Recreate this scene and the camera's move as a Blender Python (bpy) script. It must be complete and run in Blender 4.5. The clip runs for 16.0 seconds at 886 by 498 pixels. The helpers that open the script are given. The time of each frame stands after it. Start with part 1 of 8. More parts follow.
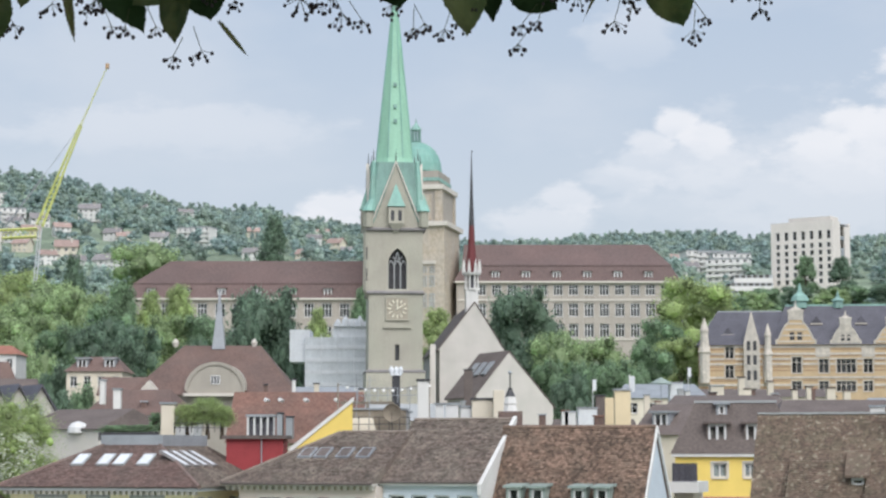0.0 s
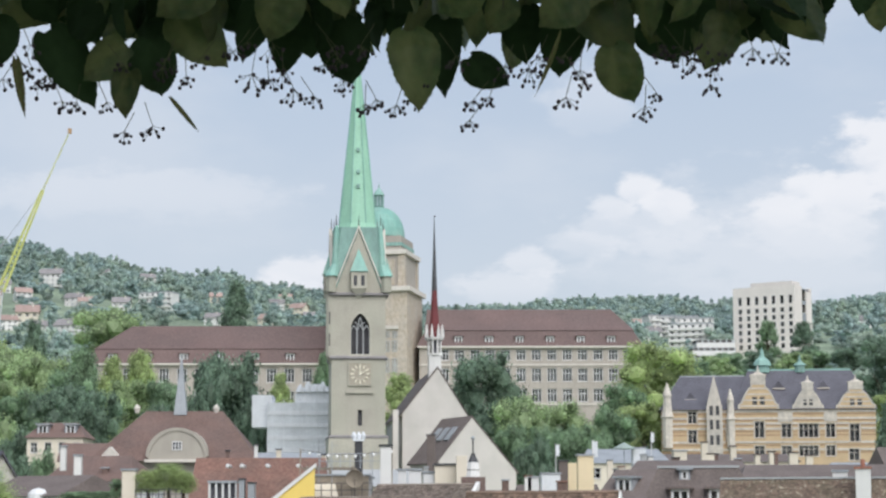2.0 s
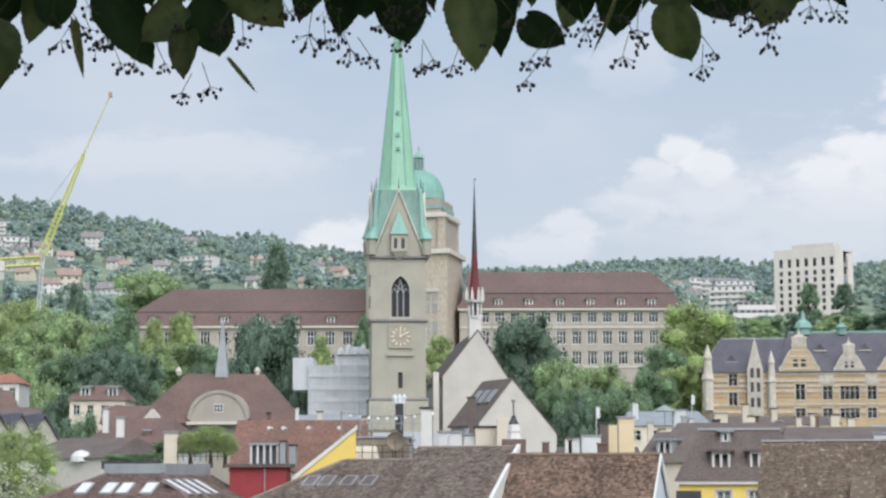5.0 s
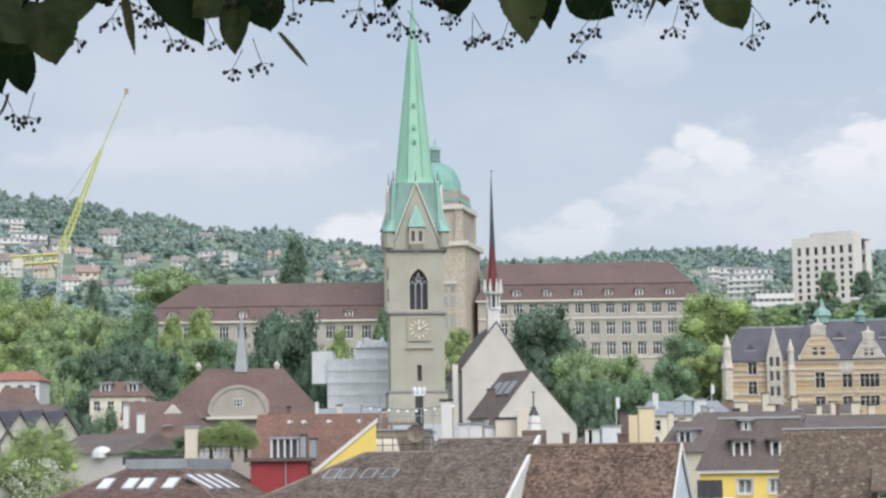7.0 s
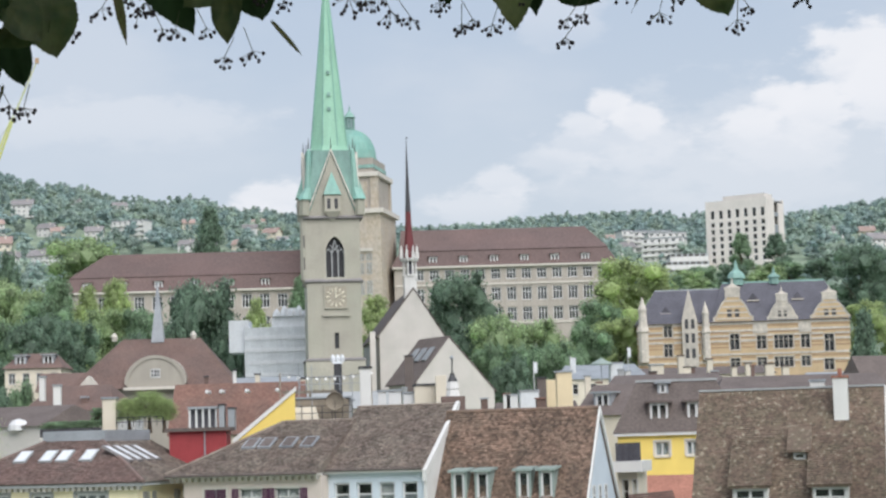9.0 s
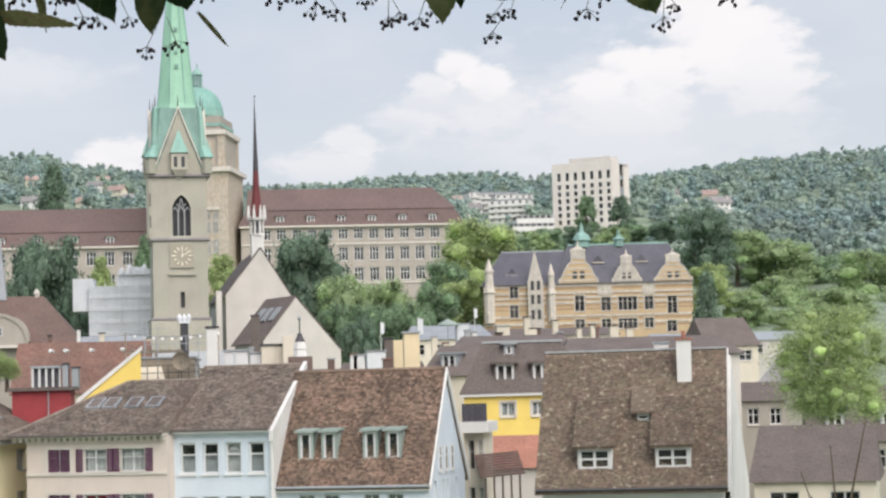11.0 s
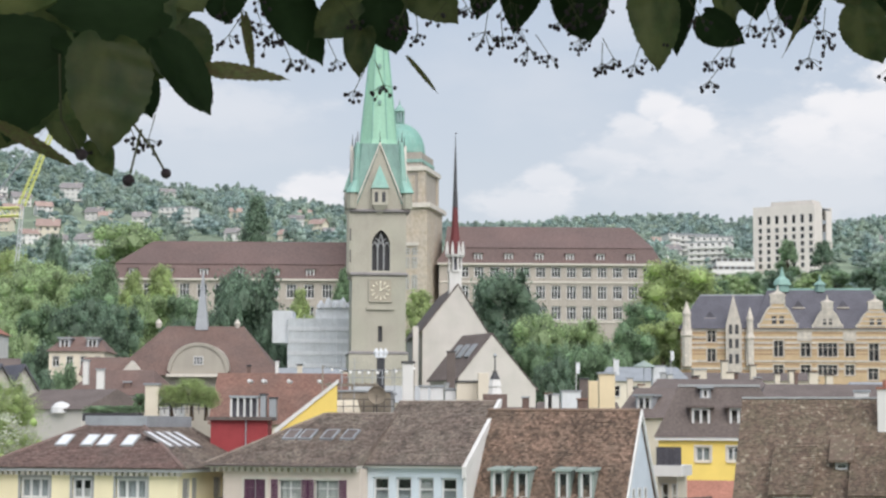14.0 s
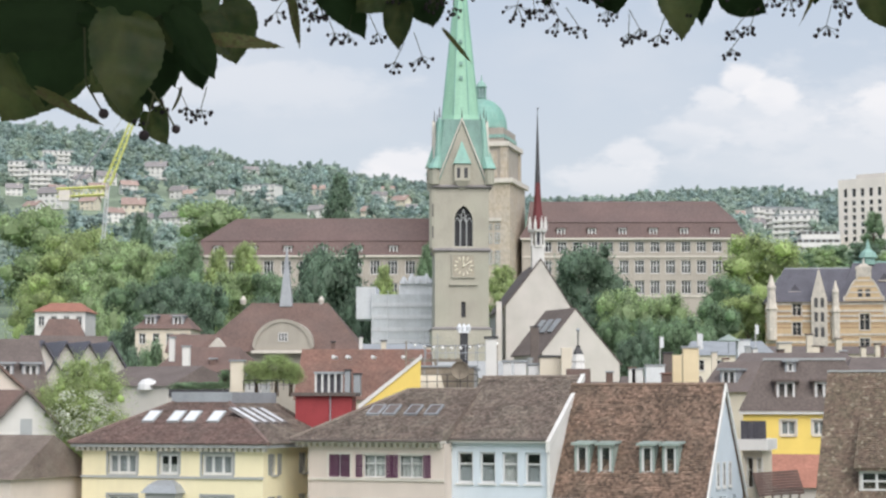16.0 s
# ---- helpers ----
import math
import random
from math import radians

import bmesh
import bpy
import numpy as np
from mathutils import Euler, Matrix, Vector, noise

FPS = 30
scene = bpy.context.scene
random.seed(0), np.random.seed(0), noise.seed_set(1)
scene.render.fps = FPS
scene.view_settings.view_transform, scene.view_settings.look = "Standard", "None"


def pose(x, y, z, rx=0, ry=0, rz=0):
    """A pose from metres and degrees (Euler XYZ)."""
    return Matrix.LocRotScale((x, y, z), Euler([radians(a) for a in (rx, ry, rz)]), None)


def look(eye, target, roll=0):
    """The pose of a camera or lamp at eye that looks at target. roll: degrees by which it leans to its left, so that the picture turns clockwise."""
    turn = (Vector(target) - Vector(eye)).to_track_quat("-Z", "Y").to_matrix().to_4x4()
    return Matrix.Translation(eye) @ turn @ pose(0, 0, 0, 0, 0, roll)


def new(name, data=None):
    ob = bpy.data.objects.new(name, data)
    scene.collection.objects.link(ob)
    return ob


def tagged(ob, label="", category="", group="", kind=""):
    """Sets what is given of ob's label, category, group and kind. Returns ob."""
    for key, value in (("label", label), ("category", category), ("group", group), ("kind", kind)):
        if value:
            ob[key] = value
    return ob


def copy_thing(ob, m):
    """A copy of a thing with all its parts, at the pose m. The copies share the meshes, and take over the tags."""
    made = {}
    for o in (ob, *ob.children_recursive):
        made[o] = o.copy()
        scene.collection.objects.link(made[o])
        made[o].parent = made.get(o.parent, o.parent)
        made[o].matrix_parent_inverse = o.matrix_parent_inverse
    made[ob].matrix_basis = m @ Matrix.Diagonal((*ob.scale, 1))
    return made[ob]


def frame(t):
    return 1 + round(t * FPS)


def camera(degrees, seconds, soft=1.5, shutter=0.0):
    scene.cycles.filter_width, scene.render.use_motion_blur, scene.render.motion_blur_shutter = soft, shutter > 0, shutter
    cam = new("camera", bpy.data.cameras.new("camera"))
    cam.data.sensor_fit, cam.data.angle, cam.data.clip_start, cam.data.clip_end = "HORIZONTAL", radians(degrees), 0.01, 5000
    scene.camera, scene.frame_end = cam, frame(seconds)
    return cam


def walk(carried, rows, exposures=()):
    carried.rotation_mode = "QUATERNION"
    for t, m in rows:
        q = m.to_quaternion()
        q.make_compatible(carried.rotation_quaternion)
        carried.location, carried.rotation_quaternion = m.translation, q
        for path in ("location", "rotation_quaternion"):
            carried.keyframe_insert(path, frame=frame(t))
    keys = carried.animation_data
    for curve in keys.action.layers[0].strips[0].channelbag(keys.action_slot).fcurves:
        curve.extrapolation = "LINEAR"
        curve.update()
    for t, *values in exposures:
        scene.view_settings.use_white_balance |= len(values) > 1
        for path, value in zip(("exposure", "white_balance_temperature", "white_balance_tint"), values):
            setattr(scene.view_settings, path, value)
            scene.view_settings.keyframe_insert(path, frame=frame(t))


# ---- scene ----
# ---- camera and walk ----
cam = camera(25.25, 16.0, soft=2.5)
# seconds, place, turn to the left, tilt up, lean
STEPS = (
    (0, 0.000, 0.000, -0.000, -0.000, 5.861, 0.000),
    (0.5, -0.000, 0.001, 0.001, -0.198, 6.130, 0.031),
    (1, 0.005, 0.002, 0.001, -0.565, 6.572, 0.017),
    (1.5, 0.012, 0.004, 0.009, -0.912, 7.168, -0.029),
    (2, 0.015, 0.003, 0.015, -1.084, 7.739, -0.148),
    (2.5, 0.008, -0.004, 0.019, -0.997, 8.006, -0.220),
    (3, 0.003, 0.001, 0.024, -0.703, 7.852, -0.289),
    (3.5, 0.002, -0.002, 0.017, -0.390, 7.351, -0.275),
    (4, -0.007, -0.003, 0.013, -0.170, 6.801, -0.238),
    (6.5, -0.009, 0.004, -0.006, 0.453, 6.563, -0.258),
    (7, -0.056, -0.001, -0.016, 0.592, 6.447, -0.753),
    (7.5, -0.101, 0.017, -0.014, 0.442, 6.279, -1.315),
    (8, -0.160, 0.024, -0.007, -0.018, 5.935, -1.708),
    (8.5, -0.172, 0.001, 0.008, -0.665, 5.715, -1.830),
    (9, -0.160, -0.033, 0.008, -1.847, 5.429, -1.700),
    (9.5, -0.158, -0.016, 0.028, -3.468, 5.263, -1.555),
    (9.7, -0.135, -0.012, 0.001, -4.199, 5.174, -1.588),
    (10.75, -0.240, -0.010, 0.045, -6.300, 4.350, -1.550),
    (11.8, -0.343, -0.007, 0.086, -4.960, 3.862, -1.396),
    (12, -0.370, -0.030, 0.086, -4.215, 3.951, -1.259),
    (12.5, -0.372, -0.033, 0.086, -2.499, 4.360, -0.845),
    (13, -0.328, -0.003, 0.092, -1.427, 4.787, -0.320),
    (13.5, -0.277, 0.047, 0.085, -0.884, 5.164, 0.063),
    (14, -0.270, 0.070, 0.085, -0.530, 5.325, 0.308),
    (14.5, -0.270, 0.055, 0.079, -0.034, 5.173, 0.347),
    (15, -0.239, 0.011, 0.073, 0.589, 4.792, 0.252),
    (15.5, -0.223, -0.032, 0.056, 1.280, 4.495, 0.084),
    (16, -0.207, -0.082, 0.052, 1.884, 4.611, 0.064),
)
walk(cam, [(t, pose(x, y, z, rx=90 + up, rz=turn) @ pose(0, 0, 0, rz=lean)) for t, x, y, z, turn, up, lean in STEPS],
     exposures=[(0, 0.0, 6270, 11), (9, 0.0, 6300, 11), (9.7, 0.04, 6420, 12), (12, 0.14, 6720, 13), (14, 0.04, 6470, 12), (16, 0.08, 6510, 12)])

# ---- sky and sun ----
SUN_TURN, SUN_UP = 158.0, 46.0  # compass turn from the view's line to the right, height, degrees
world = bpy.data.worlds.new("overcast_sky")
scene.world = world
world.use_nodes = True
wt = world.node_tree
wt.nodes.clear()


def wn(kind, **sets):
    n = wt.nodes.new(kind)
    for k, v in sets.items():
        if k == "op":
            n.operation = v
        elif k == "blend":
            n.blend_type = v
    return n


def wmath(op, a, b=None):
    n = wn("ShaderNodeMath", op=op)
    for i, v in enumerate((a, b)):
        if v is None:
            continue
        if hasattr(v, "links"):
            wt.links.new(v, n.inputs[i])
        else:
            n.inputs[i].default_value = v
    return n.outputs[0]


def wramp(v, lo, hi):
    n = wt.nodes.new("ShaderNodeMapRange")
    n.interpolation_type = "SMOOTHSTEP"
    wt.links.new(v, n.inputs["Value"])
    n.inputs["From Min"].default_value, n.inputs["From Max"].default_value = lo, hi
    return n.outputs["Result"]


def wmix(fac, a, b):
    n = wt.nodes.new("ShaderNodeMixRGB")
    for i, v in enumerate((fac, a, b)):
        if hasattr(v, "links"):
            wt.links.new(v, n.inputs[i])
        else:
            n.inputs[i].default_value = v if i == 0 else (*v, 1)
    return n.outputs[0]


sky = wt.nodes.new("ShaderNodeTexSky")
sky.sky_type, sky.sun_disc = "NISHITA", False
sky.sun_elevation, sky.sun_rotation = radians(SUN_UP), radians(SUN_TURN)
sky.air_density, sky.dust_density, sky.ozone_density = 1.2, 2.5, 1.5
way = wt.nodes.new("ShaderNodeTexCoord").outputs["Generated"]
split = wt.nodes.new("ShaderNodeSeparateXYZ")
wt.links.new(way, split.inputs[0])
flat = wt.nodes.new("ShaderNodeVectorMath")
flat.operation = "MULTIPLY"
wt.links.new(way, flat.inputs[0])
flat.inputs[1].default_value = (1, 1, 2.2)


def wnoise(scale, detail, rough=0.55):
    n = wt.nodes.new("ShaderNodeTexNoise")
    wt.links.new(flat.outputs[0], n.inputs["Vector"])
    n.inputs["Scale"].default_value, n.inputs["Detail"].default_value, n.inputs["Roughness"].default_value = scale, detail, rough
    return n.outputs["Fac"]


broad, fine = wnoise(5.5, 5), wnoise(26, 6, 0.6)
light_sky = wt.nodes.new("ShaderNodeVectorMath")
light_sky.operation = "SCALE"
wt.links.new(sky.outputs[0], light_sky.inputs[0])
light_sky.inputs["Scale"].default_value = 0.10
# a high grey-blue veil, paler towards the horizon
low = wramp(split.outputs["Z"], 0.30, 0.04)
veil = wmix(low, (0.51, 0.605, 0.735), (0.68, 0.735, 0.79))
veil = wmix(wmath("MULTIPLY", wramp(broad, 0.42, 0.68), 0.65), veil, (0.72, 0.76, 0.815))
veil = wmix(0.86, light_sky.outputs[0], veil)
# cumulus heads: bearing (x/y), height (z/y), half width, half height, strength
CLOUDS = ((0.1629, 0.1231, 0.0857, 0.0229, 0.18), (0.2237, 0.1377, 0.1086, 0.0429, 0.28), (-0.1399, 0.1639, 0.0943, 0.0143, 0.3), (0.0947, 0.2138, 0.0257, 0.0171, 0.3),
          (0.1200, 0.1464, 0.0429, 0.0129, 0.4), (0.1179, 0.1662, 0.0120, 0.0097, 0.9), (0.1057, 0.1575, 0.0143, 0.0080, 0.7), (0.1331, 0.1581, 0.0143, 0.0097, 0.85),
          (0.2066, 0.1464, 0.0429, 0.0157, 0.5), (0.2085, 0.1692, 0.0157, 0.0109, 0.95), (0.2243, 0.1639, 0.0214, 0.0171, 0.95), (0.1917, 0.1557, 0.0171, 0.0097, 0.85),
          (0.2509, 0.1873, 0.0343, 0.0229, 0.95), (0.2764, 0.1697, 0.0400, 0.0314, 0.9), (-0.0530, 0.1226, 0.0257, 0.0114, 0.8), (-0.0644, 0.1159, 0.0229, 0.0086, 0.6),
          (0.0622, 0.1289, 0.0157, 0.0109, 0.6), (0.0477, 0.1159, 0.0314, 0.0114, 0.5), (0.0882, 0.1377, 0.0257, 0.0086, 0.35))
across = wmath("DIVIDE", split.outputs["X"], wmath("MAXIMUM", split.outputs["Y"], 0.05))
upward = wmath("DIVIDE", split.outputs["Z"], wmath("MAXIMUM", split.outputs["Y"], 0.05))
wobble = wmath("SUBTRACT", fine, 0.5)
wobble2 = wmath("SUBTRACT", wnoise(60, 4, 0.6), 0.5)
for u, v, hw, hh, strong in CLOUDS:
    du = wmath("DIVIDE", wmath("SUBTRACT", across, u), hw)
    dv = wmath("DIVIDE", wmath("SUBTRACT", upward, v), hh)
    r = wmath("SQRT", wmath("ADD", wmath("MULTIPLY", du, du), wmath("MULTIPLY", dv, dv)))
    r = wmath("ADD", r, wmath("ADD", wmath("MULTIPLY", wobble, 1.7), wmath("MULTIPLY", wobble2, 0.8)))
    soft = wramp(dv, -1.1, 0.2)
    head = wmath("MULTIPLY", wmath("MULTIPLY", wramp(r, 1.12, 0.62), strong), wmath("ADD", wmath("MULTIPLY", soft, 0.6), 0.4))
    veil = wmix(head, veil, (0.87, 0.875, 0.89))
back = wt.nodes.new("ShaderNodeBackground")
wt.links.new(veil, back.inputs[0])
back.inputs[1].default_value = 1.0
wt.links.new(back.outputs[0], wt.nodes.new("ShaderNodeOutputWorld").inputs[0])

sun_data = bpy.data.lights.new("sun", "SUN")
sun_data.energy, sun_data.angle, sun_data.color = 3.3, radians(60), (1.0, 0.96, 0.91)
sun = new("sun", sun_data)
su, st = radians(SUN_UP), radians(SUN_TURN)
toward = Vector((math.sin(st) * math.cos(su), math.cos(st) * math.cos(su), math.sin(su)))
sun.matrix_world = look(toward * 60, (0, 0, 0))


# ---- materials ----
def material(name, base, rough=0.8, spread=0.12, scale=3.0, grain=0.25, grain_scale=40.0, bump=0.15, metal=0.0, per="object",
             tint=None, tint_scale=0.5, tint_amount=0.4, streak=0.0, translucent=0.0, spec=0.4, speck=None, speck_scale=3.0):
    """A surface with broad stains, fine grain, relief and a change from piece to piece."""
    m = bpy.data.materials.new(name)
    m.use_nodes = True
    t = m.node_tree
    b = t.nodes["Principled BSDF"]
    co = t.nodes.new("ShaderNodeTexCoord").outputs["Object"]

    def noise_node(sc, det, vec=co):
        n = t.nodes.new("ShaderNodeTexNoise")
        t.links.new(vec, n.inputs["Vector"])
        n.inputs["Scale"].default_value, n.inputs["Detail"].default_value = sc, det
        return n.outputs["Fac"]

    def rng(v, lo, hi, a=0.3, z=0.7):
        n = t.nodes.new("ShaderNodeMapRange")
        t.links.new(v, n.inputs["Value"])
        n.inputs["From Min"].default_value, n.inputs["From Max"].default_value = a, z
        n.inputs["To Min"].default_value, n.inputs["To Max"].default_value = lo, hi
        return n.outputs["Result"]

    def mult(a, c):
        n = t.nodes.new("ShaderNodeMath")
        n.operation = "MULTIPLY"
        t.links.new(a, n.inputs[0])
        t.links.new(c, n.inputs[1])
        return n.outputs[0]

    value = mult(rng(noise_node(scale, 4), 1 - spread, 1 + spread), rng(noise_node(grain_scale, 3), 1 - grain, 1 + grain))
    if streak:
        mp = t.nodes.new("ShaderNodeMapping")
        t.links.new(co, mp.inputs["Vector"])
        mp.inputs["Scale"].default_value = (0.9, 0.9, 0.12)
        value = mult(value, rng(noise_node(1.6, 5, mp.outputs[0]), 1 - streak * 0.5, 1 + streak * 0.3))
    src = t.nodes.new("ShaderNodeObjectInfo").outputs["Random"] if per == "object" else t.nodes.new("ShaderNodeNewGeometry").outputs["Random Per Island"]
    value = mult(value, rng(src, 1 - spread * (1.0 if per == "object" else 2.4), 1 + spread * (1.0 if per == "object" else 2.4), 0, 1))
    col = t.nodes.new("ShaderNodeMixRGB")
    col.inputs[1].default_value, col.inputs[2].default_value = (*base, 1), (*(tint or base), 1)
    if tint:
        t.links.new(rng(noise_node(tint_scale, 5), 0, tint_amount * 2, 0.4, 0.65), col.inputs[0])
    colour = col.outputs[0]
    if speck:
        spots = t.nodes.new("ShaderNodeMixRGB")
        t.links.new(rng(noise_node(speck_scale, 2), 0, 0.85, 0.60, 0.68), spots.inputs[0])
        t.links.new(colour, spots.inputs[1])
        spots.inputs[2].default_value = (*speck, 1)
        colour = spots.outputs[0]
    sc = t.nodes.new("ShaderNodeVectorMath")
    sc.operation = "SCALE"
    t.links.new(colour, sc.inputs[0])
    t.links.new(value, sc.inputs["Scale"])
    t.links.new(sc.outputs[0], b.inputs["Base Color"])
    b.inputs["Roughness"].default_value, b.inputs["Metallic"].default_value = rough, metal
    b.inputs["Specular IOR Level"].default_value = spec
    if bump:
        bp = t.nodes.new("ShaderNodeBump")
        bp.inputs["Strength"].default_value = bump
        bp.inputs["Distance"].default_value = 0.03
        t.links.new(noise_node(grain_scale * 0.7, 3), bp.inputs["Height"])
        t.links.new(bp.outputs[0], b.inputs["Normal"])
    if translucent:
        tr = t.nodes.new("ShaderNodeBsdfTranslucent")
        t.links.new(sc.outputs[0], tr.inputs[0])
        mx = t.nodes.new("ShaderNodeMixShader")
        mx.inputs[0].default_value = translucent
        t.links.new(b.outputs[0], mx.inputs[1])
        t.links.new(tr.outputs[0], mx.inputs[2])
        t.links.new(mx.outputs[0], t.nodes["Material Output"].inputs[0])
    return m


def glass_material(name, tint, rough=0.03):
    m = bpy.data.materials.new(name)
    m.use_nodes = True
    b = m.node_tree.nodes["Principled BSDF"]
    b.inputs["Base Color"].default_value = (*tint, 1)
    b.inputs["Roughness"].default_value, b.inputs["Transmission Weight"].default_value, b.inputs["IOR"].default_value = rough, 1.0, 1.45
    return m


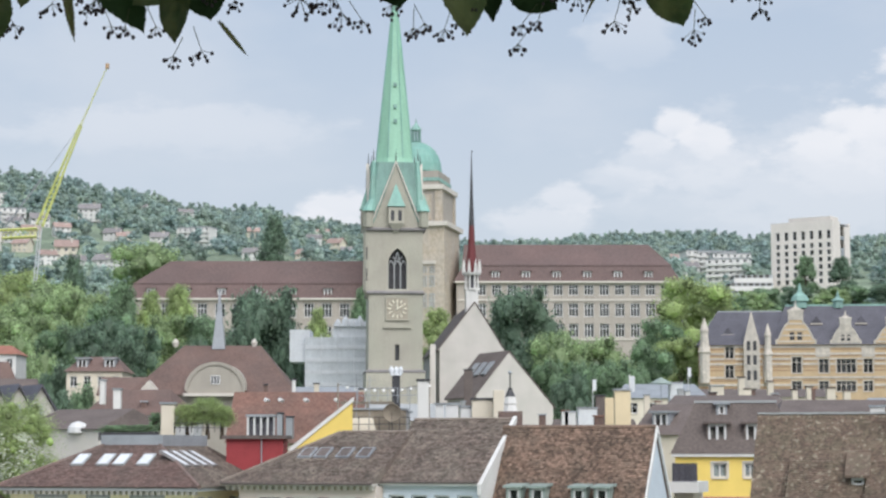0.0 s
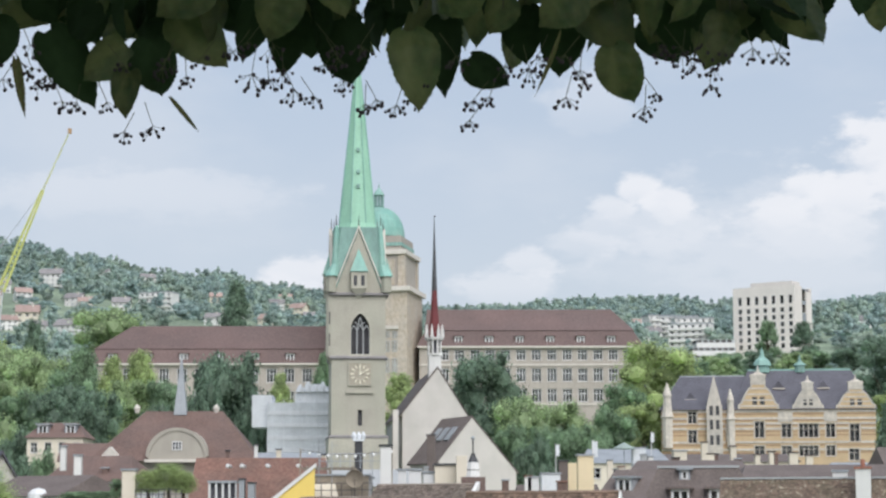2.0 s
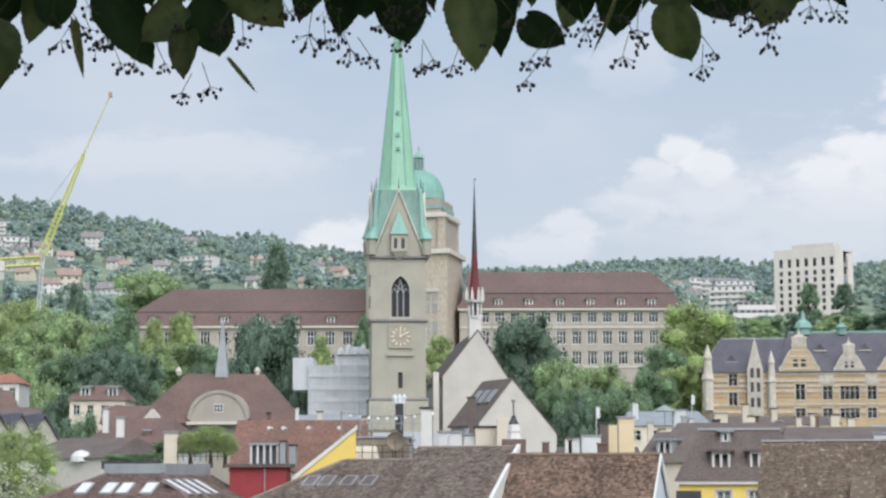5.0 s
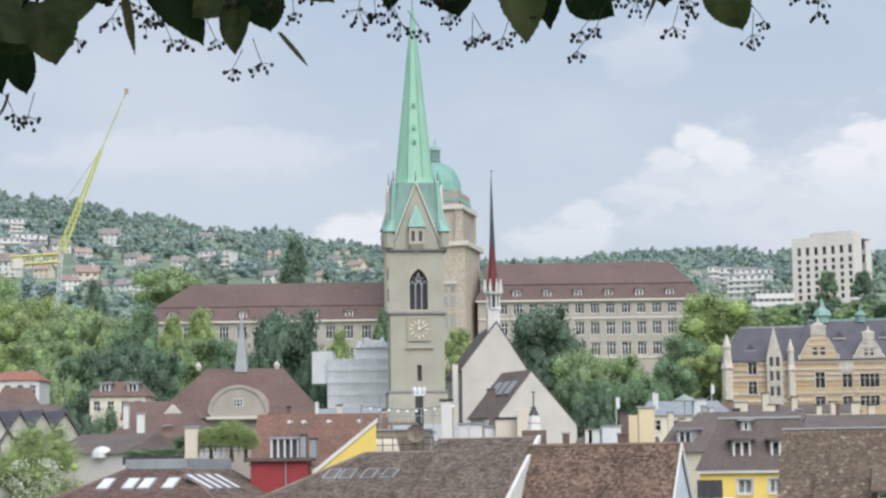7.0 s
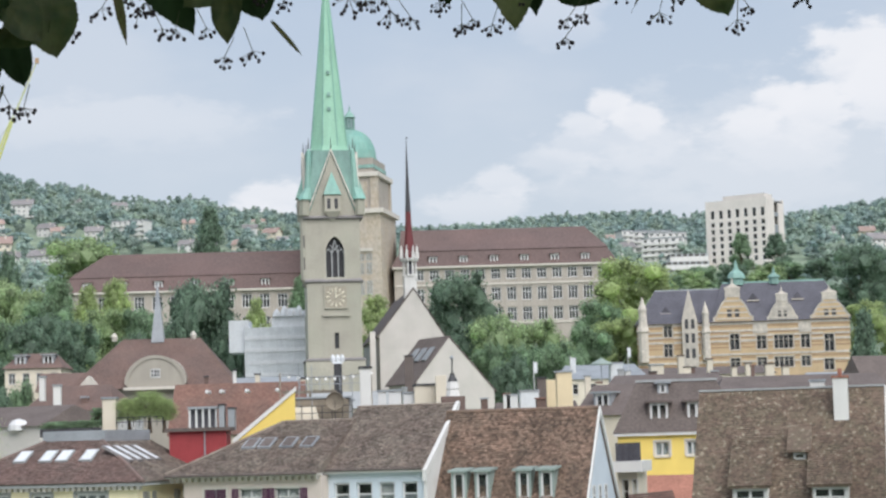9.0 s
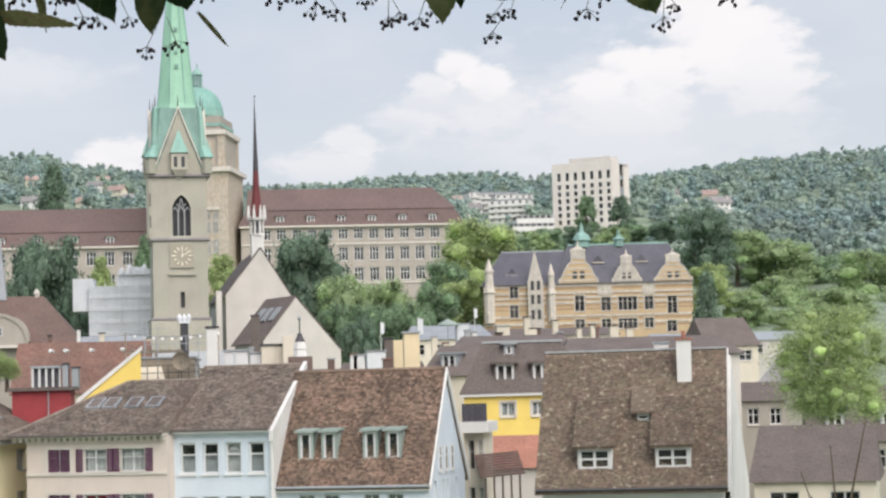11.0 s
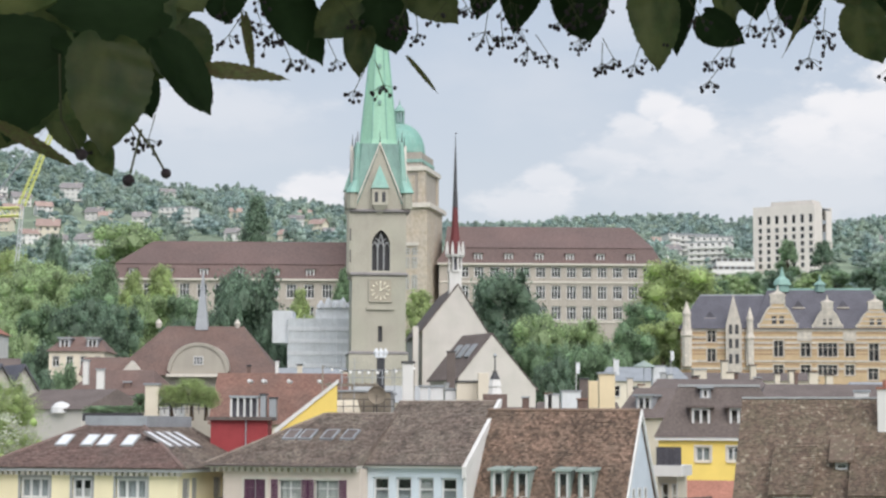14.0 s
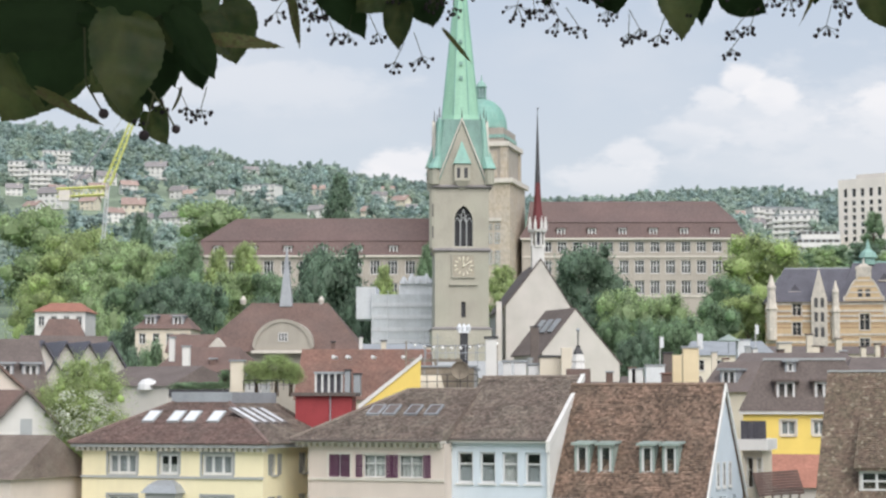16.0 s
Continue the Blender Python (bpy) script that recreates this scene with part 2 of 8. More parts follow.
M = {
    "yellow": material("yellow_plaster", (0.80, 0.72, 0.49), 0.85, 0.05, 0.6, 0.05, 30, streak=0.06),
    "pink": material("rose_beige_plaster", (0.66, 0.575, 0.51), 0.85, 0.05, 0.6, 0.05, 30, streak=0.06),
    "blue": material("pale_blue_plaster", (0.59, 0.655, 0.71), 0.85, 0.04, 0.6, 0.04, 30, streak=0.06),
    "white": material("white_plaster", (0.68, 0.67, 0.645), 0.85, 0.05, 0.5, 0.05, 30, streak=0.10),
    "cream": material("cream_plaster", (0.66, 0.60, 0.49), 0.85, 0.06, 0.5, 0.05, 30, streak=0.04),
    "church_white": material("church_plaster", (0.60, 0.565, 0.52), 0.85, 0.06, 0.25, 0.06, 12, streak=0.035, tint=(0.54, 0.52, 0.47), tint_scale=0.3),
    "bright_yellow": material("bright_yellow_plaster", (0.82, 0.62, 0.17), 0.85, 0.04, 0.6, 0.04, 30, streak=0.05),
    "ochre": material("ochre_plaster", (0.70, 0.58, 0.38), 0.85, 0.06, 0.6, 0.05, 30, streak=0.08),
    "trim": material("pale_stone_trim", (0.60, 0.56, 0.50), 0.8, 0.08, 1.5, 0.08, 30),
    "grey_trim": material("grey_stone_trim", (0.36, 0.37, 0.37), 0.8, 0.08, 1.5, 0.08, 30),
    "sandstone": material("weathered_sandstone", (0.43, 0.405, 0.340), 0.9, 0.10, 0.3, 0.12, 6, streak=0.06, tint=(0.37, 0.37, 0.30), tint_scale=0.15),
    "uni_stone": material("ashlar_limestone", (0.40, 0.36, 0.315), 0.9, 0.08, 0.2, 0.12, 3, streak=0.12),
    "uni_warm": material("warm_ashlar", (0.47, 0.40, 0.315), 0.9, 0.10, 0.3, 0.14, 1.2, streak=0.14, tint=(0.40, 0.36, 0.31), tint_scale=0.3),
    "school_brick": material("yellow_clinker", (0.56, 0.42, 0.26), 0.85, 0.07, 0.5, 0.10, 8, streak=0.08),
    "school_stone": material("pale_carved_stone", (0.57, 0.52, 0.45), 0.85, 0.10, 0.9, 0.12, 3, streak=0.20, tint=(0.46, 0.43, 0.385), tint_scale=0.6),
    "concrete": material("pale_concrete", (0.70, 0.65, 0.60), 0.85, 0.05, 0.1, 0.06, 2, streak=0.12),
    "tile_grey": material("grey_brown_roof_tile", (0.188, 0.149, 0.126), 0.85, 0.17, 0.9, 0.25, 9, per="island", tint=(0.23, 0.196, 0.162), tint_scale=0.6),
    "tile_brown": material("brown_roof_tile", (0.225, 0.152, 0.114), 0.85, 0.19, 0.9, 0.28, 9, per="island", tint=(0.135, 0.102, 0.078), tint_scale=0.8),
    "tile_moss": material("mossy_old_roof_tile", (0.165, 0.120, 0.092), 0.9, 0.12, 0.9, 0.2, 9, per="island", tint=(0.150, 0.124, 0.088), tint_scale=1.2, tint_amount=0.4, speck=(0.33, 0.29, 0.22), speck_scale=3.2),
    "tile_wine": material("wine_brown_roof_tile", (0.195, 0.132, 0.116), 0.85, 0.13, 0.8, 0.2, 9, per="island", tint=(0.17, 0.128, 0.112)),
    "roof_red": material("old_red_roof", (0.19, 0.105, 0.082), 0.85, 0.12, 0.6, 0.30, 5, tint=(0.145, 0.092, 0.075), tint_scale=0.4),
    "roof_orange": material("new_red_roof", (0.34, 0.155, 0.11), 0.8, 0.10, 0.6, 0.2, 5),
    "roof_uni": material("plum_brown_roof", (0.155, 0.106, 0.098), 0.85, 0.08, 0.1, 0.16, 2.0, streak=0.08, tint=(0.135, 0.098, 0.092), tint_scale=0.08),
    "roof_hall": material("hall_brown_roof", (0.168, 0.110, 0.093), 0.85, 0.10, 0.25, 0.18, 4, streak=0.12, tint=(0.14, 0.10, 0.088), tint_scale=0.3),
    "roof_dark": material("dark_brown_roof", (0.138, 0.112, 0.102), 0.8, 0.12, 0.5, 0.2, 5, streak=0.10),
    "slate": material("blue_grey_slate", (0.095, 0.092, 0.110), 0.55, 0.12, 0.4, 0.25, 5, streak=0.08),
    "copper": material("verdigris_copper", (0.26, 0.43, 0.37), 0.6, 0.08, 0.25, 0.08, 3, streak=0.18, tint=(0.20, 0.42, 0.36), tint_scale=0.18, bump=0.05),
    "copper_pale": material("pale_verdigris_copper", (0.31, 0.54, 0.40), 0.6, 0.06, 0.2, 0.06, 3, streak=0.14, bump=0.05),
    "copper_dull": material("dull_verdigris_copper", (0.25, 0.41, 0.36), 0.65, 0.08, 0.3, 0.1, 3, streak=0.22, tint=(0.19, 0.30, 0.27), tint_scale=0.2, bump=0.05),
    "lead": material("weathered_zinc", (0.34, 0.36, 0.38), 0.5, 0.10, 0.6, 0.1, 8, metal=0.3, streak=0.1),
    "dark_metal": material("dark_painted_metal", (0.05, 0.05, 0.055), 0.5, 0.1, 2, 0.1, 20),
    "iron_red": material("oxide_red_shingle", (0.15, 0.035, 0.038), 0.7, 0.10, 0.6, 0.12, 6),
    "window_white": material("white_window_paint", (0.64, 0.64, 0.63), 0.5, 0.04, 2, 0.03, 20, bump=0.03),
    "window_grey": material("grey_window_paint", (0.40, 0.42, 0.43), 0.5, 0.05, 2, 0.03, 20, bump=0.03),
    "window_brown": material("brown_window_paint", (0.16, 0.11, 0.08), 0.5, 0.05, 2, 0.05, 20, bump=0.03),
    "purple": material("plum_shutter_paint", (0.115, 0.045, 0.085), 0.55, 0.1, 2, 0.08, 20),
    "grey_shutter": material("grey_shutter_paint", (0.30, 0.31, 0.31), 0.55, 0.08, 2, 0.08, 20),
    "curtain": material("white_curtain", (0.54, 0.53, 0.50), 0.9, 0.1, 3, 0.08, 20),
    "red_curtain": material("red_curtain", (0.38, 0.03, 0.05), 0.9, 0.1, 3, 0.08, 20),
    "red_paint": material("red_painted_wall", (0.30, 0.045, 0.05), 0.7, 0.1, 1, 0.08, 10, streak=0.1),
    # interior shade put into the colour of sheets set behind the panes
    "room_shade": material("interior_shade", (0.12, 0.115, 0.11), 0.95, 0.1, 1, 0.1, 10),
    "crane": material("yellow_crane_paint", (0.62, 0.64, 0.22), 0.5, 0.06, 0.3, 0.08, 4),
    "crane_red": material("red_crane_paint", (0.62, 0.12, 0.10), 0.5, 0.06, 0.3, 0.08, 4),
    "sheet": material("white_scaffold_sheeting", (0.66, 0.68, 0.70), 0.7, 0.07, 0.25, 0.06, 3, streak=0.10),
    "sheet_grey": material("grey_scaffold_netting", (0.58, 0.61, 0.63), 0.7, 0.10, 0.35, 0.08, 3, streak=0.12),
    "bark": material("tree_bark", (0.10, 0.075, 0.055), 0.95, 0.2, 2, 0.3, 12, bump=0.5),
    "ground": material("town_ground", (0.17, 0.215, 0.15), 0.95, 0.25, 0.02, 0.3, 0.3, bump=0.1, tint=(0.20, 0.25, 0.17), tint_scale=0.02),
    "leaf_dark": material("dark_foliage", (0.210, 0.300, 0.205), 0.6, 0.24, 0.25, 0.2, 3, bump=0, per="island", translucent=0.5, tint=(0.165, 0.245, 0.195), tint_scale=0.2),
    "leaf_mid": material("green_foliage", (0.275, 0.390, 0.235), 0.6, 0.22, 0.25, 0.2, 3, bump=0, per="island", translucent=0.5, tint=(0.215, 0.325, 0.205), tint_scale=0.2),
    "leaf_fresh": material("fresh_green_foliage", (0.40, 0.51, 0.27), 0.6, 0.22, 0.25, 0.2, 3, bump=0, per="island", translucent=0.5, tint=(0.31, 0.43, 0.24), tint_scale=0.2),
    "leaf_light": material("yellow_green_foliage", (0.45, 0.54, 0.25), 0.6, 0.20, 0.25, 0.2, 3, bump=0, per="island", translucent=0.5, tint=(0.37, 0.48, 0.23), tint_scale=0.2),
    # distance haze put into the base colour: paler and bluer than the leaves
    "leaf_haze": material("hazed_hill_foliage", (0.325, 0.425, 0.410), 0.8, 0.16, 0.012, 0.2, 0.3, bump=0, per="island", translucent=0.4, tint=(0.41, 0.49, 0.39), tint_scale=0.022, tint_amount=0.45),
    "roof_pale": material("pale_pink_roof", (0.34, 0.25, 0.22), 0.85, 0.12, 0.4, 0.2, 4),
    "roof_grey": material("plain_grey_roof", (0.24, 0.225, 0.225), 0.85, 0.12, 0.4, 0.2, 4),
    # grey curtain tone that also stands in for sky reflected in the panes
    "curtain_reflection": material("grey_curtain_reflection", (0.36, 0.37, 0.37), 0.9, 0.12, 3, 0.08, 20),
    "timber": material("weathered_timber", (0.27, 0.23, 0.18), 0.85, 0.15, 2, 0.2, 20, streak=0.1),
    "bulb": material("frosted_bulb", (0.86, 0.85, 0.82), 0.3, 0.02, 2, 0.02, 20, bump=0),
    "blossom": material("white_blossom", (0.72, 0.74, 0.64), 0.7, 0.1, 1, 0.1, 5, bump=0, per="island", translucent=0.2),
    "linden": material("linden_leaf", (0.082, 0.118, 0.040), 0.45, 0.30, 3, 0.10, 160, bump=0.05, translucent=0.42, tint=(0.150, 0.152, 0.058), tint_scale=2.5),
    # near-black copy of the linden leaf, backlit shade put into its colour
    "linden_shaded": material("shaded_linden_leaf", (0.026, 0.046, 0.018), 0.8, 0.18, 3, 0.05, 160, bump=0.08, translucent=0.16, spec=0.12),
    "bract": material("linden_bract", (0.16, 0.17, 0.06), 0.6, 0.15, 14, 0.10, 160, bump=0.05, translucent=0.35, tint=(0.14, 0.09, 0.05), tint_scale=12),
    "stalk": material("green_stalk", (0.085, 0.085, 0.040), 0.7, 0.1, 20, 0.1, 160, bump=0),
    "fruit": material("dark_linden_fruit", (0.045, 0.030, 0.035), 0.7, 0.15, 60, 0.15, 300, bump=0.1),
    "glass": glass_material("window_glass", (0.70, 0.76, 0.78)),
    "hall_wall": material("grey_beige_render", (0.38, 0.35, 0.30), 0.85, 0.06, 0.4, 0.06, 10, streak=0.1),
    "grey_copper": material("dull_green_grey_copper", (0.30, 0.36, 0.33), 0.65, 0.08, 0.6, 0.1, 8, streak=0.15),
    "brick_band": material("dark_clinker_band", (0.40, 0.27, 0.17), 0.85, 0.08, 0.6, 0.1, 8),
    "dial": material("clock_dial", (0.40, 0.36, 0.29), 0.8, 0.05, 1, 0.05, 10),
    "gold": material("gilded_metal", (0.80, 0.76, 0.62), 0.45, 0.05, 2, 0.05, 10, metal=0.3),
}


# ---- building helpers ----
def part(name, bm, mat, parent=None, label="", m=None, kind=""):
    """Links a bmesh (or a ready mesh) as one object under a thing."""
    if isinstance(bm, bpy.types.Mesh):
        me = bm
    else:
        me = bpy.data.meshes.new(name)
        bm.to_mesh(me)
        bm.free()
    if mat is not None and not me.materials:
        me.materials.append(M[mat])
    ob = new(name, me)
    ob.parent = parent
    if m is not None:
        ob.matrix_basis = m
    if label or kind:
        tagged(ob, label=label, kind=kind)
    return ob


def thing(name, m, label, category, group="", kind=""):
    ob = new(name)
    ob.empty_display_size = 0.3
    ob.matrix_basis = m
    return tagged(ob, label, category, group, kind)


def box(bm, x0, x1, y0, y1, z0, z1):
    v = [bm.verts.new(p) for p in ((x0, y0, z0), (x1, y0, z0), (x1, y1, z0), (x0, y1, z0), (x0, y0, z1), (x1, y0, z1), (x1, y1, z1), (x0, y1, z1))]
    for f in ((3, 2, 1, 0), (4, 5, 6, 7), (0, 1, 5, 4), (1, 2, 6, 5), (2, 3, 7, 6), (3, 0, 4, 7)):
        bm.faces.new([v[i] for i in f])
    return bm


def boxes(*rows):
    bm = bmesh.new()
    for r in rows:
        box(bm, *r)
    return bm


def each(name, rows, mat, parent):
    """Every box of the rows as a part of its own."""
    for r in rows if isinstance(rows[0], tuple) else (rows,):
        part(name, boxes(r), mat, parent)


def prism(bm, pts, shift):
    """A flat polygon, pushed along a vector."""
    a = [bm.verts.new(p) for p in pts]
    b = [bm.verts.new(Vector(p) + Vector(shift)) for p in pts]
    bm.faces.new(a)
    bm.faces.new(b[::-1])
    n = len(a)
    for i in range(n):
        bm.faces.new((a[i], b[i], b[(i + 1) % n], a[(i + 1) % n]))
    bmesh.ops.recalc_face_normals(bm, faces=bm.faces)
    return bm


def loft(bm, rings, close=True):
    loops = [[bm.verts.new(p) for p in ring] for ring in rings]
    for a, b in zip(loops, loops[1:]):
        n = len(a)
        for i in range(n):
            j = (i + 1) % n
            if len(b) == 1:
                bm.faces.new((a[i], a[j], b[0]))
            else:
                bm.faces.new((a[i], a[j], b[j], b[i]))
    if close:
        bm.faces.new(loops[0][::-1])
        if len(loops[-1]) > 2:
            bm.faces.new(loops[-1])
    bmesh.ops.recalc_face_normals(bm, faces=bm.faces)
    return bm


def ring(cx, cy, z, r, n=8, turn=22.5, ry=None):
    return [(cx + r * math.cos(radians(turn + 360 * i / n)), cy + (ry or r) * math.sin(radians(turn + 360 * i / n)), z) for i in range(n)]


def square(cx, cy, z, h, hy=None):
    hy = hy or h
    return [(cx - h, cy - hy, z), (cx + h, cy - hy, z), (cx + h, cy + hy, z), (cx - h, cy + hy, z)]


def rod(bm, a, b, r0, r1=None, n=6):
    a, b = Vector(a), Vector(b)
    q = (b - a).to_track_quat("Z", "Y")
    r1 = r0 if r1 is None else r1
    rings = []
    for p, r in ((a, r0), (b, max(r1, 0.0004))):
        rings.append([p + q @ Vector((r * math.cos(6.2832 * i / n), r * math.sin(6.2832 * i / n), 0)) for i in range(n)])
    loops = [[bm.verts.new(p) for p in rg] for rg in rings]
    for i in range(n):
        bm.faces.new((loops[0][i], loops[0][(i + 1) % n], loops[1][(i + 1) % n], loops[1][i]))
    bm.faces.new(loops[0][::-1])
    bm.faces.new(loops[1])
    return bm


def pierced(length, height, holes=(), thick=0.4):
    """One joined upright plate along x, its face at y = 0, with openings (x0, x1, z0, z1) through it."""
    xs = sorted({0.0, length, *(h[0] for h in holes), *(h[1] for h in holes)})
    zs = sorted({0.0, height, *(h[2] for h in holes), *(h[3] for h in holes)})
    xs, zs = [x for x in xs if 0 <= x <= length], [z for z in zs if 0 <= z <= height]

    def solid(i, k):
        if not (0 <= i < len(xs) - 1 and 0 <= k < len(zs) - 1):
            return False
        cx, cz = (xs[i] + xs[i + 1]) / 2, (zs[k] + zs[k + 1]) / 2
        return not any(h[0] < cx < h[1] and h[2] < cz < h[3] for h in holes)

    bm = bmesh.new()
    seen = {}

    def vert(i, y, k):
        if (i, y, k) not in seen:
            seen[(i, y, k)] = bm.verts.new((xs[i], y, zs[k]))
        return seen[(i, y, k)]

    for i in range(len(xs) - 1):
        for k in range(len(zs) - 1):
            if not solid(i, k):
                continue
            bm.faces.new((vert(i, 0, k), vert(i + 1, 0, k), vert(i + 1, 0, k + 1), vert(i, 0, k + 1)))
            bm.faces.new((vert(i, thick, k + 1), vert(i + 1, thick, k + 1), vert(i + 1, thick, k), vert(i, thick, k)))
            for di, dk, c, d in ((-1, 0, (i, k), (i, k + 1)), (1, 0, (i + 1, k + 1), (i + 1, k)), (0, -1, (i + 1, k), (i, k)), (0, 1, (i, k + 1), (i + 1, k + 1))):
                if not solid(i + di, k + dk):
                    bm.faces.new((vert(c[0], 0, c[1]), vert(d[0], 0, d[1]), vert(d[0], thick, d[1]), vert(c[0], thick, c[1])))
    return bm


def panel(name, parent, mat, length, height, holes=(), thick=0.4, m=None, label=""):
    """A wall with its openings, as one part."""
    return part(name, pierced(length, height, holes, thick), mat, parent, label, m)


def lights(w, h, wide, cols, bars):
    """The openings left between a frame's posts and bars."""
    px = [(w * i / cols - (wide * 0.55 if 0 < i < cols else 0), w * i / cols + (wide * 0.55 if 0 < i < cols else 0)) for i in range(cols + 1)]
    px[0], px[-1] = (0, wide), (w - wide, w)
    pz = [(0, wide)] + [(h * b - wide * 0.4, h * b + wide * 0.4) for b in sorted(bars)] + [(h - wide, h)]
    return [(a[1], b[0], c[1], d[0]) for a, b in zip(px, px[1:]) for c, d in zip(pz, pz[1:])]


CACHE = {}


def window(parent, x0, x1, z0, z1, m=None, cols=2, bars=(0.7,), frame_mat="window_white", inset=0.16, sill="", surround="", curtain="", drop=0.98, wide=0.07):
    """A glazed window in a wall whose face is y = 0 of the pose m: frame with its bars, pane, and what belongs to it."""
    w, h = x1 - x0, z1 - z0
    key = (round(w, 2), round(h, 2), cols, bars, frame_mat, wide)
    if key not in CACHE:
        bm = pierced(w, h, lights(w, h, wide, cols, bars), 0.08)
        fme = bpy.data.meshes.new("window_frame")
        bm.to_mesh(fme)
        bm.free()
        bm = boxes((wide * 0.5, w - wide * 0.5, 0.034, 0.05, wide * 0.5, h - wide * 0.5))
        pme = bpy.data.meshes.new("pane")
        bm.to_mesh(pme)
        bm.free()
        CACHE[key] = (fme, pme)
    fme, pme = CACHE[key]
    base = (m or Matrix()) @ pose(x0, inset, z0)
    fr = part("window", fme, frame_mat, parent, m=base)
    pane = part("pane", pme, "glass", fr)
    pane.visible_shadow = False
    if sill:
        part("sill", boxes((-0.08, w + 0.08, -inset - 0.12, 0.0, -0.12, -0.002)), sill, fr)
    if surround:
        s = 0.16
        part("surround", pierced(w + 2 * s, h + s, [(s, s + w, 0, h)], inset + 0.03), surround, fr, m=pose(-s, -inset - 0.03, 0))
    if curtain:
        bm = bmesh.new()
        k = 9
        top, bot = h * drop, 0.0
        pts = [(0.1 + (w - 0.2) * i / k, 0.22 + 0.03 * (i % 2)) for i in range(k + 1)]
        vs = [(bm.verts.new((px, py, bot + 0.05)), bm.verts.new((px, py, top))) for px, py in pts]
        for (a, b), (c, d) in zip(vs, vs[1:]):
            bm.faces.new((a, c, d, b))
        part("curtain", bm, curtain, fr)
    return fr


def shutter(parent, x0, x1, z0, z1, mat, m=None):
    w, h = x1 - x0, z1 - z0
    n = 14
    gap = (h - 0.16) / n
    slots = [(0.06, w - 0.06, 0.08 + gap * (i + 0.7), 0.08 + gap * (i + 1)) for i in range(n)]
    bm = pierced(w, h, slots, 0.048)
    bmesh.ops.translate(bm, verts=bm.verts, vec=(0, -0.05, 0))
    return part("shutter", bm, mat, parent, m=(m or Matrix()) @ pose(x0, 0, z0))


def tiled(parent, name, origin, along, up, mat, wide=0.19, high=0.17, lip=0.045, keep=None, seed=1, jitter=0.025):
    """A roof plane of lapped tiles on a deck. origin: eaves corner, along: eaves vector, up: vector up the slope; keep(s, t) in metres."""
    rnd = random.Random(seed)
    o, a, u = Vector(origin), Vector(along), Vector(up)
    L, S = a.length, u.length
    a.normalize()
    u.normalize()
    n = a.cross(u).normalized()
    rows_n = int(S / high)
    verts, faces = [], []
    for r in range(rows_n):
        t0 = S * r / rows_n
        t1 = t0 + S / rows_n * 1.25
        off = (r % 2) * wide / 2
        s = -off
        while s < L:
            w = wide * rnd.uniform(0.94, 0.99)
            sa, sb = max(s, 0), min(s + w, L)
            if sb - sa > 0.03 and (keep is None or keep((sa + sb) / 2, (t0 + t1) / 2)):
                j, k = rnd.uniform(0, jitter), rnd.uniform(-jitter, jitter)
                b = len(verts)
                p0, p1 = o + a * sa + u * (t0 + k), o + a * sb + u * (t0 + k)
                q0, q1 = o + a * sa + u * min(t1, S), o + a * sb + u * min(t1, S)
                verts += [p0 + n * 0.005, p1 + n * 0.005, p1 + n * (lip + j), p0 + n * (lip + j), q1 + n * 0.008, q0 + n * 0.008]
                faces += [(b, b + 1, b + 2, b + 3), (b + 3, b + 2, b + 4, b + 5), (b, b + 3, b + 5), (b + 1, b + 4, b + 2)]
            s += wide
    me = bpy.data.meshes.new(name)
    me.from_pydata([tuple(v) for v in verts], [], faces)
    return part("roof_tiles", me, mat, parent, kind="stuff")


def slab(bm, pts, thick):
    """A flat plate under the polygon pts, given counter-clockwise from outside."""
    n = (Vector(pts[1]) - Vector(pts[0])).cross(Vector(pts[2]) - Vector(pts[0])).normalized()
    return prism(bm, pts, -n * thick)


def chimney(m, w, d, h, mat="white", cap="dark_metal", label="white plastered chimney with a dark cap", pots=1):
    c = thing("chimney", m, label, "chimney")
    part("shaft", boxes((-w / 2, w / 2, -d / 2, d / 2, 0, h)), mat, c)
    part("cap", boxes((-w / 2 - 0.08, w / 2 + 0.08, -d / 2 - 0.08, d / 2 + 0.08, h + 0.002, h + 0.14)), cap, c)
    for i in range(pots):
        x = (i + 0.5 - pots / 2) * 0.5
        part("flue", rod(bmesh.new(), (x, 0, h + 0.142), (x, 0, h + 0.6), 0.14, 0.14, 8), cap, c)
    return c


# ---- ground, from the terrace down to the river town and up the wooded hill ----
RIDGE = ((-0.2724, 274), (-0.2261, 264), (-0.1972, 257), (-0.1538, 241), (-0.1307, 229), (-0.1105, 224), (-0.1033, 229), (-0.0918, 229), (-0.0817, 220), (-0.0529, 211), (-0.0241, 202), (0.0190, 191), (0.0477, 193), (0.0908, 200), (0.1339, 201), (0.1655, 198), (0.2115, 195), (0.2403, 203), (0.2692, 211), (0.3211, 220))
PROFILE = ((-400, -1.7), (9, -1.7), (26, -21), (190, -21), (318, -15), (420, 6), (500, 19), (570, 27), (700, 46))


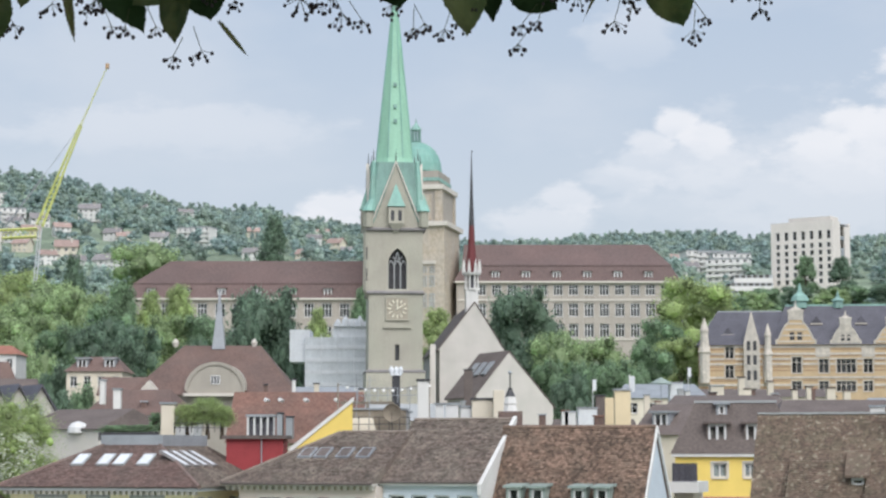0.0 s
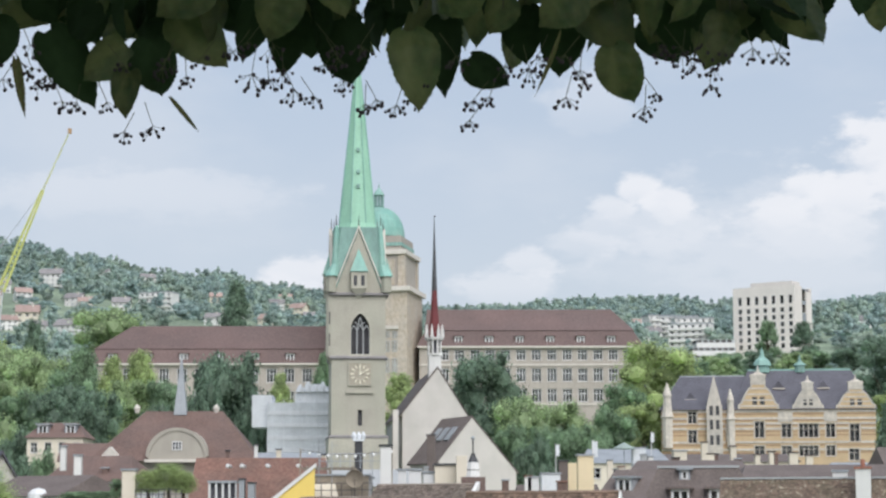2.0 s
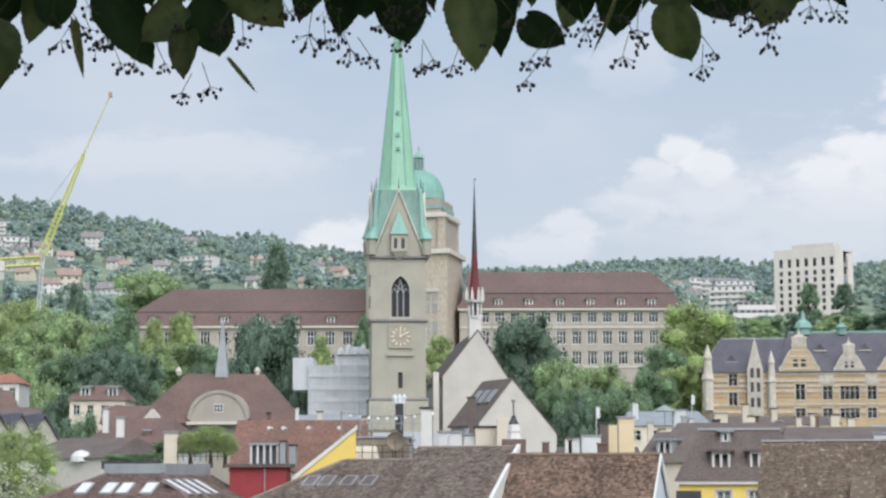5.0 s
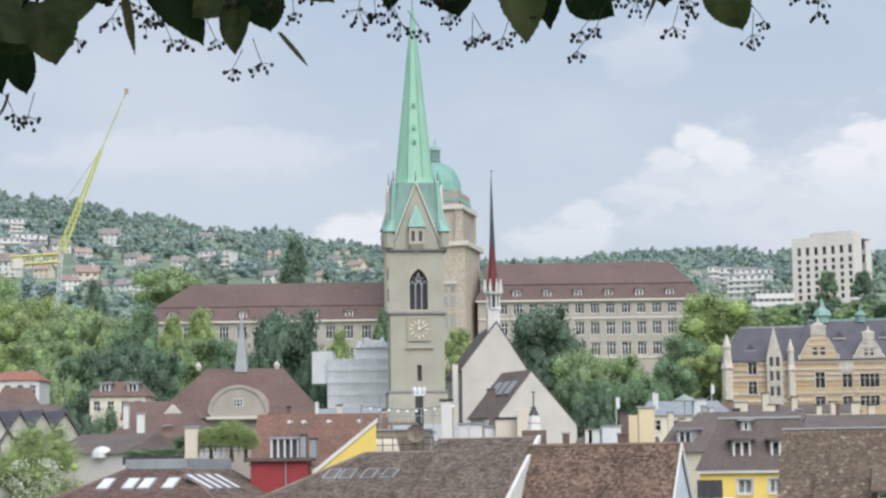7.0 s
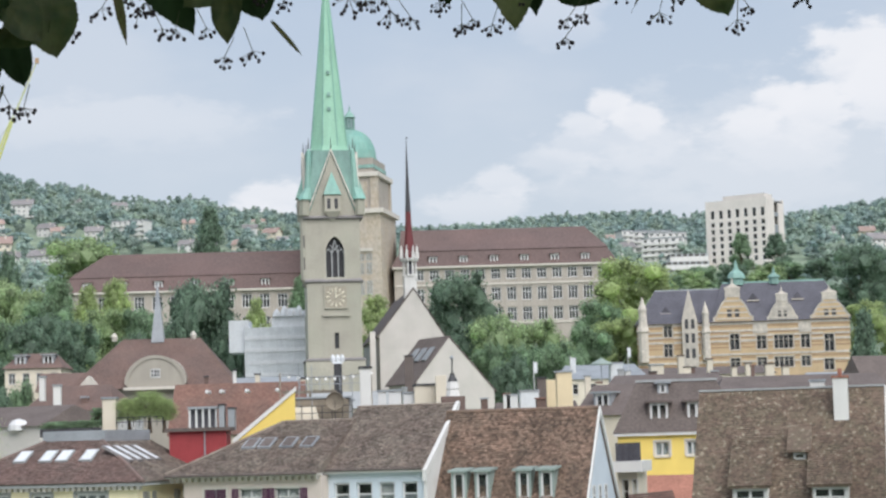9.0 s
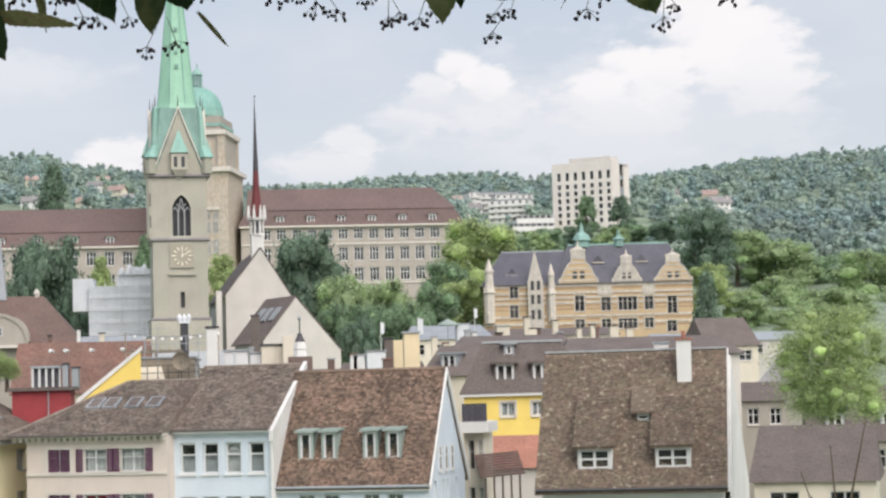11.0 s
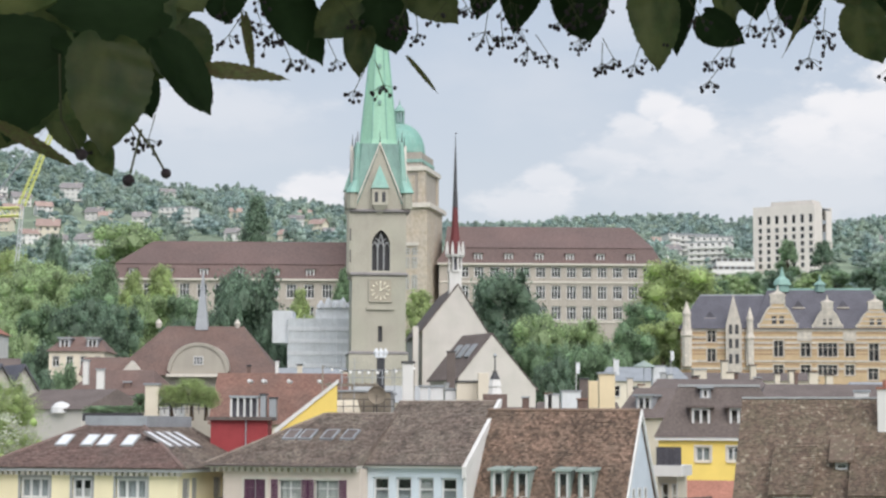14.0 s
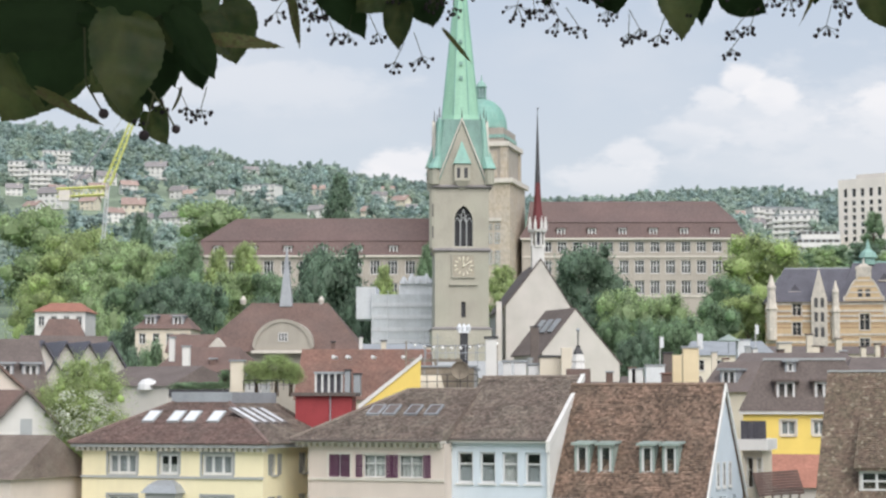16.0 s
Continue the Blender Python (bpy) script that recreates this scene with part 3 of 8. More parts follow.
def ground_at(x, y):
    if y <= 700:
        for (y0, z0), (y1, z1) in zip(PROFILE, PROFILE[1:]):
            if y <= y1:
                return z0 + (z1 - z0) * max(0, (y - y0) / (y1 - y0))
    u = x / y
    h = RIDGE[0][1] if u < RIDGE[0][0] else RIDGE[-1][1]
    for (u0, h0), (u1, h1) in zip(RIDGE, RIDGE[1:]):
        if u0 <= u <= u1:
            h = h0 + (h1 - h0) * (u - u0) / (u1 - u0)
    k = min((y - 700) / 1200, 1.0)
    return 46 + (h - 46) * (k ** 0.92) - max(0, y - 1950) * 0.12


def make_ground():
    ys = [-380, -200, -60, 0, 9, 26, 60, 120, 190, 250, 318, 370, 420, 460, 500, 535, 570, 640] + [700 + 60 * i for i in range(22)] + [2100, 2400, 3000, 4200]
    us = [-3, -2, -1.2, -0.8, -0.55, -0.42] + [-0.34 + 0.02 * i for i in range(36)] + [0.46, 0.6, 0.85, 1.2, 2, 3]
    verts = [(u * max(y, 330), y, ground_at(u * max(y, 330), y)) for y in ys for u in us]
    w = len(us)
    faces = [(r * w + c, r * w + c + 1, r * w + w + c + 1, r * w + w + c) for r in range(len(ys) - 1) for c in range(w - 1)]
    me = bpy.data.meshes.new("ground")
    me.from_pydata(verts, [], faces)
    for p in me.polygons:
        p.use_smooth = True
    return tagged(part("ground", me, "ground"), "green and earthy ground rising from town to wooded hill", "ground", kind="structure")


make_ground()


# ---- trees ----
def crown_arrays(seed, blobs, leaves, size, shape, core=0.72, loose=(0.7, 1.12)):
    """Leaf quads on many clumps inside a crown of width and height 1; shape: half width at height h of 0..1."""
    rnd = np.random.RandomState(seed)
    V, F = [], []
    n = 0
    for b in range(blobs):
        h = rnd.uniform(0.08, 0.95)
        a, r = rnd.uniform(0, 6.283), math.sqrt(rnd.uniform(0.05, 1))
        rad = rnd.uniform(0.11, 0.19) * (0.55 + shape(h))
        half = max(shape(h) - rad * 0.6, 0.02)
        c = np.array((math.cos(a) * half * r, math.sin(a) * half * r, h))
        d = rnd.normal(size=(leaves, 3))
        d /= np.linalg.norm(d, axis=1)[:, None]
        p = c + d * rad * rnd.uniform(*loose, (leaves, 1)) * (1, 1, 0.8)
        nrm = d + rnd.normal(size=(leaves, 3)) * 0.6
        nrm /= np.linalg.norm(nrm, axis=1)[:, None]
        t = np.cross(nrm, rnd.normal(size=(leaves, 3)))
        t /= np.linalg.norm(t, axis=1)[:, None]
        s = np.cross(nrm, t)
        k = size * rnd.uniform(0.6, 1.3, (leaves, 1))
        quad = np.stack([p - t * k, p - s * k * 0.6, p + t * k, p + s * k * 0.6], 1).reshape(-1, 3)
        V.append(quad)
        F += [(n + 4 * i, n + 4 * i + 1, n + 4 * i + 2, n + 4 * i + 3) for i in range(leaves)]
        n += 4 * leaves
        if core:
            bm = bmesh.new()
            bmesh.ops.create_icosphere(bm, subdivisions=1, radius=rad * core)
            bm.verts.ensure_lookup_table()
            V.append(np.array([tuple(v.co * rnd.uniform(0.8, 1.2)) for v in bm.verts]) * (1, 1, 0.8) + c)
            F += [tuple(n + v.index for v in f.verts) for f in bm.faces]
            n += len(bm.verts)
            bm.free()
    return np.concatenate(V), F


def round_shape(h):
    return 0.5 * math.sqrt(max(0, 1 - (abs(h - 0.45) / 0.6) ** 2.2))


def tall_shape(h):
    return 0.5 * math.sqrt(max(0, 1 - (abs(h - 0.4) / 0.62) ** 2)) * (1.05 - 0.45 * h)


def cone_shape(h):
    return 0.5 * (1.02 - h) ** 0.8


CROWNS = {}
for key, (seed, shape, blobs) in {"round": (3, round_shape, 46), "oak": (8, round_shape, 40), "tall": (5, tall_shape, 46), "lime": (11, tall_shape, 42), "cone": (7, cone_shape, 60)}.items():
    v, fcs = crown_arrays(seed, blobs, 210, 0.0165, shape, 0.70, (0.6, 1.25))
    CROWNS[key] = (v, fcs)
CROWNS["fine"] = crown_arrays(23, 150, 330, 0.0075, round_shape, 0.3, (0.35, 1.35))


def tree(x, y, wide, high, crown, leaf, label, lift=0.18, base=None):
    """A tree on the ground: tapered trunk with limbs, and a crown of leaf clumps."""
    z = min(ground_at(x, y), ground_at(x, y) + high - wide * 0.85) if base is None else base
    high = high if base is not None else high + ground_at(x, y) - z
    t = thing("tree", pose(x, y, z, rz=(x * 37 + y * 11) % 360), label, "tree", "trees")
    bm = bmesh.new()
    rod(bm, (0, 0, -0.5), (0.1, 0, high * 0.55), wide * 0.035 + 0.1, wide * 0.015 + 0.05, 8)
    for i in range(6):
        a = i * 1.1
        rod(bm, (0.06, 0, high * (0.2 + 0.05 * i)), (math.cos(a) * wide * 0.3, math.sin(a) * wide * 0.3, high * (0.45 + 0.06 * i)), wide * 0.014, 0.03, 5)
    part("trunk", bm, "bark", t)
    key = (crown, leaf)
    if key not in CACHE:
        v, fcs = CROWNS[crown]
        me = bpy.data.meshes.new("crown")
        me.from_pydata([tuple(p) for p in v], [], fcs)
        me.materials.append(M[leaf])
        CACHE[key] = me
    c = part("crown", CACHE[key], None, t)
    c.matrix_basis = Matrix.LocRotScale((0, 0, high * lift), None, (wide * 1.12, wide * 1.12, high * (1 - lift)))
    return t


KINDS = {"d": ("leaf_dark", "dark green broadleaf tree with a dense full crown"), "m": ("leaf_mid", "green broadleaf tree in full summer leaf"), "g": ("leaf_fresh", "broad tree with fresh green summer leaves"),
         "l": ("leaf_light", "pale yellow-green broadleaf tree in leaf"), "c": ("leaf_dark", "dark tall conifer with a pointed crown")}
# place, crown width, height of the top, crown, look
for row in (
        (-108.2, 500, 21.4, 46.0, "round", "l"), (-94.0, 430, 13.5, 29.4, "round", "g"), (-92.8, 470, 16.1, 40.3, "oak", "g"),
        (-97.4, 520, 8.9, 52.0, "tall", "d"), (-94.2, 620, 24.8, 66.0, "round", "g"), (-85.2, 420, 13.2, 28.7, "oak", "g"),
        (-69.7, 400, 14.9, 26.8, "round", "d"), (-60.1, 390, 10.6, 25.0, "round", "d"), (-78.3, 480, 12.3, 41.1, "tall", "m"),
        (-69.5, 470, 10.7, 38.2, "tall", "l"), (-64.1, 480, 11.0, 40.4, "tall", "l"), (-54.0, 440, 11.3, 30.1, "oak", "m"),
        (-68.1, 330, 11.3, 16.4, "round", "g"), (-59.2, 310, 9.7, 13.2, "oak", "d"), (-73.2, 340, 6.8, 15.5, "tall", "m"),
        (-56.1, 320, 6.4, 13.7, "round", "d"), (-32.4, 360, 15.4, 29.3, "oak", "d"), (-35.5, 350, 8.0, 23.9, "round", "d"),
        (-26.9, 350, 7.0, 21.4, "round", "d"), (-29.9, 470, 8.1, 34.2, "tall", "l"), (-22.3, 540, 7.7, 45.0, "tall", "m"),
        (-1.6, 480, 11.0, 34.9, "tall", "l"), (17.0, 420, 15.0, 34.4, "oak", "d"), (12.1, 420, 7.2, 28.7, "round", "d"),
        (22.4, 390, 12.3, 23.9, "round", "g"), (20.2, 370, 8.5, 16.8, "oak", "m"), (31.8, 400, 13.7, 22.8, "oak", "g"),
        (27.2, 380, 8.7, 17.3, "round", "m"), (37.4, 390, 7.8, 16.6, "oak", "m"), (59.8, 470, 20.1, 41.3, "round", "l"),
        (48.6, 440, 11.3, 29.5, "round", "m"), (51.8, 430, 13.5, 24.5, "oak", "l"), (-61.9, 720, 21.0, 85.6, "cone", "c"),
        (-103.3, 460, 15.8, 36.8, "oak", "l"), (-91.9, 440, 15.1, 35.2, "round", "g"), (-81.8, 450, 14.1, 36.0, "oak", "g"),
        (-73.1, 430, 12.3, 31.9, "round", "m"), (-76.0, 400, 13.7, 25.1, "oak", "m"), (-83.0, 380, 11.9, 21.6, "round", "g"),
        (-62.4, 380, 9.8, 21.6, "oak", "d"), (-55.4, 280, 7.2, 8.8, "round", "d"), (-52.4, 290, 5.8, 9.5, "oak", "m"),
        (-61.0, 440, 12.6, 30.1, "oak", "g"), (-101.4, 430, 14.7, 29.4, "round", "l"), (-78.6, 330, 11.3, 15.0, "oak", "m"),
        (-50.2, 400, 8.0, 22.8, "round", "d"), (31.8, 370, 9.5, 16.8, "oak", "m"), (22.6, 350, 8.0, 13.9, "round", "d"),
        (41.8, 400, 10.3, 21.6, "round", "m"), (17.8, 400, 12.6, 22.8, "oak", "d"), (147.2, 800, 11.5, 79.5, "tall", "m"),
        (158.1, 780, 13.0, 77.0, "tall", "d"), (137.0, 560, 17.6, 51.8, "round", "d"), (154.6, 590, 20.2, 47.0, "oak", "g"),
        (166.8, 590, 25.3, 44.2, "round", "g"), (116.5, 470, 12.1, 29.3, "oak", "l"), (124.0, 470, 13.4, 23.0, "round", "g"),
        (149.6, 520, 20.8, 28.3, "oak", "g"), (180.1, 600, 24.0, 39.5, "round", "m"), (149.4, 480, 21.9, 23.1, "oak", "g"),
        (188.2, 560, 27.2, 38.2, "round", "g"), (185.3, 520, 26.7, 27.7, "oak", "g"), (80.9, 330, 10.5, 18.8, "cone", "c"),
        (124.7, 430, 13.5, 17.1, "round", "g"), (124.1, 400, 12.6, 10.5, "oak", "m"), (-136.0, 560, 24.0, 57.8, "round", "g"),
        (94.0, 640, 13.0, 50.0, "oak", "m"), (104.0, 660, 12.0, 53.0, "round", "g"), (113.0, 690, 13.0, 57.0, "oak", "m"), (125.0, 700, 12.0, 59.0, "round", "d"),
        (136.0, 690, 13.0, 57.0, "oak", "g"), (146.0, 700, 12.0, 59.0, "round", "m"), (153.0, 680, 12.0, 58.0, "oak", "d"), (118.0, 760, 11.0, 62.0, "round", "g")):
    x, y, wide, top, crown, look_of = row
    tree(x, y, wide, top - ground_at(x, y), crown, *KINDS[look_of], lift=0.04 if crown == "cone" else 0.14)


# bearing, distance, look
HILL_HOUSES = ((-0.2452, 1050, 2), (-0.2386, 1260, 2), (-0.2309, 1100, 2), (-0.2096, 1125, 3), (-0.1974, 1055, 4), (-0.1858, 1240, 1),
               (-0.1972, 920, 0), (-0.1780, 850, 1), (-0.1729, 1070, 3), (-0.1660, 1065, 0), (-0.1565, 1540, 3), (-0.1341, 1600, 1))
HILL_HOUSES += ((-0.1352, 1115, 2), (-0.1190, 1120, 4), (-0.0994, 1265, 0), (-0.2261, 990, 3), (-0.2191, 940, 0), (-0.2343, 995, 4),
                (-0.2409, 935, 1), (-0.2563, 1110, 2), (-0.2574, 1000, 3), (-0.2047, 880, 4), (-0.2136, 1020, 0), (-0.2224, 1095, 3))
HILL_HOUSES += ((-0.1021, 1000, 3), (-0.0750, 1045, 0), (-0.0691, 1290, 1), (-0.0515, 1155, 3), (-0.0647, 1465, 0), (-0.0892, 1040, 4),
                (-0.1489, 1085, 3), (-0.0592, 1230, 0), (-0.2484, 890, 4), (-0.1902, 875, 3), (0.1237, 1070, 2), (0.1294, 1040, 2))
HILL_HOUSES += ((0.1371, 1020, 2), (0.1422, 980, 3), (0.1336, 930, 2), (0.1165, 1150, 0), (0.1207, 990, 3), (0.2313, 1150, 1), (0.2456, 1110, 0), (0.2601, 1200, 0), (0.2512, 930, 1))


def hill_woods():
    """Far woods on the slope, uncountable, as one mass of separate crowns."""
    rnd = random.Random(21)
    kinds = [crown_arrays(30 + i, 11, 24, 0.052, sh, 0.74, (0.6, 1.3)) for i, sh in enumerate((round_shape, round_shape, tall_shape, round_shape, cone_shape))]
    kinds = [(v, [f for f in fc]) for v, fc in kinds]
    V, F, n = [], [], 0
    clear = [(u * y, y) for u, y, k in HILL_HOUSES]
    for i in range(3600):
        y = 660 + 1280 * rnd.random() ** 0.68
        u = rnd.uniform(-0.30, 0.36)
        if i > 3100:
            y, u = rnd.uniform(600, 800), rnd.choice((rnd.uniform(0.19, 0.36), rnd.uniform(-0.30, -0.17)))
        x = u * y
        if 0.135 < u < 0.228 and 800 < y < 900:
            continue
        if -0.135 < u < 0.11 and y < 950:
            continue
        if y < 1250 and rnd.random() < 0.2:
            continue
        v, fc = kinds[rnd.choice((0, 1, 2, 3, 3, 0, 4))]
        if any(abs(x - hx - 6) < 13 and -16 < y - hy < 12 for hx, hy in clear):
            continue
        w, h = rnd.uniform(8, 18), rnd.uniform(8, 16)
        if (0.135 < u < 0.228 and y < 801) or any(abs(x - hx - 5) < 11 and -48 < y - hy < 0 for hx, hy in clear):
            w, h = rnd.uniform(6, 10), rnd.uniform(4, 7)
        a = rnd.uniform(0, 6.28)
        ca, sa = math.cos(a), math.sin(a)
        p = v * (w, w, h)
        p = np.stack([p[:, 0] * ca - p[:, 1] * sa + x, p[:, 0] * sa + p[:, 1] * ca + y, p[:, 2] + ground_at(x, y) - 1.0], 1)
        V.append(p)
        F += [tuple(n + k for k in f) for f in fc]
        n += len(p)
    me = bpy.data.meshes.new("hill_woods")
    me.from_pydata(np.concatenate(V).tolist(), [], F)
    return tagged(part("hill_woods", me, "leaf_haze"), "dense mixed woodland covering the far hillside", "woods", kind="stuff")


hill_woods()


# ---- houses on the hill ----
def villa(m, w, d, h, roof_h, wall, roof, label, floors=2, flat=False):
    hs = thing("house", m, label, "house", "houses on the hillside")
    cols = max(2, int(w / 3.2))
    fh = h / floors
    holes = [(w * (i + 0.28) / cols, w * (i + 0.72) / cols, fh * (k + 0.3), fh * (k + 0.82)) for i in range(cols) for k in range(floors)]
    panel("wall", hs, wall, w, h, holes, 0.4)
    for hx in holes:
        window(hs, *hx, cols=2, bars=(), frame_mat="window_white", wide=0.12)
    each("wall", ((0, 0.4, 0.402, d, 0, h), (w - 0.4, w, 0.402, d, 0, h), (0.402, w - 0.402, d - 0.4, d, 0, h)), wall, hs)
    if flat:
        part("roof", boxes((-0.4, w + 0.4, -0.4, d + 0.4, h + 0.002, h + 0.5)), "lead", hs)
        for k in range(1, floors):
            part("balcony", boxes((0, w, -1.4, -0.002, fh * k - 0.2, fh * k + 0.9)), wall, hs)
    else:
        bm = bmesh.new()
        e = 0.7
        prism(bm, [(-e, -e, h), (w + e, -e, h), (w + e, d / 2, h + roof_h), (-e, d / 2, h + roof_h)], (0, 0, 0.3))
        prism(bm, [(-e, d + e, h), (w + e, d + e, h), (w + e, d / 2, h + roof_h), (-e, d / 2, h + roof_h)], (0, 0, 0.3))
        part("roof", bm, roof, hs)
        for gx in (0.0, w - 0.4):
            part("gable_wall", prism(bmesh.new(), [(gx, 0.0, h + 0.002), (gx, d, h + 0.002), (gx, d / 2, h + roof_h - 0.3)], (0.4, 0, 0)), wall, hs)
        part("chimney", boxes((w * 0.7, w * 0.7 + 0.8, d * 0.3, d * 0.3 + 0.8, h + roof_h * 0.4, h + roof_h + 0.9)), "trim", hs)
    return hs


def hill_houses():
    rnd = random.Random(5)
    looks = (("cream", "roof_pale", "cream hillside house under a pale tiled gable roof", 2, False, 11, 9, 6),
             ("white", "roof_grey", "white hillside villa under a grey tiled roof", 3, False, 14, 10, 8.5),
             ("white", "lead", "white terraced flats with flat roof and balconies", 4, True, 20, 10, 11),
             ("white", "roof_grey", "pale hillside house under a grey gable roof", 2, False, 12, 9, 6),
             ("white", "roof_pale", "tall white hillside house with a pale tiled roof", 3, False, 12, 10, 8))
    first = {}
    for u, y, k in HILL_HOUSES:
        x = u * y
        wall, roof, label, floors, flat, w, d, h = looks[k]
        m = pose(x, y, ground_at(x, y) - 0.5, rz=rnd.uniform(-28, 28)) @ Matrix.Scale(1.0 if k == 2 else rnd.uniform(0.72, 0.95), 4)
        if k in first:
            copy_thing(first[k], m)
        else:
            first[k] = villa(m, w, d, h, 4.0, wall, roof, label, floors, flat)


hill_houses()


# ---- university on the slope ----
def hip_roof(parent, name, mat, x0, x1, y0, y1, z0, rise, inset_l, inset_r, over=0.6, ridge_y=None):
    ry = (y0 + y1) / 2 if ridge_y is None else ridge_y
    a, b, c, d = (x0 - over, y0 - over, z0), (x1 + over, y0 - over, z0), (x1 + over, y1 + over, z0), (x0 - over, y1 + over, z0)
    e, g = (x0 + inset_l, ry, z0 + rise), (x1 - inset_r, ry, z0 + rise)
    bm = bmesh.new()
    v = [bm.verts.new(p) for p in (a, b, c, d, e, g)]
    for fc in ((0, 1, 5, 4), (2, 3, 4, 5), (1, 2, 5), (3, 0, 4), (3, 2, 1, 0)):
        bm.faces.new([v[i] for i in fc])
    return part(name, bm, mat, parent)


def frustum_roof(parent, name, mat, x0, x1, y0, y1, z0, z1, inset):
    bm = bmesh.new()
    loft(bm, [[(x0, y0, z0), (x1, y0, z0), (x1, y1, z0), (x0, y1, z0)], [(x0 + inset, y0 + inset, z1), (x1 - inset, y0 + inset, z1), (x1 - inset, y1 - inset, z1), (x0 + inset, y1 - inset, z1)]])
    return part(name, bm, mat, parent)


def dormer(parent, x, y, z, w, h, deep, roof, frame_mat="window_white", cols=2):
    """A flat-topped dormer window: cheeks, little roof and window."""
    d = part("dormer", boxes((-w / 2, -w / 2 + 0.15, 0, deep, 0, h), (w / 2 - 0.15, w / 2, 0, deep, 0, h), (-w / 2, w / 2, 0.25, deep, 0, 0.2)), roof, parent, m=pose(x, y, z))
    part("dormer_roof", boxes((-w / 2 - 0.25, w / 2 + 0.25, -0.3, deep, h + 0.002, h + 0.2)), roof, d)
    f = pierced(w - 0.32, h - 0.02, lights(w - 0.32, h - 0.02, 0.30 if w > 2.4 else 0.18, cols, ()), 0.12)
    part("window_frame", f, frame_mat, d, m=pose(-w / 2 + 0.16, 0.02, 0.02))
    p = part("pane", boxes((-w / 2 + 0.3, w / 2 - 0.3, 0.08, 0.1, 0.15, h - 0.15)), "glass", d)
    p.visible_shadow = False
    return d


uni = thing("university_wing", pose(3.84, 560.00, 20.00, rz=0), "long ashlar university wing with plum-brown mansard roof", "university building", "university")
UL, UE = 62.85, 28.29
cols_u = [5.62 + 4.37 * i for i in range(14)]
holes_u = []
for z0, z1 in ((24.26, 27.32), (18.15, 22.01), (12.38, 16.23)):
    holes_u += [(x, x + 2.75, z0, z1) for x in cols_u if x + 2.75 < UL - 0.5]
panel("wall", uni, "uni_stone", UL, UE, holes_u, 0.7)
each("wall", ((0, 0.7, 0.702, 19, 0, UE), (UL - 0.7, UL, 0.702, 19, 0, UE), (0.702, UL - 0.702, 18.3, 19, 0, UE)), "uni_stone", uni)
for hx in holes_u:
    window(uni, *hx, cols=3, bars=(0.62,), frame_mat="window_white", inset=0.35, sill="trim", wide=0.20)
part("cornice", boxes((-0.5, UL + 0.5, -0.9, -0.002, UE - 0.5, UE)), "trim", uni)
for zy in (11.74, 22.98):
    part("belt_course", boxes((0, UL, -0.25, -0.002, zy - 0.25, zy + 0.25)), "trim", uni)
frustum_roof(uni, "mansard_roof", "roof_uni", -0.8, UL + 0.8, -0.8, 20, UE + 0.002, 32.90, 2.6)
hip_roof(uni, "roof", "roof_uni", 1.8, UL - 1.8, 1.8, 17.4, 32.90 + 0.004, 39.73 - 32.90, 0.5, 5.5, over=0.3)
for i in range(6):
    dormer(uni, 11.10 + 8.69 * i, -0.2, UE + 0.5, 2.5, 2.3, 3.5, "roof_uni")
# upright dark sheet, painted shade of the inside behind the windows
part("dark_floor", boxes((0.8, UL - 0.8, 6, 6.3, 0, UE)), "room_shade", uni)

wing = thing("university_wing", pose(-90.88, 566.00, 20.00, rz=0), "ashlar university wing half hidden by trees, plum-brown hipped roof", "university building", "university")
VL, VE = 70.80, 23.92
cols_v = [5.00 + 5.11 * i for i in range(13)]
holes_v = [(x, x + 2.9, z0, z1) for z0, z1 in ((18.40, 22.46), (11.92, 15.97)) for x in cols_v if x + 3 < VL]
panel("wall", wing, "uni_stone", VL, VE, holes_v, 0.7)
each("wall", ((0, 0.7, 0.702, 19, 0, VE), (VL - 0.7, VL, 0.702, 19, 0, VE), (0.702, VL - 0.702, 18.3, 19, 0, VE)), "uni_stone", wing)
for hx in holes_v:
    window(wing, *hx, cols=3, bars=(0.62,), frame_mat="window_white", inset=0.35, sill="trim", wide=0.20)
part("cornice", boxes((-0.5, VL + 0.5, -0.9, -0.002, VE - 0.5, VE)), "trim", wing)
frustum_roof(wing, "mansard_roof", "roof_uni", -0.8, VL + 0.8, -0.8, 20, VE + 0.002, 28.24, 2.6)
hip_roof(wing, "roof", "roof_uni", 1.8, VL - 1.8, 1.8, 17.4, 28.24 + 0.004, 35.54 - 28.24, 9.5, 0.5, over=0.3)
for i in range(7):
    dormer(wing, 7.03 + 10.16 * i, -0.2, VE + 0.5, 2.6, 2.3, 3.5, "roof_uni")
# same upright sheet here, inside shade given by its dark colour
part("dark_floor", boxes((0.8, VL - 0.8, 6, 6.3, 0, VE)), "room_shade", wing)

tower = thing("university_tower", pose(-9.87, 556.00, 20.00, rz=-12), "square stone university tower with a green copper dome", "tower", "university")
TH = 10.6


def stage(name, h, z0, z1, mat, parent):
    return part(name, loft(bmesh.new(), [square(0, 10, z0, h), square(0, 10, z1, h)]), mat, parent)


stage("shaft", TH, 0, 43.40, "uni_warm", tower)
stage("cornice", TH + 1.0, 43.40 + 0.002, 44.69, "trim", tower)
stage("belfry", TH - 1.3, 44.69 + 0.002, 54.00, "uni_stone", tower)
stage("cornice", TH - 0.4, 54.00 + 0.002, 55.29, "trim", tower)
stage("attic", TH - 2.3, 55.29 + 0.002, 59.48, "uni_stone", tower)
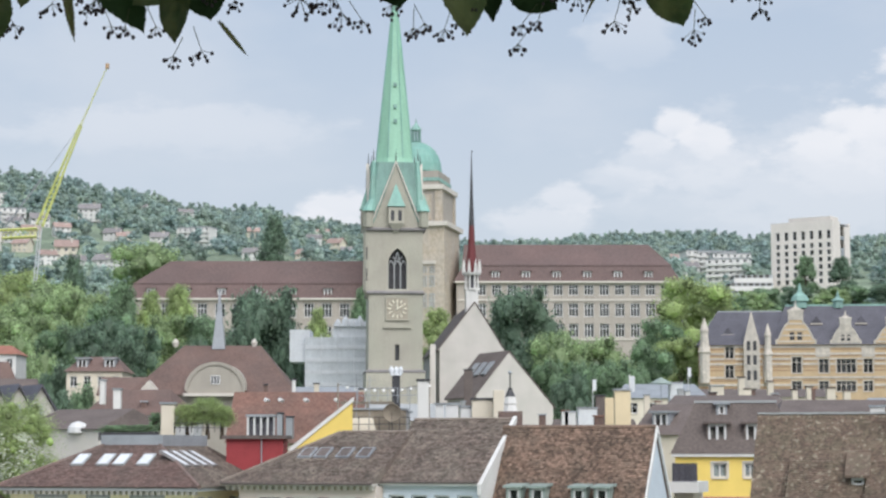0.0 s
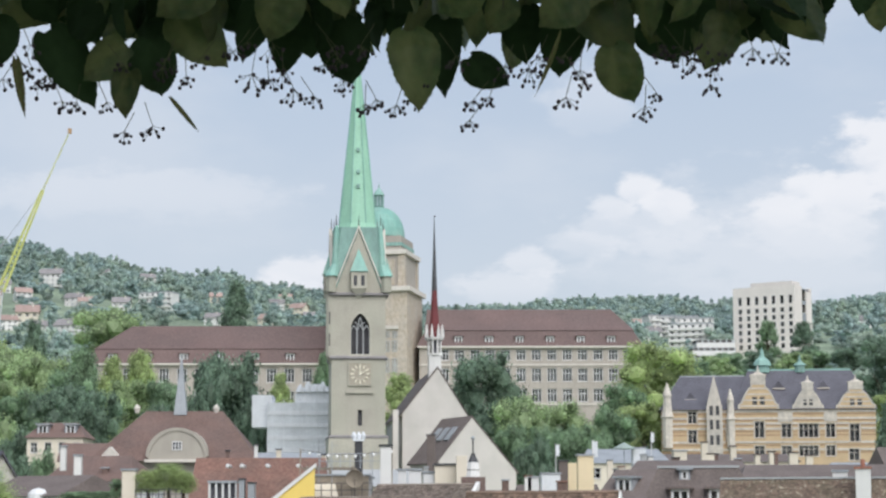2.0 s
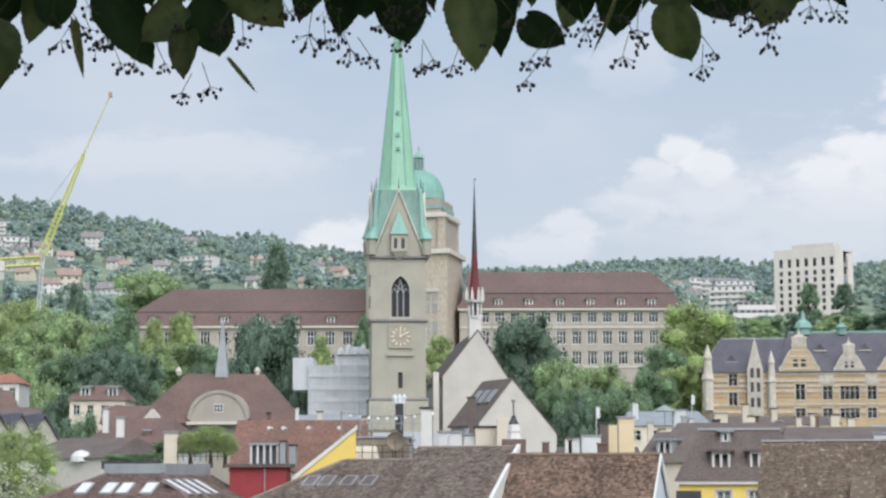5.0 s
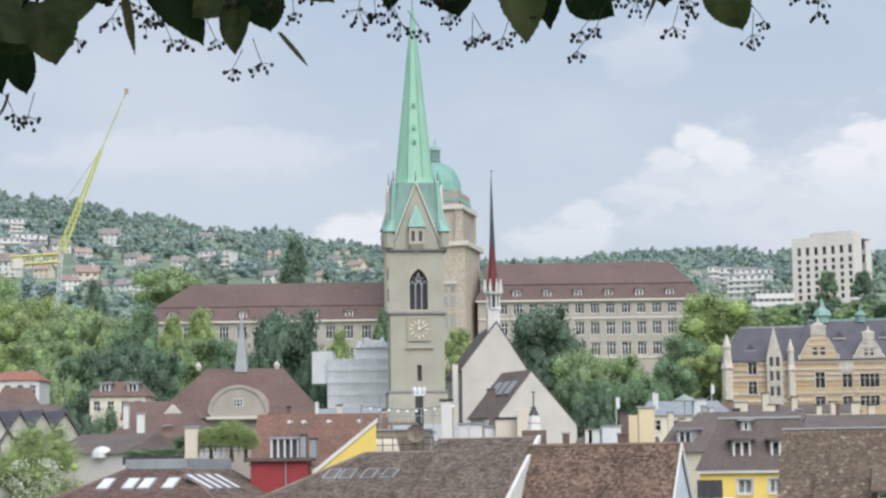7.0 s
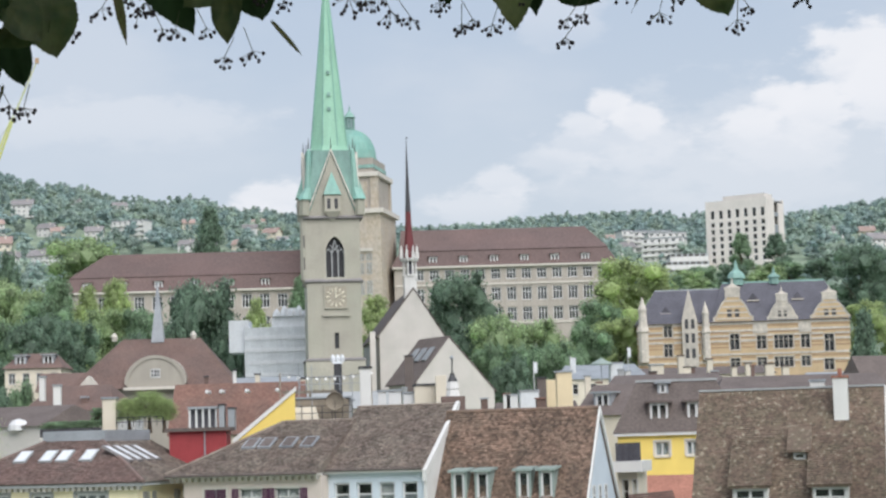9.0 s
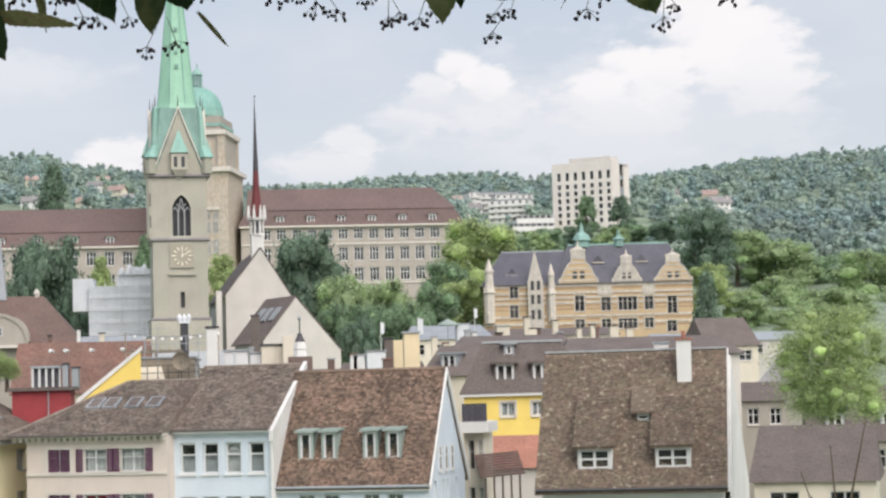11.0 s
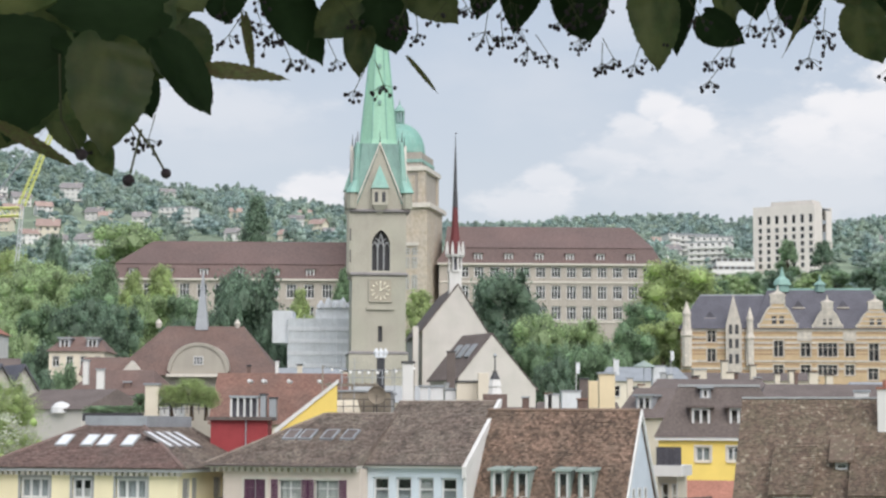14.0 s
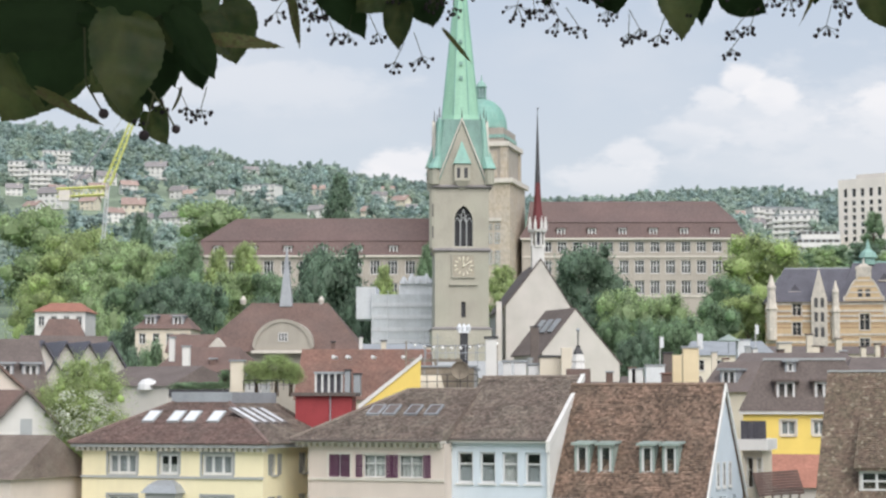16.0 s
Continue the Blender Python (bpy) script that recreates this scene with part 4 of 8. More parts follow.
stage("attic_ledge", TH - 2.0, 56.58, 57.54, "copper_dull", tower)
DZ = 59.91
dome_h = 68.98 - DZ
part("dome", loft(bmesh.new(), [ring(0, 10, DZ + 0.004, TH - 3.2, 16, 11)] + [ring(0, 10, DZ + dome_h * math.sin(a), (TH - 3.5) * math.cos(a) ** 0.85 + 0.4, 16, 11) for a in (0.05, 0.3, 0.55, 0.8, 1.05, 1.3, 1.5)]), "copper", tower)
lant = part("lantern", loft(bmesh.new(), [ring(0, 10, DZ + dome_h, 1.5), ring(0, 10, DZ + dome_h + 0.4, 1.6)]), "copper_dull", tower)
for i in range(8):
    a = radians(22.5 + 45 * i)
    part("lantern_post", rod(bmesh.new(), (1.25 * math.cos(a), 10 + 1.25 * math.sin(a), DZ + dome_h + 0.4), (1.25 * math.cos(a), 10 + 1.25 * math.sin(a), DZ + dome_h + 3.6), 0.2), "copper_dull", lant)
part("lantern_roof", loft(bmesh.new(), [ring(0, 10, DZ + dome_h + 3.6, 1.7), ring(0, 10, DZ + dome_h + 4.6, 1.2), ring(0, 10, DZ + dome_h + 5.6, 0.3), ring(0, 10, DZ + dome_h + 7.2, 0.05)]), "copper_dull", lant)
for k, (z0, z1) in enumerate(((20.32, 24.30), (26.21, 29.40), (30.04, 31.95))):
    for x in (2.0, 4.2, 6.4):
        window(tower, x - 0.2, x + 1.4, z0, z1, cols=2, bars=(0.5,), inset=-0.02, frame_mat="window_grey", wide=0.14, m=pose(0, 10 - TH - 0.1, 0))
part("window_surround", boxes((1.4, 8.2, 10 - TH - 0.5, 10 - TH - 0.002, 32.59, 33.55)), "trim", tower)
for x in (-5, 0, 5):
    part("belfry_panel", boxes((x - 1.6, x + 1.6, 10 - TH + 1.0, 10 - TH + 1.298, 45.33, 52.71)), "uni_warm", tower)
for sx in (-1, 1):
    for sy in (-1, 1):
        part("corner_pilaster", boxes((sx * (TH - 1.9) - 1, sx * (TH - 1.9) + 1, 10 + sy * (TH - 1.9) - 1, 10 + sy * (TH - 1.9) + 1, 44.85, 54.00)), "uni_warm", tower)

# ---- church ----
church_tower = thing("church_tower", pose(-11.98, 318.00, -15.00, rz=5), "square stone church tower with clock and tall verdigris copper spire", "church tower", "church")
KW = 8.73
KH = KW / 2
ZC = 51.18
win_x0, win_x1, win_z0, win_z1 = 3.13, 6.15, 41.17, 47.78
slit = (4.27, 4.99, 29.68, 32.23)


def arched(x0, x1, z0, z1, n=6):
    """A pointed arch outline."""
    w = x1 - x0
    zs = z1 - w * 0.85
    pts = [(x0, z0), (x1, z0), (x1, zs)]
    for i in range(1, n):
        a = radians(60 * i / n)
        pts.append((x0 + w * math.cos(a), zs + w * math.sin(a)))
    pts.append(((x0 + x1) / 2, zs + w * 0.87))
    for i in range(n - 1, 0, -1):
        a = radians(60 * i / n)
        pts.append((x1 - w * math.cos(a), zs + w * math.sin(a)))
    pts.append((x0, zs))
    return pts


panel("shaft", church_tower, "sandstone", KW, ZC, [(win_x0, win_x1, win_z0, win_z1), slit], 0.9)
each("shaft", ((0, 0.9, 0.902, KW, 0, ZC), (KW - 0.9, KW, 0.902, KW, 0, ZC), (0.902, KW - 0.902, KW - 0.9, KW, 0, ZC)), "sandstone", church_tower)
# spandrels that turn the square opening into a pointed arch
bm = bmesh.new()
wm, zs = (win_x0 + win_x1) / 2, win_z1 - (win_x1 - win_x0) * 0.87
for s in (0, 1):
    pts = [p for p in arched(win_x0, win_x1, win_z0, win_z1) if p[1] >= zs - 0.01 and (p[0] <= wm + 0.01 if s == 0 else p[0] >= wm - 0.01)]
    pts = sorted(pts, key=lambda p: p[1])
    c = win_x0 if s == 0 else win_x1
    prism(bm, [(x, 0.05, z) for x, z in pts] + [(c, 0.05, win_z1)], (0, 0.6, 0))
part("window_arch", bm, "sandstone", church_tower)
out = arched(win_x0 - 0.35, win_x1 + 0.35, win_z0 - 0.3, win_z1 + 0.35)
inn = arched(win_x0, win_x1, win_z0, win_z1)
bm = bmesh.new()
for (a, b), (c, d) in zip(zip(out, out[1:] + out[:1]), zip(inn, inn[1:] + inn[:1])):
    prism(bm, [(a[0], -0.12, a[1]), (b[0], -0.12, b[1]), (d[0], -0.12, d[1]), (c[0], -0.12, c[1])], (0, 0.118, 0))
part("window_moulding", bm, "sandstone", church_tower)
bm = bmesh.new()
ww = win_x1 - win_x0
for i in range(0, 4):
    x = win_x0 + ww * i / 3
    box(bm, x - 0.09, x + 0.09, 0.35, 0.6, win_z0, zs + (0.3 if i in (1, 2) else 0))
for i in range(3):
    c = win_x0 + ww * (i + 0.5) / 3
    for s in (-1, 1):
        rod(bm, (c + s * ww / 6, 0.47, zs - 0.1), (c, 0.47, zs + 0.75), 0.09)
for s in (-1, 1):
    rod(bm, (wm + s * ww / 6, 0.47, zs + 0.2), (wm, 0.47, win_z1 - 0.5), 0.09)
    rod(bm, (wm, 0.47, zs + 0.7), (wm + s * ww / 3.4, 0.47, zs + 1.3), 0.07)
part("tracery", bm, "grey_trim", church_tower)
lou = bmesh.new()
for i in range(18):
    z = win_z0 + (win_z1 - win_z0) * i / 18
    prism(lou, [(win_x0, 0.65, z), (win_x1, 0.65, z), (win_x1, 0.85, z + 0.3), (win_x0, 0.85, z + 0.3)], (0, 0, 0.06))
part("louvre", lou, "dark_metal", church_tower)
part("slit_backing", boxes((slit[0], slit[1], 0.5, 0.6, slit[2], slit[3])), "dark_metal", church_tower)
part("sound_backing", boxes((win_x0, win_x1, 0.9, 1.0, win_z0, win_z1)), "room_shade", church_tower)
for zy, pr in ((40.62, 0.35), (27.86, 0.5), (ZC - 0.3, 0.55)):
    part("string_course", loft(bmesh.new(), [square(KH, KH, zy - 0.35, KH + 0.05), square(KH, KH, zy - 0.15, KH + pr), square(KH, KH, zy + 0.1, KH + pr), square(KH, KH, zy + 0.3, KH + 0.05)]), "roof_grey", church_tower)
part("plinth", loft(bmesh.new(), [square(KH, KH, 0, KH + 0.5), square(KH, KH, 27.68, KH + 0.4)]), "sandstone", church_tower)
# corner turret strip
part("stair_turret", loft(bmesh.new(), [ring(-0.1, 0.7, 39.6, 0.15), ring(-0.25, 0.6, 40.9, 0.70), ring(-0.25, 0.6, ZC, 0.70)]), "sandstone", church_tower)
for z in (42.5, 46.0):
    # dark plate on the turret, the slit's shade put into its colour
    part("turret_slit", boxes((-0.42, -0.24, -0.08, 0.02, z, z + 2.0)), "dark_metal", church_tower)
# clock
cx0, cx1, cz0, cz1 = 2.88, 6.35, 36.24, 39.71
clock = part("clock", boxes((cx0, cx1, -0.22, -0.002, cz0, cz1)), "dial", church_tower, "square stone clock face with pale markers")
cc, cz, cr = (cx0 + cx1) / 2, (cz0 + cz1) / 2, (cx1 - cx0) / 2
part("clock_frame", boxes((cx0 - 0.15, cx0, -0.3, -0.004, cz0, cz1), (cx1, cx1 + 0.15, -0.3, -0.004, cz0, cz1), (cx0 - 0.15, cx1 + 0.15, -0.3, -0.004, cz1, cz1 + 0.15), (cx0 - 0.15, cx1 + 0.15, -0.3, -0.004, cz0 - 0.15, cz0)), "sandstone", clock)
for i in range(12):
    a = radians(30 * i)
    part("hour_marker", rod(bmesh.new(), (cc + math.sin(a) * cr * 0.58, -0.26, cz + math.cos(a) * cr * 0.58), (cc + math.sin(a) * cr * 0.9, -0.26, cz + math.cos(a) * cr * 0.9), 0.10, 0.13, 5), "gold", clock)
for a, ln in ((-4, 0.75), (62, 0.62)):
    part("clock_hand", rod(bmesh.new(), (cc - math.sin(radians(a)) * 0.2, -0.32, cz - math.cos(radians(a)) * 0.2), (cc + math.sin(radians(a)) * cr * ln, -0.32, cz + math.cos(radians(a)) * cr * ln), 0.13, 0.07, 5), "gold", clock)
part("clock_sill", boxes((cx0 - 0.5, cx1 + 0.5, -0.35, -0.002, 34.87, 35.32)), "sandstone", church_tower)
# copper helm, gables and spire
Z1 = 61.92
HB, HT = KH + 0.75, KH - 0.35
for i in range(4):
    m = Matrix.Translation((KH, KH, 0)) @ pose(0, 0, 0, rz=90 * i)
    bm = bmesh.new()
    prism(bm, [(-KH + 0.5, -KH - 0.02, ZC), (KH - 0.5, -KH - 0.02, ZC), (0, -KH - 0.02, Z1 - 0.6)], (0, 0.8, 0))
    part("gable", bm, "sandstone", church_tower, m=m)
    bm = bmesh.new()
    for s in (-1, 1):
        a, b = Vector((s * (KH + 0.1), -KH - 0.25, ZC - 0.3)), Vector((0, -KH - 0.25, Z1 + 0.3))
        prism(bm, [a, b, b + Vector((0, 0, -0.55)), a + Vector((-s * 0.22, 0, 0))], (0, 0.5, 0))
    part("gable_coping", bm, "trim", church_tower, m=m)
    bay = part("bay", boxes((-1.25, 1.25, -KH - 1.1, -KH + 0.3, ZC + 0.6, 54.41)), "sandstone", church_tower, m=m)
    part("bay_corbel", loft(bmesh.new(), [[(-0.2, -KH - 0.1, ZC - 1.0), (0.2, -KH - 0.1, ZC - 1.0), (0.2, -KH, ZC - 1.0), (-0.2, -KH, ZC - 1.0)], [(-1.25, -KH - 1.1, ZC + 0.598), (1.25, -KH - 1.1, ZC + 0.598), (1.25, -KH, ZC + 0.598), (-1.25, -KH, ZC + 0.598)]]), "sandstone", bay)
    for s in (-0.6, 0.6):
        # no hole: a dark plate paints the shade inside the opening
        part("bay_opening", boxes((s - 0.28, s + 0.28, -KH - 1.13, -KH - 1.0, ZC + 1.0, 53.85)), "dark_metal", bay)
    part("bay_roof", loft(bmesh.new(), [[(-1.45, -KH - 1.35, 54.50), (1.45, -KH - 1.35, 54.50), (1.45, -KH + 0.4, 54.50), (-1.45, -KH + 0.4, 54.50)], [(0, -KH - 0.1, 58.38)]]), "copper", bay)
    part("finial", rod(bmesh.new(), (0, -KH + 0.1, Z1), (0, -KH + 0.1, Z1 + 2.0), 0.12, 0.03), "dark_metal", church_tower, m=m)
    # corner pinnacle
    part("corner_turret", loft(bmesh.new(), [ring(-KH - 0.1, -KH - 0.1, ZC, 0.85), ring(-KH - 0.1, -KH - 0.1, ZC + 2.6, 0.85)]), "sandstone", church_tower, m=m)
    part("turret_roof", loft(bmesh.new(), [ring(-KH - 0.1, -KH - 0.1, ZC + 2.602, 1.15), ring(-KH + 0.5, -KH + 0.5, ZC + 4.6, 0.6), ring(-KH + 0.8, -KH + 0.8, Z1, 0.35), ring(-KH + 0.8, -KH + 0.8, Z1 + 0.4, 0.1)]), "copper", church_tower, m=m)
    part("finial", rod(bmesh.new(), (-KH + 0.75, -KH + 0.75, Z1 + 0.3), (-KH + 0.75, -KH + 0.75, Z1 + 2.1), 0.13, 0.03), "dark_metal", church_tower, m=m)


def chamfered(z, h, cut):
    return [(KH + x, KH + y, z) for x, y in ((-h + cut, -h), (h - cut, -h), (h, -h + cut), (h, h - cut), (h - cut, h), (-h + cut, h), (-h, h - cut), (-h, -h + cut))]


part("helm", loft(bmesh.new(), [chamfered(ZC + 0.3, KH - 0.1, 0.3), chamfered(ZC + 4.5, KH - 0.25, 0.6), chamfered(Z1, HT, 1.2)]), "copper_dull", church_tower)
SP = 92.65
part("spire", loft(bmesh.new(), [ring(KH, KH, Z1 - 0.5, 3.55), ring(KH, KH, Z1 + 1.0, 3.15), ring(KH, KH, Z1 + (SP - Z1) * 0.5, 1.55), ring(KH, KH, SP, 0.08)]), "copper_pale", church_tower)
bm = bmesh.new()
for i in range(8):
    a = radians(22.5 + 45 * i)
    rod(bm, (KH + 3.2 * math.cos(a), KH + 3.2 * math.sin(a), Z1 + 1.0), (KH + 0.08 * math.cos(a), KH + 0.08 * math.sin(a), SP), 0.10, 0.04, 4)
part("spire_seams", bm, "copper", church_tower)
part("spire_cross", rod(bmesh.new(), (KH, KH, SP), (KH, KH, SP + 3), 0.08, 0.04), "dark_metal", church_tower)
for z, a in ((0.22, 0), (0.42, 0), (0.3, 1)):
    zz = Z1 + (SP - Z1) * z
    part("spire_hatch", boxes((KH - 0.25, KH + 0.25, KH - 3.3 * (1 - z) - 0.05, KH - 2.2 * (1 - z), zz, zz + 0.6)), "copper_dull", church_tower)

nave = thing("church_nave", pose(-0.55, 322.00, -15.00, rz=5), "white-plastered church nave with steep gable and brown roof", "church", "church")
NX, NE, NA = 11.86, 29.50, 39.20
NXA, NL = 5.77, 31.80
panel("wall", nave, "church_white", NX, NE, (), 0.7)
bm = bmesh.new()
prism(bm, [(0, 0, NE + 0.002), (NX, 0, NE + 0.002), (NXA, 0, NA), (0, 0, NL)], (0, 0.7, 0))
part("gable", bm, "church_white", nave)
for x0, x1, z1 in ((0, 0.7, NL - 0.3), (NX - 0.7, NX, NE - 0.3)):
    each("wall", ((x0, x1, 0.702, 34, 0, z1)), "church_white", nave)
bm = bmesh.new()
for a, b in (((-0.4, -0.1, NL - 0.5), (NXA, -0.1, NA + 0.05)), ((NX + 0.35, -0.1, NE - 0.55), (NXA, -0.1, NA + 0.05))):
    prism(bm, [a, b, (b[0], b[1], b[2] + 0.28), (a[0], a[1], a[2] + 0.28)], (0, 34.9, 0))
part("roof", bm, "roof_dark", nave)
part("chimney", boxes((-1.6, -0.7, -0.6, 0.3, NE - 12, 32.41)), "church_white", nave)
# ridge turret
fl = thing("ridge_turret", pose(-0.55, 322.00, -15.00, rz=5) @ pose(NXA - 0.3, 2.2, NA), "slender ridge turret, white lantern under dark red needle spire", "turret", "church")
part("base", boxes((-1.0, 1.0, -1.0, 1.0, -2.6, 2.4)), "white", fl)
for i in range(8):
    a = radians(22.5 + 45 * i)
    part("lantern_post", rod(bmesh.new(), (1.05 * math.cos(a), 1.05 * math.sin(a), 2.4), (1.05 * math.cos(a), 1.05 * math.sin(a), 4.9), 0.16), "white", fl)
part("lantern_sill", loft(bmesh.new(), [ring(0, 0, 2.3, 1.35), ring(0, 0, 2.6, 1.35)]), "white", fl)
part("lantern_core", loft(bmesh.new(), [ring(0, 0, 2.6, 0.5), ring(0, 0, 4.9, 0.5)]), "slate", fl)
cr = part("gallery", loft(bmesh.new(), [ring(0, 0, 4.8, 1.5), ring(0, 0, 5.2, 1.65)]), "white", fl)
for i in range(8):
    a = radians(22.5 + 45 * i)
    part("pinnacle", loft(bmesh.new(), [ring(1.4 * math.cos(a), 1.4 * math.sin(a), 5.2, 0.32, 4), ring(1.4 * math.cos(a), 1.4 * math.sin(a), 6.2, 0.25, 4), ring(1.4 * math.cos(a), 1.4 * math.sin(a), 7.4, 0.03, 4)]), "white", cr)
FT = 64.49 - NA
part("needle", loft(bmesh.new(), [ring(0, 0, 5.2, 1.0), ring(0, 0, 6.5, 0.95), ring(0, 0, 9.5, 0.62), ring(0, 0, 16, 0.32), ring(0, 0, FT - 2, 0.08)]), "iron_red", fl)
part("needle_tip", loft(bmesh.new(), [ring(0, 0, 13, 0.475), ring(0, 0, 16, 0.345), ring(0, 0, FT - 2, 0.10), ring(0, 0, FT, 0.04)]), "dark_metal", fl)
part("weather_cock", boxes((-0.04, 0.25, -0.03, 0.03, FT - 0.05, FT + 0.2)), "dark_metal", fl)

annex = thing("church_annex", pose(4.95, 300.00, -16.00, rz=24), "white gabled church annex with skylights in its brown roof", "church", "church")
AX, AE, AA, AXA = 13.15, 24.53, 31.15, 5.60
AR = 23.0
bm = bmesh.new()
prism(bm, [(0, 0, 0), (AX, 0, 0), (AX, 0, AR), (AXA, 0, AA), (0, 0, AE)], (0, 0.6, 0))
part("gable_wall", bm, "church_white", annex)
each("wall", ((0, 0.6, 0.602, 10.5, 0, AE), (AX - 0.6, AX, 0.602, 10.5, 0, AR)), "church_white", annex)
bm = bmesh.new()
for a, b in (((-0.5, -0.1, AE - 0.5), (AXA, -0.1, AA + 0.05)), ((AX + 0.35, -0.1, AR - 0.35), (AXA, -0.1, AA + 0.05))):
    prism(bm, [a, b, (b[0], b[1], b[2] + 0.24), (a[0], a[1], a[2] + 0.24)], (0, 10.8, 0))
part("roof", bm, "roof_dark", annex)
sl = (Vector((AXA, 0, AA)) - Vector((0, 0, AE)))
for i in range(3):
    p = Vector((0, 1.4 + 2.7 * i, AE)) + sl * 0.45
    n = Vector((-sl.z, 0, sl.x)).normalized()
    part("skylight", prism(bmesh.new(), [p + n * 0.3, p + n * 0.3 + Vector((0, 1.6, 0)), p + n * 0.3 + Vector((0, 1.6, 0)) + sl * 0.3, p + n * 0.3 + sl * 0.3], n * 0.2), "lead", annex)


# ---- yellow school with stepped gables ----
school = thing("school_house", pose(54.30, 420.00, 4.00, rz=-6), "yellow clinker school with carved stone gables and slate roof", "school")
SE = 18.53
SL = 44.76
sx = {"wing1": 9.65, "tall0": 9.42, "tall1": 12.73, "g0": 16.40, "g1": 24.41, "s0": 27.70, "s1": 33.80}
holes_s = [(5.52, 7.42, 15.62, 18.26), (5.49, 7.38, 11.45, 14.33), (19.45, 21.57, 12.56, 16.02), (19.41, 21.53, 8.63, 10.89),
           (25.10, 27.22, 12.57, 15.55), (28.74, 32.85, 12.58, 15.56), (34.37, 36.36, 12.59, 15.56),
           (25.06, 27.17, 8.64, 10.90), (28.69, 32.79, 8.66, 10.92), (34.31, 36.30, 8.67, 10.93),
           (10.46, 11.88, 10.51, 13.86), (13.55, 15.20, 11.95, 15.30),
           (39.30, 41.43, 11.64, 15.46), (39.08, 41.21, 7.71, 10.21)]
panel("wall", school, "school_brick", SL, SE, holes_s, 0.6)
each("wall", ((0, 0.6, 0.602, 16, 0, SE), (SL - 0.6, SL, 0.602, 16, 0, SE), (0.602, SL - 0.602, 15.4, 16, 0, SE)), "school_brick", school)
for hx in holes_s:
    window(school, *hx, cols=4 if hx[1] - hx[0] > 3 else 2, bars=(0.66,), frame_mat="school_stone", inset=0.3, sill="school_stone", surround="school_stone", wide=0.13)


def school_band(name, z0, z1, y0, y1, mat):
    """A band along the front, broken where it meets a window."""
    cuts = sorted((h[0] - 0.2, h[1] + 0.2) for h in holes_s if h[2] - 0.15 < z1 and z0 < h[3] + 0.2)
    x = -0.05
    for c0, c1 in cuts + [(SL + 0.05, SL + 0.05)]:
        if c0 - x > 0.2:
            part(name, boxes((x, c0, y0, y1, z0, z1)), mat, school)
        x = max(x, c1)


for zz in (SE - 0.298, 16.74, 15.66, 14.59, 11.73, 10.18):
    school_band("stone_band", zz - 0.3, zz + 0.12, -0.14, -0.002, "school_stone")
for zz in (17.57, 16.26, 15.19, 13.87, 13.16, 11.01, 9.46):
    school_band("brick_band", zz - 0.14, zz + 0.14, -0.06, -0.003, "brick_band")
part("stone_facing", boxes((sx["g1"], sx["s0"] - 0.2, -0.1, -0.004, 15.91, SE - 0.6)), "school_stone", school)
part("stone_facing", boxes((sx["s1"] + 0.2, 36.73, -0.1, -0.004, 15.91, SE - 0.6)), "school_stone", school)
hip_roof(school, "roof", "slate", 0, 19.5, 0, 15.6, SE + 0.002, 26.15 - SE, 4.2, 0.2, over=0.5)
hip_roof(school, "roof", "slate", 15.6, SL, 0, 16, SE + 0.006, 27.36 - SE, 3.2, 4.0, over=0.5)
part("ridge_cresting", boxes((18.8, SL - 4, 7.9, 8.1, 27.36 - 0.1, 27.66)), "copper_dull", school)
part("ridge_cresting", boxes((4.2, 18.0, 7.7, 7.9, 26.05, 26.35)), "lead", school)


